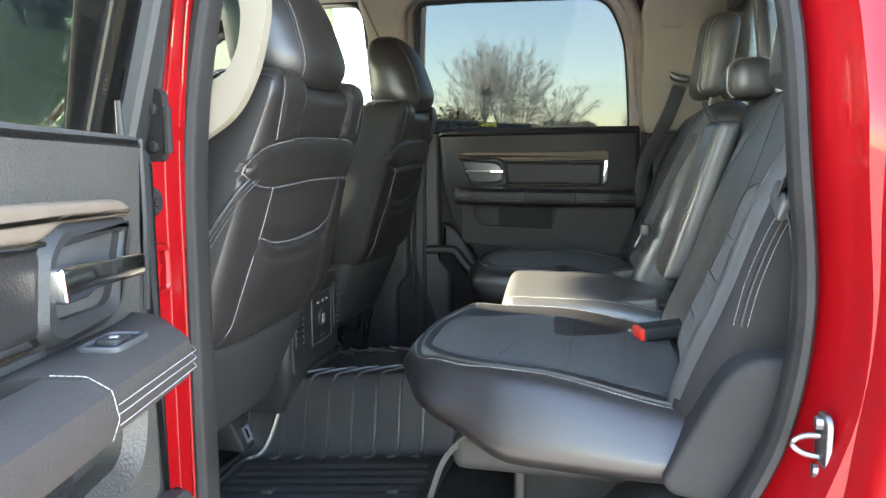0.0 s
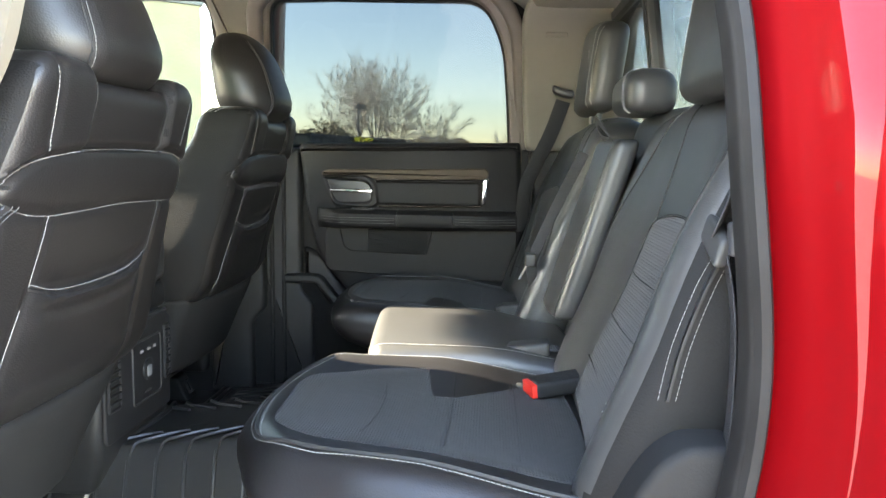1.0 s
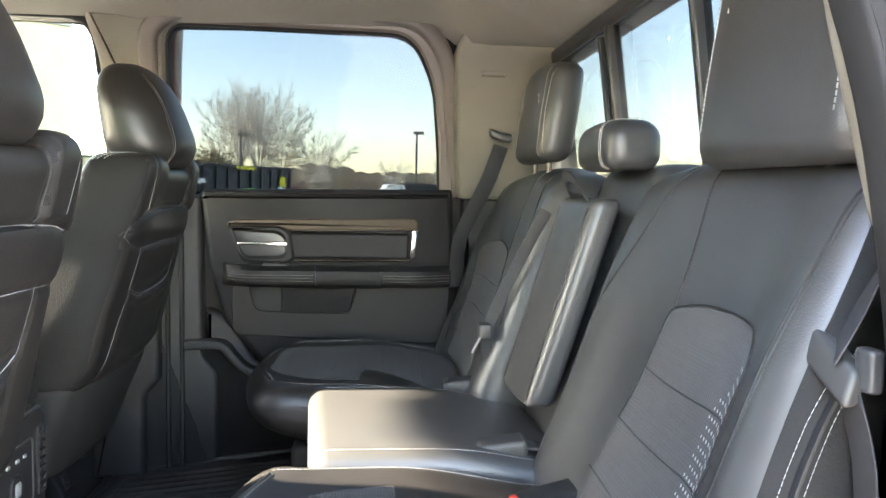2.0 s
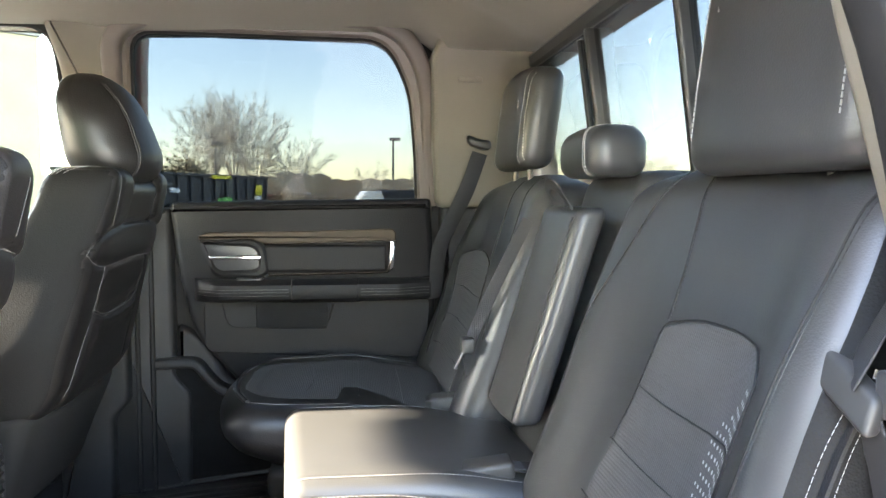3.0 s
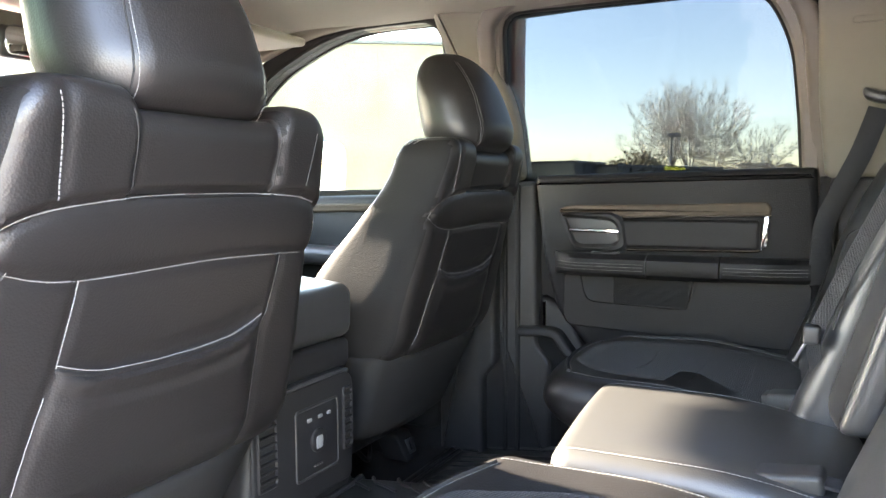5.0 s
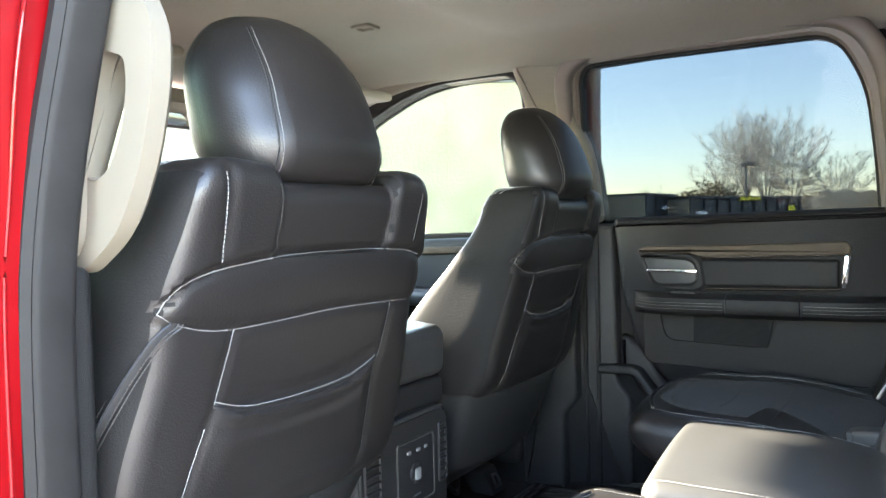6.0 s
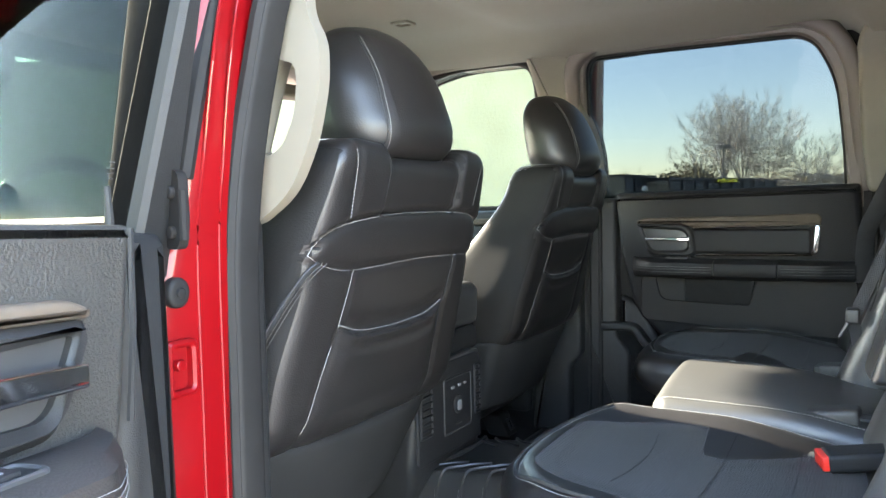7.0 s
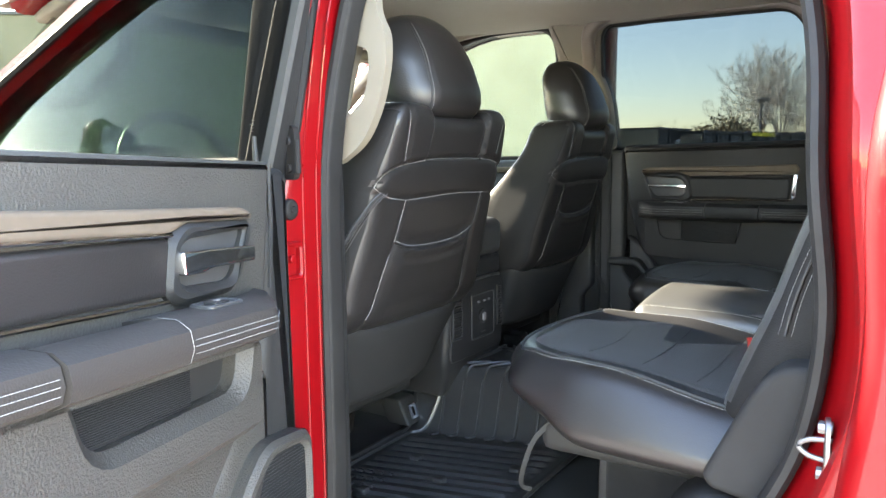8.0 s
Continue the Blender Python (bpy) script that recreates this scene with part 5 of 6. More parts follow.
RIGHT_SEAM = [(0.157, 1.353), (0.148, 1.28), (0.140, 1.263), (0.146, 1.142), (0.148, 1.10)]


def along(line, u):
    return float(np.interp(u, [p[0] for p in line], [p[1] for p in line]))


def bell(d, w):
    return math.exp(-(d / w) ** 2)


def shade_sides(ob, turn, slope=0.72):
    """Gives the sideways faces of a backrest a darker copy, their shade put into the colour."""
    ob.data.materials.append(SIDE_SHADE)
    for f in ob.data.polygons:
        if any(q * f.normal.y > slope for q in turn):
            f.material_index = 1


def front_seat(cx, cy, hx, label, wide=1.0):
    """cx: shift fore and aft; cy: middle across; hx: middle of the headrest fore and aft."""
    seat = thing("front_seat", label, "car seat", (cx - 0.3, cy, 0.72), group="front seats")
    zc, hz, hw, hd = 1.300, 0.228, 0.236, 0.085
    left_u, left_v = [p[1] for p in reversed(LEFT_SEAM)], [p[0] for p in reversed(LEFT_SEAM)]
    right_u, right_v = [p[1] for p in reversed(RIGHT_SEAM)], [p[0] for p in reversed(RIGHT_SEAM)]

    def rear(y, z):
        """Relief of the sewn cover on the rear face."""
        top, low, lip = along(SEAM_TOP, y), along(SEAM_LOW, y), along(POCKET, y)
        d = 0.007 * sstep(top - 0.002, top + 0.012, z) - 0.0035 * bell(z - top - 0.002, 0.006)
        d += 0.004 * math.sin(math.pi * max(0.0, min(1.0, (z - low) / max(0.01, top - low)))) - 0.003 * bell(z - low, 0.006)
        if z > top:
            for u in (-0.165, -0.088, 0.118):
                d -= 0.0035 * bell(y - u, 0.007) * sstep(top, top + 0.02, z)
            d -= 0.009 * sstep(-0.094, -0.080, y) * sstep(0.126, 0.112, y)
        if z < low:
            sl = float(np.interp(z, left_u, left_v))
            sr = float(np.interp(z, right_u, right_v))
            d -= 0.003 * (bell(y - sl, 0.006) + bell(y - sr, 0.006))
            inside = sstep(sl - 0.006, sl + 0.045, y) * sstep(sr + 0.006, sr - 0.04, y)
            d += inside * (0.011 * sstep(lip + 0.004, lip - 0.006, z) * (1 - 0.55 * sstep(lip - 0.02, lip - 0.10, z)) - 0.004 * bell(z - lip - 0.012, 0.012) - 0.004 * bell(z - lip + 0.022, 0.008))
        return d

    def shape(x, y, z):
        t, f = z / hz, (x + hd) / (2 * hd)
        zw = zc + z
        w = 1.0 + 0.10 * sstep(0.3, -0.5, t) - 0.10 * sstep(0.35, 1.0, t)
        yy = y * w
        e = abs(yy) / hw
        deep = 0.125 + 0.095 * sstep(0.75, -0.5, t) + 0.030 * sstep(0.55, 0.95, e) * sstep(0.9, -0.2, t)
        xr = -0.02 + 0.25 * (zw - 1.37) - 0.9 * max(0.0, 1.14 - zw) ** 1.3 - 0.010 * max(0.0, e - 0.55) ** 2 * 4
        xx = cx + xr - (1 - f) * deep
        if f > 0.6:
            xx += rear(yy, zw) * sstep(0.6, 1.0, f) * sstep(1.08, 0.9, e)
        dip = -0.018 * sstep(-0.105, -0.080, yy) * sstep(0.135, 0.110, yy) + 0.004 * bell(abs(yy) - 0.15, 0.035)
        zz = zw + dip * sstep(0.55, 1.0, t) - 0.02 * sstep(0.75, 1.0, e) * max(0.0, t) ** 2
        return (xx, cy + yy * wide, zz)
    bm = BM()
    rbox(bm, (0, 0, 0), (hd, hw, hz), 0.036, (4, 86, 90), shape)
    tree = tree_of(bm)
    shade_sides(part("backrest", bm, LEATHER, seat), (-1, 1))
    into = (-1, 0, 0)
    at = lambda y, z: (0.6, cy + y * wide, z)
    low_edge = [(-0.13, 1.350), (0.034, 1.355), (0.157, 1.353), (0.200, 1.351)]
    lines = [[(-0.224, 1.376)] + SEAM_TOP[2:-1], [(-0.224, 1.376), (-0.197, 1.361)] + low_edge]
    # pale piping colour holds both the grey thread and the seam's highlight
    for ln, r in zip(lines, (0.0007, 0.0006)):
        seam_parts(seat, "piping", THREAD_SOFT, [drape_line(tree, ln, at, into, -0.0002, 10)], r, "sewn seam, thread and highlight in one pale colour")
    seam_parts(seat, "stitching", THREAD_SOFT, [drape_line(tree, ln, at, into, 0.0004, 10) for ln in (LEFT_SEAM[:2], LEFT_SEAM[2:])], 0.0006, "fine pale stitching", (0.005, 0.0044))
    seam_parts(seat, "seam", SEAM, [drape_line(tree, RIGHT_SEAM, at, into, 0.0002)], 0.0008)
    # doubled seam with a zip down the outer corner
    if cy < 0:
        side = (lambda x, z: (x, cy - 0.6, z))
        zl = drape_line(tree, [(cx - 0.026, 1.366), (cx - 0.062, 1.31), (cx - 0.100, 1.245), (cx - 0.145, 1.17)], side, (0, 1, 0), 0.001)
        bm = BM()
        strap(bm, zl, 0.014, 0.0024, (1, 0, -0.6))
        zp = part("side_zip", bm, SATIN, seat, "dark zip down the seat side")
        seam_parts(zp, "stitching", GREYPL, [[p + Vector((k, -0.002, 0)) for p in zl] for k in (-0.014, -0.007, 0.007, 0.014)], 0.0007, "", (0.005, 0.004))
    # rolled lip of the pocket
    bm = BM()
    tube(bm, drape_line(tree, POCKET, at, into, -0.002, 8), 0.0045, 8, scale=lambda t: 0.5 + 0.5 * math.sin(math.pi * t) ** 0.4)
    pk = part("pocket_lip", bm, LEATHER, seat, "rolled leather lip of the sagging map pocket")
    seam_parts(pk, "piping", THREAD_SOFT, [[p + Vector((0.001, 0, 0.005)) for p in drape_line(tree, POCKET, at, into, 0.0005, 8)]], 0.0006, "pale edge of the lip")
    # upright seams of the upper pad, and the stitched shoulders
    ups = [[(-0.172, 1.515), (-0.167, 1.47), (-0.165, 1.424)], [(-0.100, 1.506), (-0.090, 1.47), (-0.088, 1.430)], [(0.118, 1.490), (0.118, 1.430)], [(0.178, 1.500), (0.172, 1.430)]]
    seam_parts(seat, "shoulder_seam", THREAD_SOFT, [drape_line(tree, ups[0], at, into, 0.0002)], 0.0008, "pale stitched shoulder seam", (0.005, 0.0036))
    seam_parts(seat, "shoulder_seam", SEAM, [drape_line(tree, ln, at, into, 0.0002) for ln in ups[1:]], 0.0009)
    top_at = lambda y, x: (cx + x, cy + y * wide, 1.9)
    over = [[(q * a, b - k) for a, b in ((0.095, -0.020), (0.135, -0.028), (0.172, -0.045), (0.198, -0.075))] for k in (0.0, 0.012, 0.022) for q in (-1, 1)]
    seam_parts(seat, "stitching", THREAD, [drape_line(tree, ln, top_at, (0, 0, -1), 0.0006) for ln in over], 0.0007, "white stitching on the shoulder", (0.006, 0.0045))
    # plastic lower shell
    bm = BM()

    def shell(x, y, z):
        t = z / 0.085
        return (x + 0.30 * z - 0.03 * (abs(y) / 0.20) ** 4, y * (1.05 + 0.12 * t) - 0.02 * (1 - t), z - 0.012 * (1 - (y / 0.2) ** 2) * (t > 0))
    rbox(bm, (cx - 0.163, cy - 0.005, 1.015), (0.040, 0.205, 0.092), 0.02, (2, 8, 4), shell)
    part("lower_shell", bm, SKIRT, seat, "charcoal plastic lower back shell")
    # cushion
    bm = BM()
    rbox(bm, (cx - 0.52, cy, 1.02), (0.29, 0.235, 0.085), 0.06, (4, 4, 2), lambda x, y, z: (x, y, z - 0.05 * x + (0.03 * (abs(y) / 0.26) ** 3 if z > 0 else 0)))
    part("cushion", bm, LEATHER, seat)
    bm = BM()
    rbox(bm, (cx - 0.50, cy, 0.90), (0.25, 0.20, 0.045), 0.02)
    part("seat_base", bm, PLASTIC, seat)
    inner = 1 if cy < 0 else -1
    for sy in (inner * 0.275, -inner * 0.20):
        bm = BM()
        rbox(bm, (cx - 0.62, cy + sy, 0.765), (0.28, 0.022, 0.025), 0.006)
        r = part("rail", bm, DARK, seat, "black seat rail")
        bm = BM()
        rbox(bm, (cx - 0.345, cy + sy, 0.765), (0.035, 0.034, 0.034), 0.008, (1, 1, 1), lambda x, y, z: (x - 0.5 * z, y, z))
        part("rail_cover", bm, DARK, r)
        bm = BM()
        frame_ring(bm, rrect(-0.017, -0.018, 0.017, 0.018, 0.005), rrect(-0.004, -0.011, 0.004, 0.011, 0.003), 0, 0.004, lambda u, v, d: (cx - 0.306 + 0.6 * d - 0.4 * v, cy + sy + u, 0.765 + v), 0.001)
        part("bracket", bm, CHROME, r, "bright slotted metal bracket")
        bm = BM()
        rbox(bm, (cx - 0.78, cy + sy, 0.83), (0.03, 0.02, 0.08), 0.006)
        part("riser", bm, PLASTIC, r)
    bm = BM()
    tube(bm, smooth_line([(cx - 0.28, cy - 0.10, 0.86), (cx - 0.30, cy - 0.02, 0.80), (cx - 0.34, cy + 0.06, 0.78), (cx - 0.38, cy + 0.12, 0.83)], 5), 0.006, 6)
    part("wiring", bm, SEAL, seat, "black cable under the seat")
    # headrest: a tall rounded pad leaning forwards
    bm = BM()

    def hr(x, y, z):
        t, e = z / 0.103, abs(y) / 0.130
        f = (x + 0.060) / 0.120
        w = 1.0 - 0.20 * sstep(-0.1, 1.0, t) ** 1.4 - 0.05 * sstep(-0.3, -1.0, t)
        back = 0.020 * (1 - e * e) * f * sstep(-1.1, -0.3, t)
        groove = -0.004 * bell(abs(y) - 0.092 + 0.012 * t, 0.006) * sstep(0.7, 1.0, f)
        return (x - 0.36 * z * (0.4 + 0.6 * f) - 0.020 * e ** 3 * f + back + groove - 0.02 * max(0.0, t) ** 2 * f, y * w, z - 0.016 * e * e * (t > 0) * t + 0.006 * (1 - e * e) * max(0.0, t))
    rbox(bm, (0, 0, 0), (0.060, 0.130, 0.103), 0.052, (6, 44, 14), hr)
    bmesh.ops.translate(bm, verts=bm.verts, vec=(hx, cy, 1.607))
    htree = tree_of(bm)
    head = part("headrest", bm, LEATHER, seat, "padded black leather headrest")
    hl = [[(q * 0.070, 1.690), (q * 0.082, 1.66), (q * 0.089, 1.60), (q * 0.092, 1.545), (q * 0.090, 1.515)] for q in (-1, 1)]
    seam_parts(head, "seam", SEAM, [drape_line(htree, ln, at, into, 0.0004) for ln in hl], 0.0012)
    seam_parts(head, "stitching", THREAD_SOFT, [drape_line(htree, [(y + 0.004, z) for y, z in ln], at, into, 0.0008) for ln in hl], 0.0005, "", (0.005, 0.004))
    for yy in (-0.07, 0.07):
        bm = BM()
        tube(bm, [(hx + 0.01, cy + yy, 1.46), (hx + 0.01, cy + yy, 1.56)], 0.007, 8)
        part("post", bm, SATIN, head)
    return seat


front_seat(0.0, -0.500, -0.065, "black leather driver's seat with white stitching and back pocket")
front_seat(-0.064, 0.385, -0.118, "black leather passenger seat with white stitching and back pocket", 0.93)


def rear_seat(s, label, dx=0.0):
    """One outer rear seat; s = -1 at the open door, 1 at the far side."""
    seat = thing("bench_seat", label, "car seat", (0.45, s * 0.44, 0.95), group="rear seats")

    def cush(x, y, z):
        e = y / 0.25          # -1 inner .. 1 outer
        f = -x / 0.245        # 1 front .. -1 back
        xx = x + (0.045 * e * e + 0.02 * sstep(0.4, 1, e)) * sstep(-0.2, 1, f)
        yy = y + (0.03 * sstep(-1, 1, -f)) * sstep(0.2, 1, e) - 0.035 * sstep(0.3, 1.0, f) * sstep(0.3, 1, e)
        zf = sstep(0.045, -0.045, z)
        belly = math.sin(math.pi * max(0.0, min(1.0, (z + 0.062) / 0.124)))
        yy += 0.030 * sstep(0.5, 1, e) * zf + 0.012 * belly * sstep(0.7, 1, e)
        xx -= 0.012 * belly * sstep(0.7, 1, f)
        top = -0.035 * sstep(0.1, -1, f) - 0.016 * (1 - e * e) * sstep(1.0, 0.6, abs(f)) + 0.006
        low = 0.045 * sstep(0.2, 1.0, f) - 0.010
        zz = z + top * (1 - zf) + low * zf
        return (xx, s * yy, zz)
    bm = BM()
    rbox(bm, (0.405, s * 0.435, 1.028), (0.245, 0.25, 0.062), 0.045, (12, 12, 5), cush)
    tree = tree_of(bm)
    # same leather as the backrest, in the darker of the two copies
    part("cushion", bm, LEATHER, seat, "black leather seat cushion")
    down, at = (0, 0, -1), (lambda x, y: (x, s * y, 1.5))
    bm = BM()
    ins = rpoly([(0.203, 0.575, 0.05), (0.196, 0.335, 0.05), (0.32, 0.275, 0.06), (0.60, 0.265, 0.03), (0.62, 0.645, 0.03), (0.40, 0.638, 0.08)], 0.05, 6)
    drape(bm, tree, ins, at, down, 0.0008, 12)
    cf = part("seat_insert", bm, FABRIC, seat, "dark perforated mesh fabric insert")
    seam_parts(cf, "quilt_seam", SEAM, [drape_line(tree, ln, at, down, 0.0035) for ln in ([(0.325, 0.575), (0.332, 0.52), (0.335, 0.43), (0.325, 0.345)], [(0.43, 0.605), (0.432, 0.45), (0.43, 0.30)], [(0.52, 0.605), (0.522, 0.45), (0.52, 0.295)])], 0.0006, "stitched cross seam")
    edge = [(0.61, 0.684), (0.50, 0.676), (0.36, 0.655), (0.268, 0.634), (0.212, 0.604), (0.187, 0.548), (0.178, 0.45), (0.191, 0.34), (0.222, 0.245)]
    bm = BM()
    tube(bm, drape_line(tree, edge, at, down, 0.001), 0.0035, 6)
    part("piping", bm, SEAM, seat)
    seam_parts(seat, "stitching", DULLTHREAD, [drape_line(tree, [(x - k * (1 if y < 0.6 else 0.3), y + k * (1 if x > 0.25 else 0.2)) for x, y in edge], at, down, 0.0006) for k in (-0.0065, 0.0065)], 0.00045, "pale stitching round the cushion", (0.006, 0.0045))
    bm = BM()
    ln = [(0.225, 0.235), (0.30, 0.225), (0.45, 0.222), (0.60, 0.222)]
    stitches(bm, drape_line(tree, ln, at, down, 0.0015), 0.006, 0.0042, 0.0004)
    part("stitching", bm, THREAD, seat, "white stitching along the inner bolster")
    bm = BM()
    rbox(bm, (0.44, s * 0.42, 0.945), (0.18, 0.22, 0.03), 0.02)
    part("cushion_base", bm, DARK, seat, "black plastic cushion underside")

    # backrest
    def backf(x, y, z):
        e, t = y / 0.290, z / 0.25
        w = y - 0.02 * sstep(0.4, 1, t) * (e > 0) * e
        bol = 0.040 * sstep(0.45, 0.85, e) + 0.022 * sstep(-0.45, -0.85, e)
        bol *= 0.45 + 0.55 * sstep(1.0, 0.2, t)
        xx = x - bol if x < 0 else x
        xx += -0.012 * sstep(-0.1, -0.8, t) if x < 0 else 0
        return (xx + 0.31 * z, s * w, z - 0.02 * sstep(0.3, 1, abs(e)) * (t > 0) * t)
    bm = BM()
    rbox(bm, (0.618 + 0.31 * 0.215 + 0.065, s * 0.422, 1.275), (0.060, 0.290, 0.25), 0.05, (2, 12, 10), backf)
    btree = tree_of(bm)
    shade_sides(part("backrest", bm, LEATHER_LIT, seat, "black leather backrest"), (s,), 0.62)
    rear, bat = (1, 0, 0), (lambda y, z: (0.2, s * y, z))
    bm = BM()
    arch = [(0.335, 1.07), (0.60, 1.07), (0.606, 1.18), (0.613, 1.26), (0.624, 1.31), (0.626, 1.330), (0.612, 1.343), (0.58, 1.353), (0.53, 1.358), (0.47, 1.357), (0.42, 1.349), (0.384, 1.337), (0.374, 1.30), (0.364, 1.25), (0.348, 1.2), (0.336, 1.14)]
    drape(bm, btree, arch, bat, rear, 0.002, 10)
    itree = tree_of(bm)
    bf = part("back_insert", bm, FABRIC_LIT, seat, "arched mesh fabric insert")
    seam_parts(bf, "quilt_seam", SEAM, [drape_line(btree, [(0.345 + 0.3 * (z - 1.2), z), (0.43, z - 0.003), (0.52, z - 0.002), (0.612, z + 0.002)], bat, rear, 0.0024) for z in (1.267, 1.199, 1.13)], 0.0009)
    bm = BM()
    tube(bm, [p - Vector((0.001, 0, 0)) for p in drape_line(btree, arch[2:-1], bat, rear, 0.0015, 3)], 0.0010, 6)
    part("arch_piping", bm, SEAM, bf)
    seams = [[(0.368, 1.512), (0.378, 1.46), (0.386, 1.40), (0.386, 1.345)], [(0.661, 1.498), (0.664, 1.42), (0.660, 1.30), (0.645, 1.2), (0.625, 1.10)], [(0.272, 1.516), (0.235, 1.44), (0.197, 1.36), (0.168, 1.29), (0.160, 1.22)]]
    seam_parts(seat, "seam", SEAM, [drape_line(btree, ln, bat, rear, 0.0005) for ln in seams], 0.0012)
    seam_parts(seat, "stitching", GREYPL, [drape_line(btree, [(y + 0.005, z) for y, z in ln], bat, rear, 0.0010) for ln in seams], 0.0004, "fine grey stitching", (0.006, 0.0045))
    if s < 0:
        # open perforations along the outer edge of the insert
        bm = BM()
        for i in range(22):
            z = 1.115 + 0.0098 * i
            for k in range(7 - max(0, i - 16)):
                y = along([(1.07, 0.594), (1.18, 0.601), (1.26, 0.608), (1.31, 0.618), (1.33, 0.618)], z) - 0.0085 * k - (0.0042 if i % 2 else 0.0)
                rr = 0.0026 * (1 - 0.05 * k)
                bm.faces.new([bm.verts.new(cast(itree, (0.2, s * y + rr * math.cos(q * 1.047), z + rr * math.sin(q * 1.047)), (1, 0, 0), 0.0008)) for q in range(6)])
        tagged(part("perforation", bm, PERF, bf, "pale perforations along the edge"), kind="stuff")
    # outer side with zip
    bm = BM()
    out, zat = (0, -s, 0), (lambda x, z: (x, s * 1.2, z))
    zl = [(0.660, 1.185), (0.672, 1.24), (0.692, 1.30), (0.708, 1.335)]
    zp = drape_line(btree, zl, zat, out, 0.002)
    strap(bm, zp, 0.010, 0.003, (1, 0, 0.1))
    zip_ = part("zip", bm, PLASTIC, seat, "black zip along the seat side")
    seam_parts(zip_, "stitching", DULLTHREAD, [drape_line(btree, [(x + k, z) for x, z in zl], zat, out, 0.002) for k in (-0.0085, 0.0085)], 0.0003, "pale stitching beside the zip", (0.006, 0.0045))
    bm = BM()
    e = zp[-1]
    rbox(bm, e + Vector((0, s * 0.003, -0.002)), (0.006, 0.003, 0.009), 0.002)
    tube(bm, [e + Vector((0.002, s * 0.004, 0.004)), e + Vector((0.008, s * 0.006, 0.03))], 0.0028, 6)
    part("zip_pull", bm, CHROME, zip_, "bright metal zip pull")
    # headrest
    bm = BM()

    def hr(x, y, z):
        t, e = z / 0.122, y / 0.162
        return (x - 0.012 * (1 - e * e) * (x < 0) + 0.12 * z, y * (1 - 0.05 * sstep(0, 1, t) - 0.06 * sstep(0.2, -1, t)), z - 0.012 * e * e * (t > 0))
    hx, hy, hw = (0.786, 0.505, 0.158) if s < 0 else (0.738 - dx, 0.430, 0.147)
    rbox(bm, (hx, s * hy, 1.642 if s > 0 else 1.634), (0.036, hw, 0.106 if s > 0 else 0.130), 0.03, (3, 8, 6), hr)
    ht = tree_of(bm)
    head = part("headrest", bm, LEATHER_LIT, seat, "tall black leather headrest")
    for yy in (hy - hw + 0.022, hy + hw - 0.022):
        seam_parts(head, "stitching", THREAD, [drape_line(ht, [(yy + k, 1.745), (yy + k, 1.64), (yy + k, 1.545)], bat, rear, 0.001) for k in (-0.006, 0.006)], 0.0008, "pale stitching", (0.006, 0.0045))
    for yy in (hy - 0.07, hy + 0.07):
        bm = BM()
        tube(bm, [(hx - 0.012, s * yy, 1.46), (hx - 0.01, s * yy, 1.56)], 0.006, 8)
        part("post", bm, SATIN, head)
    seat.matrix_basis = Matrix.Translation((dx, 0, 0)) @ seat.matrix_basis
    return seat


rear_seat(-1, "black leather outer rear seat with mesh insert at the open door")
rear_seat(1, "black leather outer rear seat with mesh insert by the closed door", -0.060)

# centre rear seat
mid = thing("bench_seat", "narrow smooth black leather middle rear seat with folded armrest", "car seat", (0.45, 0, 0.95), group="rear seats")
bm = BM()


def ccush(x, y, z):
    f = -x / 0.19
    return (x - 0.085 * y, y, z + (-0.025 * sstep(0.0, -1, f) + 0.006 * (1 - (y / 0.175) ** 2) if z > 0 else 0.03 * sstep(0.3, 1, f)))


rbox(bm, (0.452, 0.0, 1.035), (0.20, 0.192, 0.065), 0.03, (6, 6, 2), ccush)
ctree = tree_of(bm)
part("cushion", bm, LEATHER_LIT, mid, "smooth shiny leather cushion")
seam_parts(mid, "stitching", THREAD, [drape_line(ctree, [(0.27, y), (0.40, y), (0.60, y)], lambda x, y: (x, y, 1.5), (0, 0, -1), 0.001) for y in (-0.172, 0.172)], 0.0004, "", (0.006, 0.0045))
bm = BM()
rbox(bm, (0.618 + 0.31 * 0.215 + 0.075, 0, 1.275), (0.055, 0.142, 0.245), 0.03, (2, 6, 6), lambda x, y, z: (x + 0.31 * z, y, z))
part("backrest", bm, LEATHER_LIT, mid)
bm = BM()


def armf(x, y, z):
    t = z / 0.17
    return (x + 0.30 * z - 0.012 * (1 - (y / 0.11) ** 2) * (x < 0) - 0.06 * y, y * (1 - 0.06 * sstep(0.0, -1.0, t)), z)


rbox(bm, (0.670, 0.006, 1.297), (0.020, 0.092, 0.168), 0.014, (3, 10, 10), armf)
atree = tree_of(bm)
ar = part("folding_armrest", bm, LEATHER_LIT, mid, "upright folded leather armrest")
al = [drape_line(atree, [(y, 1.45), (y, 1.3), (y, 1.135)], lambda y, z: (0.2, y, z), (1, 0, 0), 0.0005) for y in (-0.068, 0.078)]
seam_parts(ar, "seam", LEATHER, al, 0.0018)
seam_parts(ar, "stitching", GREYPL, [[q + Vector((-0.001, 0.005, 0)) for q in ln] for ln in al], 0.0004, "", (0.006, 0.0045))
bm = BM()
rbox(bm, (0.758, 0.0, 1.549), (0.046, 0.100, 0.040), 0.030, (4, 8, 4), lambda x, y, z: (x, y, z - 0.006 * (y / 0.10) ** 2 + 0.004 * (1 - (x / 0.05) ** 2)))
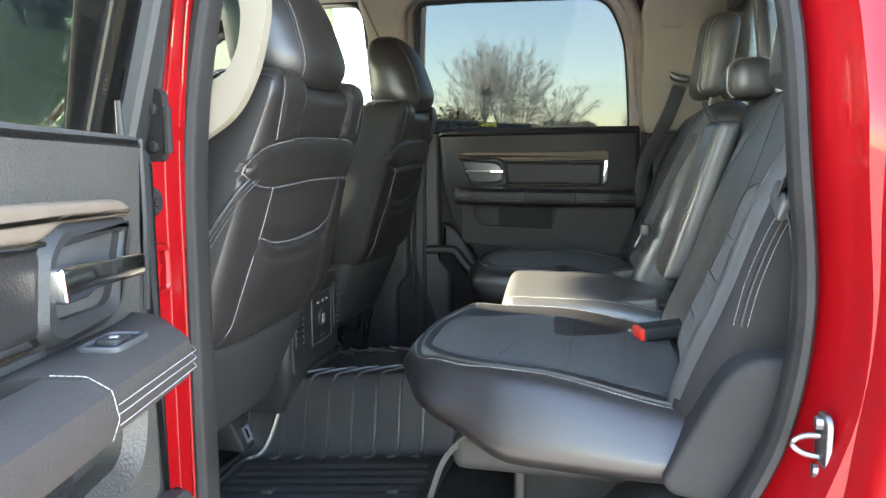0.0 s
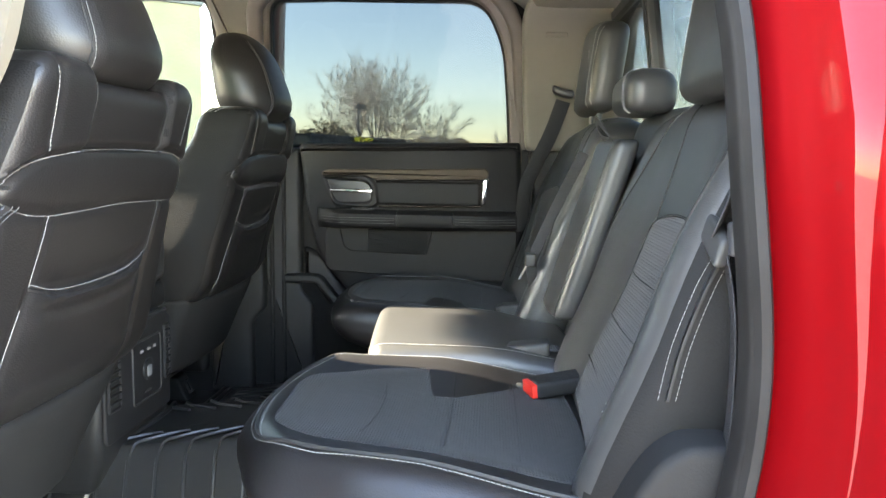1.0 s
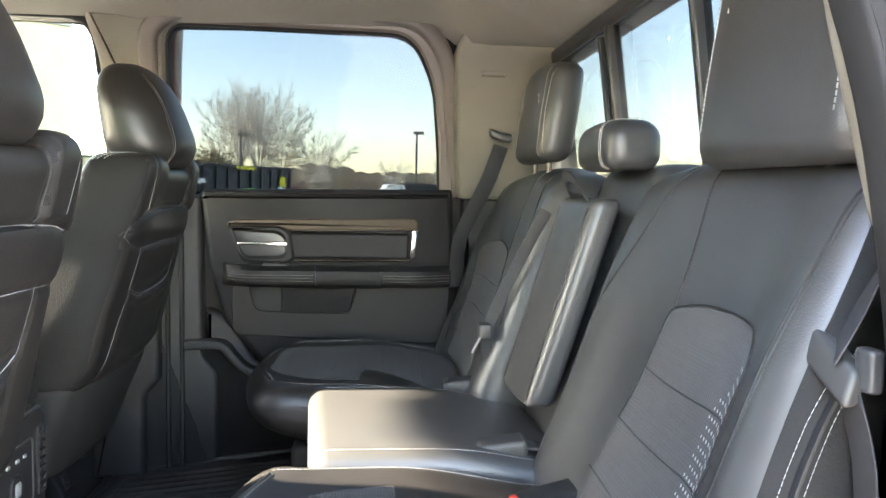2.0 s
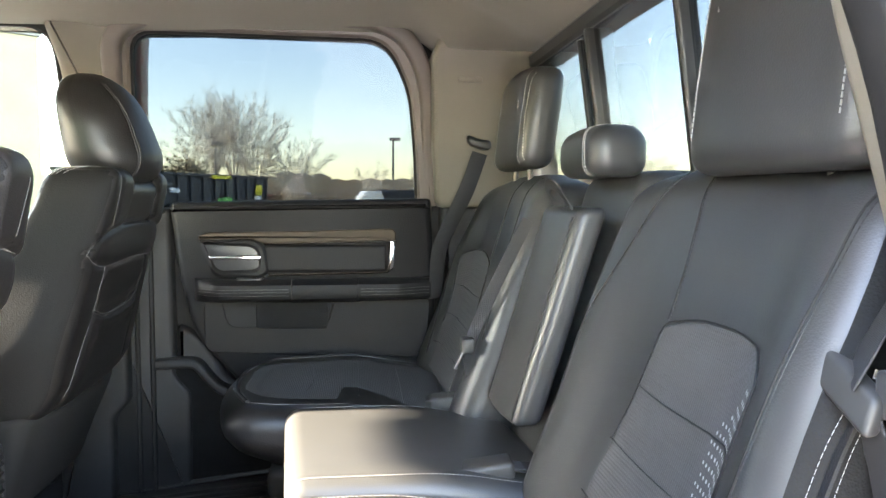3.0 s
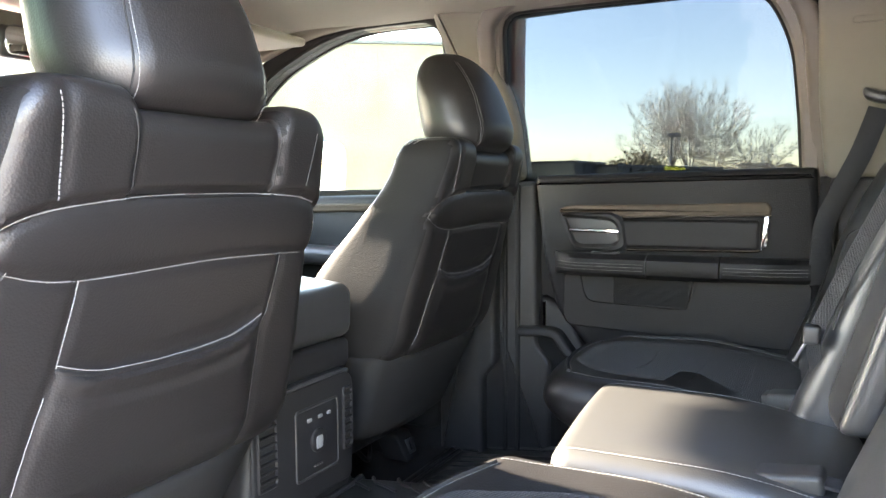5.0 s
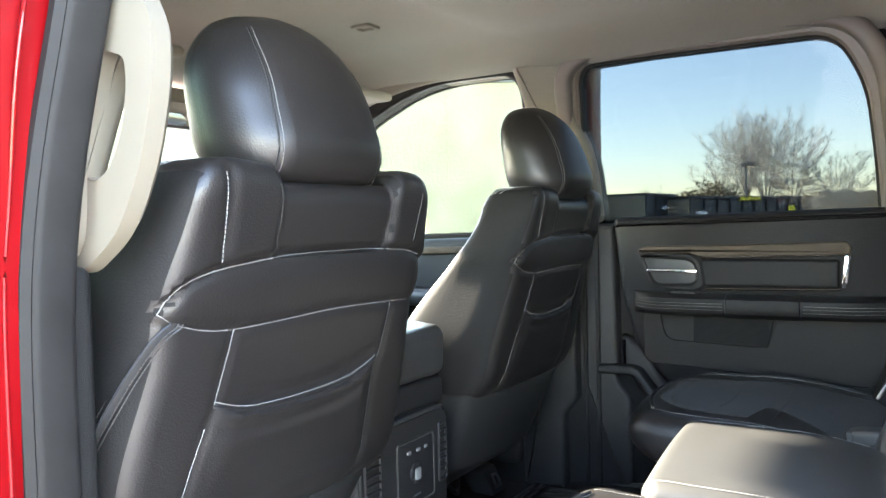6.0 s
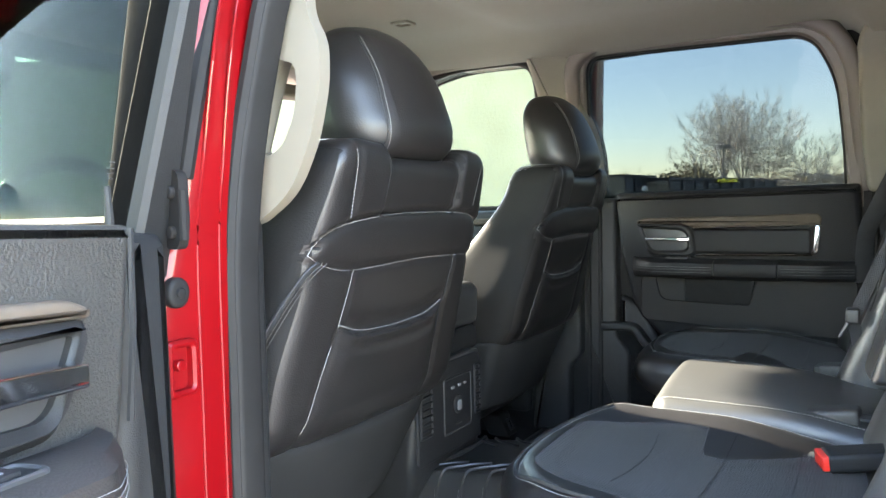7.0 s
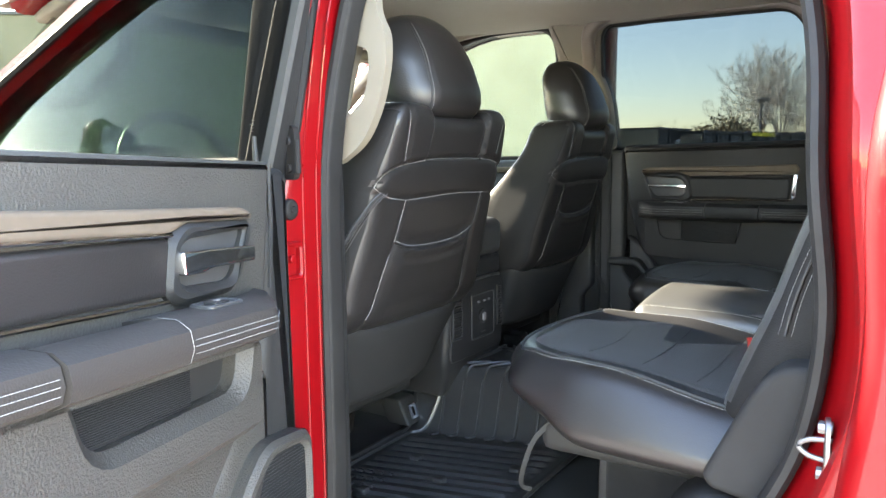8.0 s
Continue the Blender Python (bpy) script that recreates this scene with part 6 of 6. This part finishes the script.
hc = part("headrest", bm, LEATHER_LIT, mid, "low padded middle headrest")
seam_parts(hc, "stitching", THREAD, [[(0.758 + 0.0472 * math.copysign(abs(math.cos(a)) ** 0.55, math.cos(a)), y, 1.5495 + 0.0415 * math.copysign(abs(math.sin(a)) ** 0.55, math.sin(a))) for a in np.linspace(1.0, 4.2, 36)] for y in (-0.064, -0.054)], 0.0006, "", (0.006, 0.0045))
bm = BM()
loop = [(0.665, -0.035, 1.462), (0.650, -0.045, 1.480), (0.640, -0.03, 1.497), (0.640, 0.01, 1.500), (0.648, 0.04, 1.488), (0.660, 0.035, 1.468), (0.668, 0.0, 1.462)]
strap(bm, smooth_line([(x + 0.034, y - 0.005, z) for x, y, z in loop], 5), 0.018, 0.003, (1, 0, 0.4))
part("pull_loop", bm, WEBBING, ar, "black webbing pull loop")


# ---------------------------------------------------------------- seat belts and buckles
def belt(label, at):
    return thing("seat_belt", label, "seat belt", at, group="seat belts")


b = belt("black seat belt hanging over the rear seat beside the open door", (0.7, -0.74, 1.4))
bm = BM()
strap(bm, smooth_line([(0.752, -0.742, 1.60), (0.736, -0.742, 1.50), (0.722, -0.738, 1.44), (0.713, -0.732, 1.41), (0.706, -0.722, 1.382), (0.700, -0.712, 1.358)], 4), 0.040, 0.0018, (1, -0.6, 0.1))
part("webbing", bm, WEBBING, b)
bm = BM()
strap(bm, smooth_line([(0.704, -0.718, 1.345), (0.712, -0.738, 1.28), (0.712, -0.745, 1.18), (0.705, -0.745, 1.10)], 4), 0.040, 0.0018, (1, -0.2, 0.1))
part("webbing", bm, WEBBING, b)
bm = BM()
rbox(bm, (0.700, -0.714, 1.350), (0.008, 0.028, 0.014), 0.006, (1, 1, 1), lambda x, y, z: (x + 0.3 * z, y + 0.3 * x, z + 0.45 * y))
t_ = part("tongue", bm, GREYPL, b, "dark plastic latch plate")
bm = BM()
rbox(bm, (0.708, -0.742, 1.353), (0.006, 0.010, 0.016), 0.004)
part("tongue_blade", bm, SATIN, t_)

b = belt("black seat belt running from the far corner guide to the floor", (0.67, 0.65, 1.6))
bm = BM()
strap(bm, smooth_line([(0.668, 0.640, 1.585), (0.64, 0.655, 1.50), (0.605, 0.675, 1.42), (0.575, 0.70, 1.34), (0.57, 0.72, 1.22)], 5), 0.046, 0.0018, (0.6, -1, 0.3))
part("webbing", bm, WEBBING, b)
bm = BM()
rbox(bm, (0.668, 0.652, 1.607), (0.030, 0.014, 0.012), 0.010, (2, 1, 1), lambda x, y, z: (x, y, z - 0.25 * x + 6 * x * x))
part("guide", bm, SATIN, b, "black plastic belt guide")

b = belt("black centre seat belt with hanging latch tongues", (0.57, 0.15, 1.2))
bm = BM()
strap(bm, smooth_line([(0.665, 0.105, 1.44), (0.63, 0.13, 1.36), (0.592, 0.15, 1.27), (0.570, 0.158, 1.205), (0.575, 0.16, 1.15), (0.585, 0.165, 1.06)], 5), 0.022, 0.002, (0.4, 1, 0.2))
part("webbing", bm, WEBBING, b)
bm = BM()
rbox(bm, (0.566, 0.155, 1.212), (0.012, 0.018, 0.014), 0.005)
t_ = part("tongue", bm, GREYPL, b, "grey latch tongue")
bm = BM()
rbox(bm, (0.553, 0.158, 1.188), (0.003, 0.006, 0.02), 0.002, (1, 1, 1), lambda x, y, z: (x + 0.5 * z, y, z))
part("tongue_blade", bm, STEEL, t_)


def buckle(at, yaw, pitch, body, button, label, L=0.045):
    bk = thing("belt_buckle", label, "buckle", at, group="buckles")
    m = Matrix.Translation(at) @ Matrix.Rotation(radians(yaw), 4, "Z") @ Matrix.Rotation(radians(pitch), 4, "Y")
    bm = BM()
    rbox(bm, (L, 0, 0), (L, 0.024, 0.013), 0.007, (2, 2, 1))
    bmesh.ops.transform(bm, matrix=m, verts=bm.verts)
    part("body", bm, body, bk)
    bm = BM()
    rbox(bm, (0.002, 0, 0), (0.009, 0.0215, 0.0105), 0.003)
    bmesh.ops.transform(bm, matrix=m, verts=bm.verts)
    part("release_button", bm, button, bk, "release button")
    bm = BM()
    strap(bm, [m @ Vector((2 * L - 0.01, 0, 0)), m @ Vector((2 * L + 0.03, 0, -0.008)), m @ Vector((2 * L + 0.07, 0, -0.03))], 0.035, 0.004, (0, 0, 1))
    part("stalk", bm, WEBBING, bk)


buckle((0.548, -0.318, 1.072), 18, -6, PLASTIC, REDPL, "black belt buckle with red button lying on the cushion")
buckle((0.500, -0.135, 1.082), -4, -8, GREYPL, REDPL, "grey belt buckle with red-edged button on the middle cushion")
buckle((0.505, 0.235, 1.085), -8, -6, GREYPL, GREYPL, "grey belt buckle lying by the far seat")


# ---------------------------------------------------------------- centre console
con = thing("centre_console", "black centre console with rear vents and leather lid", "console", (-0.4, -0.08, 0.84))
bm = BM()
rbox(bm, (-0.42, -0.085, 0.960), (0.228, 0.142, 0.155), 0.02, (2, 2, 6), lambda x, y, z: (x - 0.03 * sstep(-0.06, -0.15, z), y * (1 - 0.12 * (z - 0.025) / 0.13 - 0.30 * sstep(-0.05, -0.13, z)), z))
part("body", bm, CONSOLE, con)
bm = BM()
rbox(bm, (-0.42, -0.075, 1.135), (0.222, 0.137, 0.026), 0.012)
part("upper_body", bm, CONSOLE, con)
bm = BM()
rbox(bm, (-0.43, -0.055, 1.208), (0.228, 0.140, 0.050), 0.024, (4, 4, 2), lambda x, y, z: (x + (0.03 * z if x > 0 else 0), y, z + 0.015 * (1 - (x / 0.22) ** 2) * (z > 0)))
part("lid", bm, LEATHER_LIT, con, "padded leather armrest lid")
bm = BM()
tube(bm, smooth_line([(-0.196, -0.218, 1.098), (-0.190, -0.200, 1.104), (-0.188, -0.08, 1.108), (-0.190, 0.025, 1.107), (-0.196, 0.042, 1.100)], 5), 0.004, 8)
part("panel_lip", bm, SATIN, con, "rounded upper lip of the rear panel")
cm = xmap(-0.192, 1)
bm = BM()
slab(bm, rpoly([(-0.222, 0.905), (0.045, 0.905), (0.05, 1.09), (0.03, 1.105), (-0.20, 1.105), (-0.226, 1.09)], 0.015), 0, 0.006, cm, 0.004)
part("rear_panel", bm, CONSOLE, con)
for y0, y1 in ((-0.216, -0.168), (0.014, 0.044)):
    bm = BM()
    frame_ring(bm, rrect(y0, 0.962, y1, 1.078, 0.006), rrect(y0 + 0.005, 0.968, y1 - 0.005, 1.072, 0.004), 0.004, 0.010, cm, 0.002)
    v = part("vent", bm, CONSOLE, con, "air vent with slats")
    bm = BM()
    slab(bm, rrect(y0 + 0.005, 0.968, y1 - 0.005, 1.072, 0.004), 0.004, 0.0062, cm, 0.0004)
    part("vent_back", bm, DARK, v)
    for k in range(7):
        z = 0.978 + 0.084 * k / 6
        bm = BM()
        slab(bm, [(y0 + 0.004, z - 0.002), (y1 - 0.004, z - 0.002), (y1 - 0.004, z + 0.0025), (y0 + 0.004, z + 0.0025)], 0.005, 0.0105, cm, 0.001)
        part("slat", bm, CONSOLE, v)
bm = BM()
frame_ring(bm, rrect(-0.122, 0.945, 0.0, 1.068, 0.008), rrect(-0.118, 0.949, -0.004, 1.064, 0.006), 0.004, 0.009, cm, 0.001)
op = part("outlet_panel", bm, GREYPL, con, "power outlet panel with thin bright edge")
bm = BM()
slab(bm, rrect(-0.118, 0.949, -0.004, 1.064, 0.006), 0.004, 0.0075, cm, 0.001)
part("outlet_plate", bm, CONSOLE, op)
for y, z, w, h in ((-0.085, 1.045, 0.012, 0.006), (-0.055, 1.045, 0.012, 0.006), (-0.03, 1.045, 0.010, 0.006), (-0.062, 0.962, 0.025, 0.004)):
    bm = BM()
    slab(bm, rrect(y - w / 2, z - h / 2, y + w / 2, z + h / 2, 0.002, 2), 0.007, 0.0095, cm, 0.0008)
    part("label_mark", bm, WHITEMARK if h > 0.005 else GREYPL, op)
bm = BM()
slab(bm, [(-0.062 + 0.021 * math.cos(k * 0.393), 1.005 + 0.021 * math.sin(k * 0.393)) for k in range(16)], 0.007, 0.012, cm, 0.002)
so = part("socket_cover", bm, CONSOLE, op)
bm = BM()
slab(bm, rrect(-0.072, 0.992, -0.054, 1.014, 0.004, 2), 0.011, 0.0135, cm, 0.0008)
part("socket_mark", bm, WHITEMARK, so)

# ---------------------------------------------------------------- floor mat
mat = thing("floor_mat", "black ribbed rubber all-weather floor mat with moulded grooves", "floor mat", (0, 0, 0.70))
bm = BM()


def mat_z(x, y):
    return floor_z(y, x) + 0.012


MX = [-0.32 + 0.50 * k / 90 for k in range(91)]
MY = [-0.775 + 1.55 * k / 260 for k in range(261)]


def mat_top(x, y):
    z = mat_z(x, y)
    if 0.27 < abs(y) < 0.72 and -0.28 < x < 0.15:
        ph = ((abs(y) - 0.27) / 0.036) % 1.0
        z += 0.006 * (sstep(0.0, 0.2, ph) - sstep(0.55, 0.75, ph)) * sstep(-0.28, -0.265, x) * sstep(0.15, 0.135, x)
    return z


tv = [[bm.verts.new((x, y, mat_top(x, y))) for y in MY] for x in MX]
for i in range(90):
    for j in range(260):
        bm.faces.new([tv[i][j], tv[i + 1][j], tv[i + 1][j + 1], tv[i][j + 1]])
part("ribbed_sheet", bm, RUBBER, mat)
bm = BM()
rim = [(-0.32, y) for y in np.linspace(-0.775, 0.775, 60)]
tube(bm, [(x, y, mat_z(x, y) + 0.006) for x, y in rim], 0.007, 6)
tube(bm, [(0.18, y, mat_z(0.18, y) + 0.006) for x, y in rim], 0.007, 6)
for y in (-0.775, 0.775):
    tube(bm, [(x, y, mat_z(x, y) + 0.006) for x in np.linspace(-0.32, 0.18, 12)], 0.007, 6)
part("rim", bm, RUBBER, mat)


def mat_tube(pts, r, name, k=5):
    b_ = BM()
    tube(b_, [(p.x, p.y, mat_z(p.x, p.y) + 0.004) for p in smooth_line([(x, y, 0) for x, y in pts], k)], r, 6)
    part(name, b_, RUBBER, mat)


# raised edge climbing the tunnel and looped grooves over it
mat_tube([(-0.30, -0.76), (-0.30, -0.40), (-0.300, -0.27), (-0.285, -0.240), (-0.262, -0.215), (-0.240, -0.18), (-0.215, -0.14), (-0.198, -0.08), (-0.19, 0.0), (-0.20, 0.10), (-0.25, 0.18), (-0.30, 0.25), (-0.30, 0.5), (-0.30, 0.76)], 0.006, "raised_edge", 8)
for k in range(7):
    x = -0.225 + 0.055 * k
    mat_tube([(x - 0.016, -0.246), (x - 0.004, -0.248), (x + 0.002, -0.236), (x, -0.215), (x - 0.004, -0.19), (x - 0.006, -0.165), (x + 0.004, -0.145), (x + 0.026, -0.125), (x + 0.060, -0.105), (x + 0.085, -0.098)], 0.0036, "looped_groove", 6)
    mat_tube([(x + 0.085, 0.03), (x + 0.060, 0.045), (x + 0.026, 0.062), (x + 0.004, 0.085), (x - 0.006, 0.105), (x - 0.004, 0.13), (x, 0.155), (x + 0.002, 0.176), (x - 0.016, 0.186)], 0.0034, "looped_groove", 5)
bm = BM()
slab(bm, [(-0.06 + 0.045 * math.cos(k * 0.314), -0.075 + 0.03 * math.sin(k * 0.314)) for k in range(20)], 0, 0.018, zmap(0.878), 0.006)
part("emblem", bm, RUBBER, mat, "raised round moulded emblem")
bm = BM()
for i in range(5):
    for j in range(6):
        x, y = -0.20 + 0.028 * i, -0.72 + 0.035 * j
        rbox(bm, (x - 0.08, y + 0.03, mat_z(x - 0.08, y + 0.03) + 0.002), (0.009, 0.004, 0.004), 0.002, (1, 1, 1))
tagged(part("tread_nub", bm, RUBBER, mat), kind="stuff")
for k, (x, y) in enumerate(((-0.16, -0.62), (-0.16, -0.42), (0.10, -0.62), (0.10, -0.42), (-0.03, -0.52), (-0.16, 0.45), (0.1, 0.5))):
    bm = BM()
    rbox(bm, (x, y, mat_z(x, y) + 0.006), (0.012, 0.012, 0.008), 0.004, (1, 1, 1))
    part("stud", bm, RUBBER, mat)

# side trims below the rear seat
for s in (-1, 1):
    side = thing("seat_side_trim", "black plastic trim beside the rear seat base", "trim", (0.62, s * 0.76, 0.95), kind="structure")
    bm = BM()
    slab(bm, rpoly([(0.566, 0.985, 0.012), (0.578, 0.968, 0.01), (0.72, 0.945, 0.01), (0.72, 1.157, 0.01), (0.670, 1.156, 0.02), (0.645, 1.138, 0.02), (0.626, 1.110, 0.03)], 0.02), 0.60, 0.765, ymap(0, s), 0.010)
    part("upper_cover", bm, SKIRT, side)
    bm = BM()
    slab(bm, rpoly([(0.40, 0.70), (0.72, 0.70), (0.72, 0.965), (0.56, 0.955), (0.50, 0.90), (0.44, 0.78)], 0.03), 0.60, 0.766, ymap(0, s), 0.02)
    part("lower_cover", bm, PLASTIC, side)
    bm = BM()
    slab(bm, rpoly([(-0.05, 0.69), (0.46, 0.69), (0.46, 0.715), (-0.05, 0.715)], 0.008), 0.74, 0.835, ymap(0, s), 0.01)
    part("sill_plate", bm, PLASTIC, side)
under = thing("under_seat_box", "black plastic storage box below the rear seat", "storage box", (0.45, 0, 0.70))
bm = BM()
rbox(bm, (0.555, 0, 0.815), (0.185, 0.62, 0.115), 0.02)
part("body", bm, CARPET, under)
bm = BM()
rbox(bm, (0.365, -0.50, 0.86), (0.012, 0.10, 0.05), 0.008)
part("front_flap", bm, PLASTIC, under)
hook = thing("seat_release_strap", "black webbing strap hanging below the cushion", "strap", (0.25, -0.66, 0.9))
bm = BM()
strap(bm, smooth_line([(0.30, -0.63, 0.985), (0.255, -0.64, 0.94), (0.235, -0.645, 0.89), (0.225, -0.64, 0.845), (0.24, -0.63, 0.835)], 5), 0.009, 0.003, (0, 1, 0))
part("webbing", bm, DARK, hook)

# grab handle on the near B pillar
gh = thing("grab_handle", "beige moulded grab handle on the B-pillar", "grab handle", (-0.03, -0.79, 1.43))
bm = BM()
go = rpoly([(-0.105, 1.420, 0.01), (-0.072, 1.418, 0.02), (-0.012, 1.455, 0.04), (0.022, 1.515, 0.06), (0.038, 1.590, 0.06), (0.036, 1.640, 0.03), (0.016, 1.672, 0.03), (0.004, 1.82, 0.01), (-0.090, 1.82, 0.01), (-0.105, 1.60, 0.03)], 0.03)
gi = rpoly([(-0.058, 1.510, 0.012), (-0.046, 1.503, 0.012), (-0.022, 1.514, 0.02), (-0.003, 1.550, 0.03), (0.001, 1.592, 0.02), (-0.003, 1.614, 0.012), (-0.020, 1.620, 0.01), (-0.038, 1.626, 0.012), (-0.048, 1.60, 0.02), (-0.056, 1.545, 0.02)], 0.02)
frame_ring(bm, go, gi, -0.010, 0.020, lambda u, v, d: (u, -0.766 + d + 0.05 * max(0.0, v - 1.5), v), 0.011)
part("grip", bm, BEIGE, gh)
for u, v in ((-0.062, 1.462), (-0.04, 1.70)):
    bm = BM()
    slab(bm, [(u + 0.012 * math.cos(k * 0.4), v + 0.012 * math.sin(k * 0.4)) for k in range(16)], 0.0, 0.0205, lambda u, v, d: (u, -0.766 + d + 0.05 * max(0.0, v - 1.5), v), 0.002)
    part("screw_cover", bm, BEIGE, gh)

# striker on the rear jamb
st = thing("door_striker", "zinc-plated door latch striker bolted to the red jamb", "striker", (0.745, -0.845, 1.085))
bm = BM()
slab(bm, rrect(-0.872, 1.045, -0.836, 1.125, 0.016), 0, 0.006, lambda u, v, d: (0.733 - d + 0.12 * (u + 0.85) * -1, u, v), 0.002)
part("plate", bm, STEEL, st)
bm = BM()
tube(bm, smooth_line([(0.736, -0.852, 1.098), (0.712, -0.850, 1.095), (0.700, -0.849, 1.085), (0.712, -0.850, 1.075), (0.736, -0.852, 1.072)], 5), 0.0034, 8)
part("hoop", bm, STEEL, st)
for z in (1.057, 1.113):
    bm = BM()
    tube(bm, [(0.736, -0.854, z), (0.721, -0.854, z)], 0.008, 8)
    part("bolt", bm, STEEL, st)

# ---------------------------------------------------------------- dashboard, wheel, mirror
dash = thing("dashboard", "black dashboard with a domed instrument hood", "dashboard", (-1.2, 0, 1.0))
bm = BM()
rbox(bm, (-1.30, 0, 1.20), (0.30, 0.74, 0.21), 0.07, (4, 6, 3), lambda x, y, z: (x - 0.12 * z, y, z + 0.02 * (1 - (y / 0.74) ** 2)))
part("body", bm, PLASTIC, dash)
bm = BM()
rbox(bm, (-1.14, -0.46, 1.425), (0.14, 0.20, 0.05), 0.045, (3, 4, 1), lambda x, y, z: (x, y, z - 0.04 * (y / 0.2) ** 2))
part("instrument_hood", bm, PLASTIC, dash)
wheel = thing("steering_wheel", "black leather three-spoke steering wheel", "steering wheel", (-0.86, -0.47, 1.38))
wm_ = Matrix.Translation((-0.86, -0.47, 1.375)) @ Matrix.Rotation(radians(-22), 4, "Y")
bm = BM()
tube(bm, [wm_ @ Vector((0, 0.185 * math.cos(a), 0.185 * math.sin(a))) for a in np.linspace(0, 2 * math.pi, 41)[:-1]], 0.017, 10, True)
part("rim", bm, LEATHER_LIT, wheel)
bm = BM()
rbox(bm, (0, 0, 0), (0.035, 0.07, 0.06), 0.03)
bmesh.ops.transform(bm, matrix=wm_ @ Matrix.Translation((-0.02, 0, 0)), verts=bm.verts)
part("hub", bm, PLASTIC, wheel)
for a in (0.1, math.pi - 0.1, -math.pi / 2):
    bm = BM()
    strap(bm, [wm_ @ Vector((-0.01, 0.05 * math.cos(a), 0.05 * math.sin(a))), wm_ @ Vector((0, 0.18 * math.cos(a), 0.18 * math.sin(a)))], 0.035, 0.016, wm_.to_3x3() @ Vector((1, 0, 0)))
    part("spoke", bm, PLASTIC, wheel)
bm = BM()
tube(bm, [(-0.90, -0.47, 1.36), (-1.15, -0.47, 1.27)], 0.04, 10)
part("column", bm, PLASTIC, wheel)
rvm = thing("rear_view_mirror", "black interior rear-view mirror under the windscreen header", "mirror", (-0.98, 0.02, 1.78))
bm = BM()
rbox(bm, (-0.96, 0.02, 1.745), (0.018, 0.11, 0.034), 0.016)
part("housing", bm, SATIN, rvm)
bm = BM()
slab(bm, rrect(-0.08, 1.716, 0.12, 1.774, 0.015), 0, 0.004, xmap(-0.943), 0.002)
part("mirror_glass", bm, MIRROR, rvm)
bm = BM()
tube(bm, [(-0.97, 0.02, 1.76), (-1.08, 0.02, 1.80)], 0.014, 8)
part("stem", bm, SATIN, rvm)

PF = lambda u, v, d: (-0.0475 + d, u, v)
plug = thing("rubber_bumper", "round black rubber bumper on the red pillar", "bumper", (-0.046, -0.927, 1.350))
bm = BM()
slab(bm, [(-0.927 + 0.015 * math.cos(k * 0.314), 1.350 + 0.017 * math.sin(k * 0.314)) for k in range(20)], 0, 0.012, PF, 0.005)
part("pad", bm, SEAL, plug)
bm = BM()
slab(bm, [(-0.927 + 0.006 * math.cos(k * 0.524), 1.350 + 0.006 * math.sin(k * 0.524)) for k in range(12)], 0.010, 0.015, PF, 0.002)
part("boss", bm, HINGE, plug)
strp = thing("door_check", "red painted door check bracket bolted to the pillar", "bracket", (-0.046, -0.922, 1.265))
bm = BM()
frame_ring(bm, rrect(-0.945, 1.236, -0.905, 1.298, 0.006), rrect(-0.938, 1.243, -0.912, 1.290, 0.005), 0, 0.012, PF, 0.003)
part("bracket", bm, RED, strp)
bm = BM()
slab(bm, [(-0.926 + 0.007 * math.cos(k * 1.047), 1.270 + 0.007 * math.sin(k * 1.047)) for k in range(6)], 0, 0.009, PF, 0.002)
part("bolt", bm, RED, strp)

# pressed folds running down the near red pillar
for u0, u1, r in ((-0.892, -0.871, 0.0022), (-0.860, -0.846, 0.0020)):
    bm = BM()
    tube(bm, smooth_line([(-0.047, u0, 0.70), (-0.047, u0, 1.20), (-0.046, u0, 1.40), (-0.040, u0 + 0.4 * (u1 - u0), 1.50), (-0.026, u1, 1.64), (-0.012, u1 + 0.03, 1.80)], 6), r, 8)
    part("pillar_fold", bm, RED, cab, "pressed fold in the red pillar")
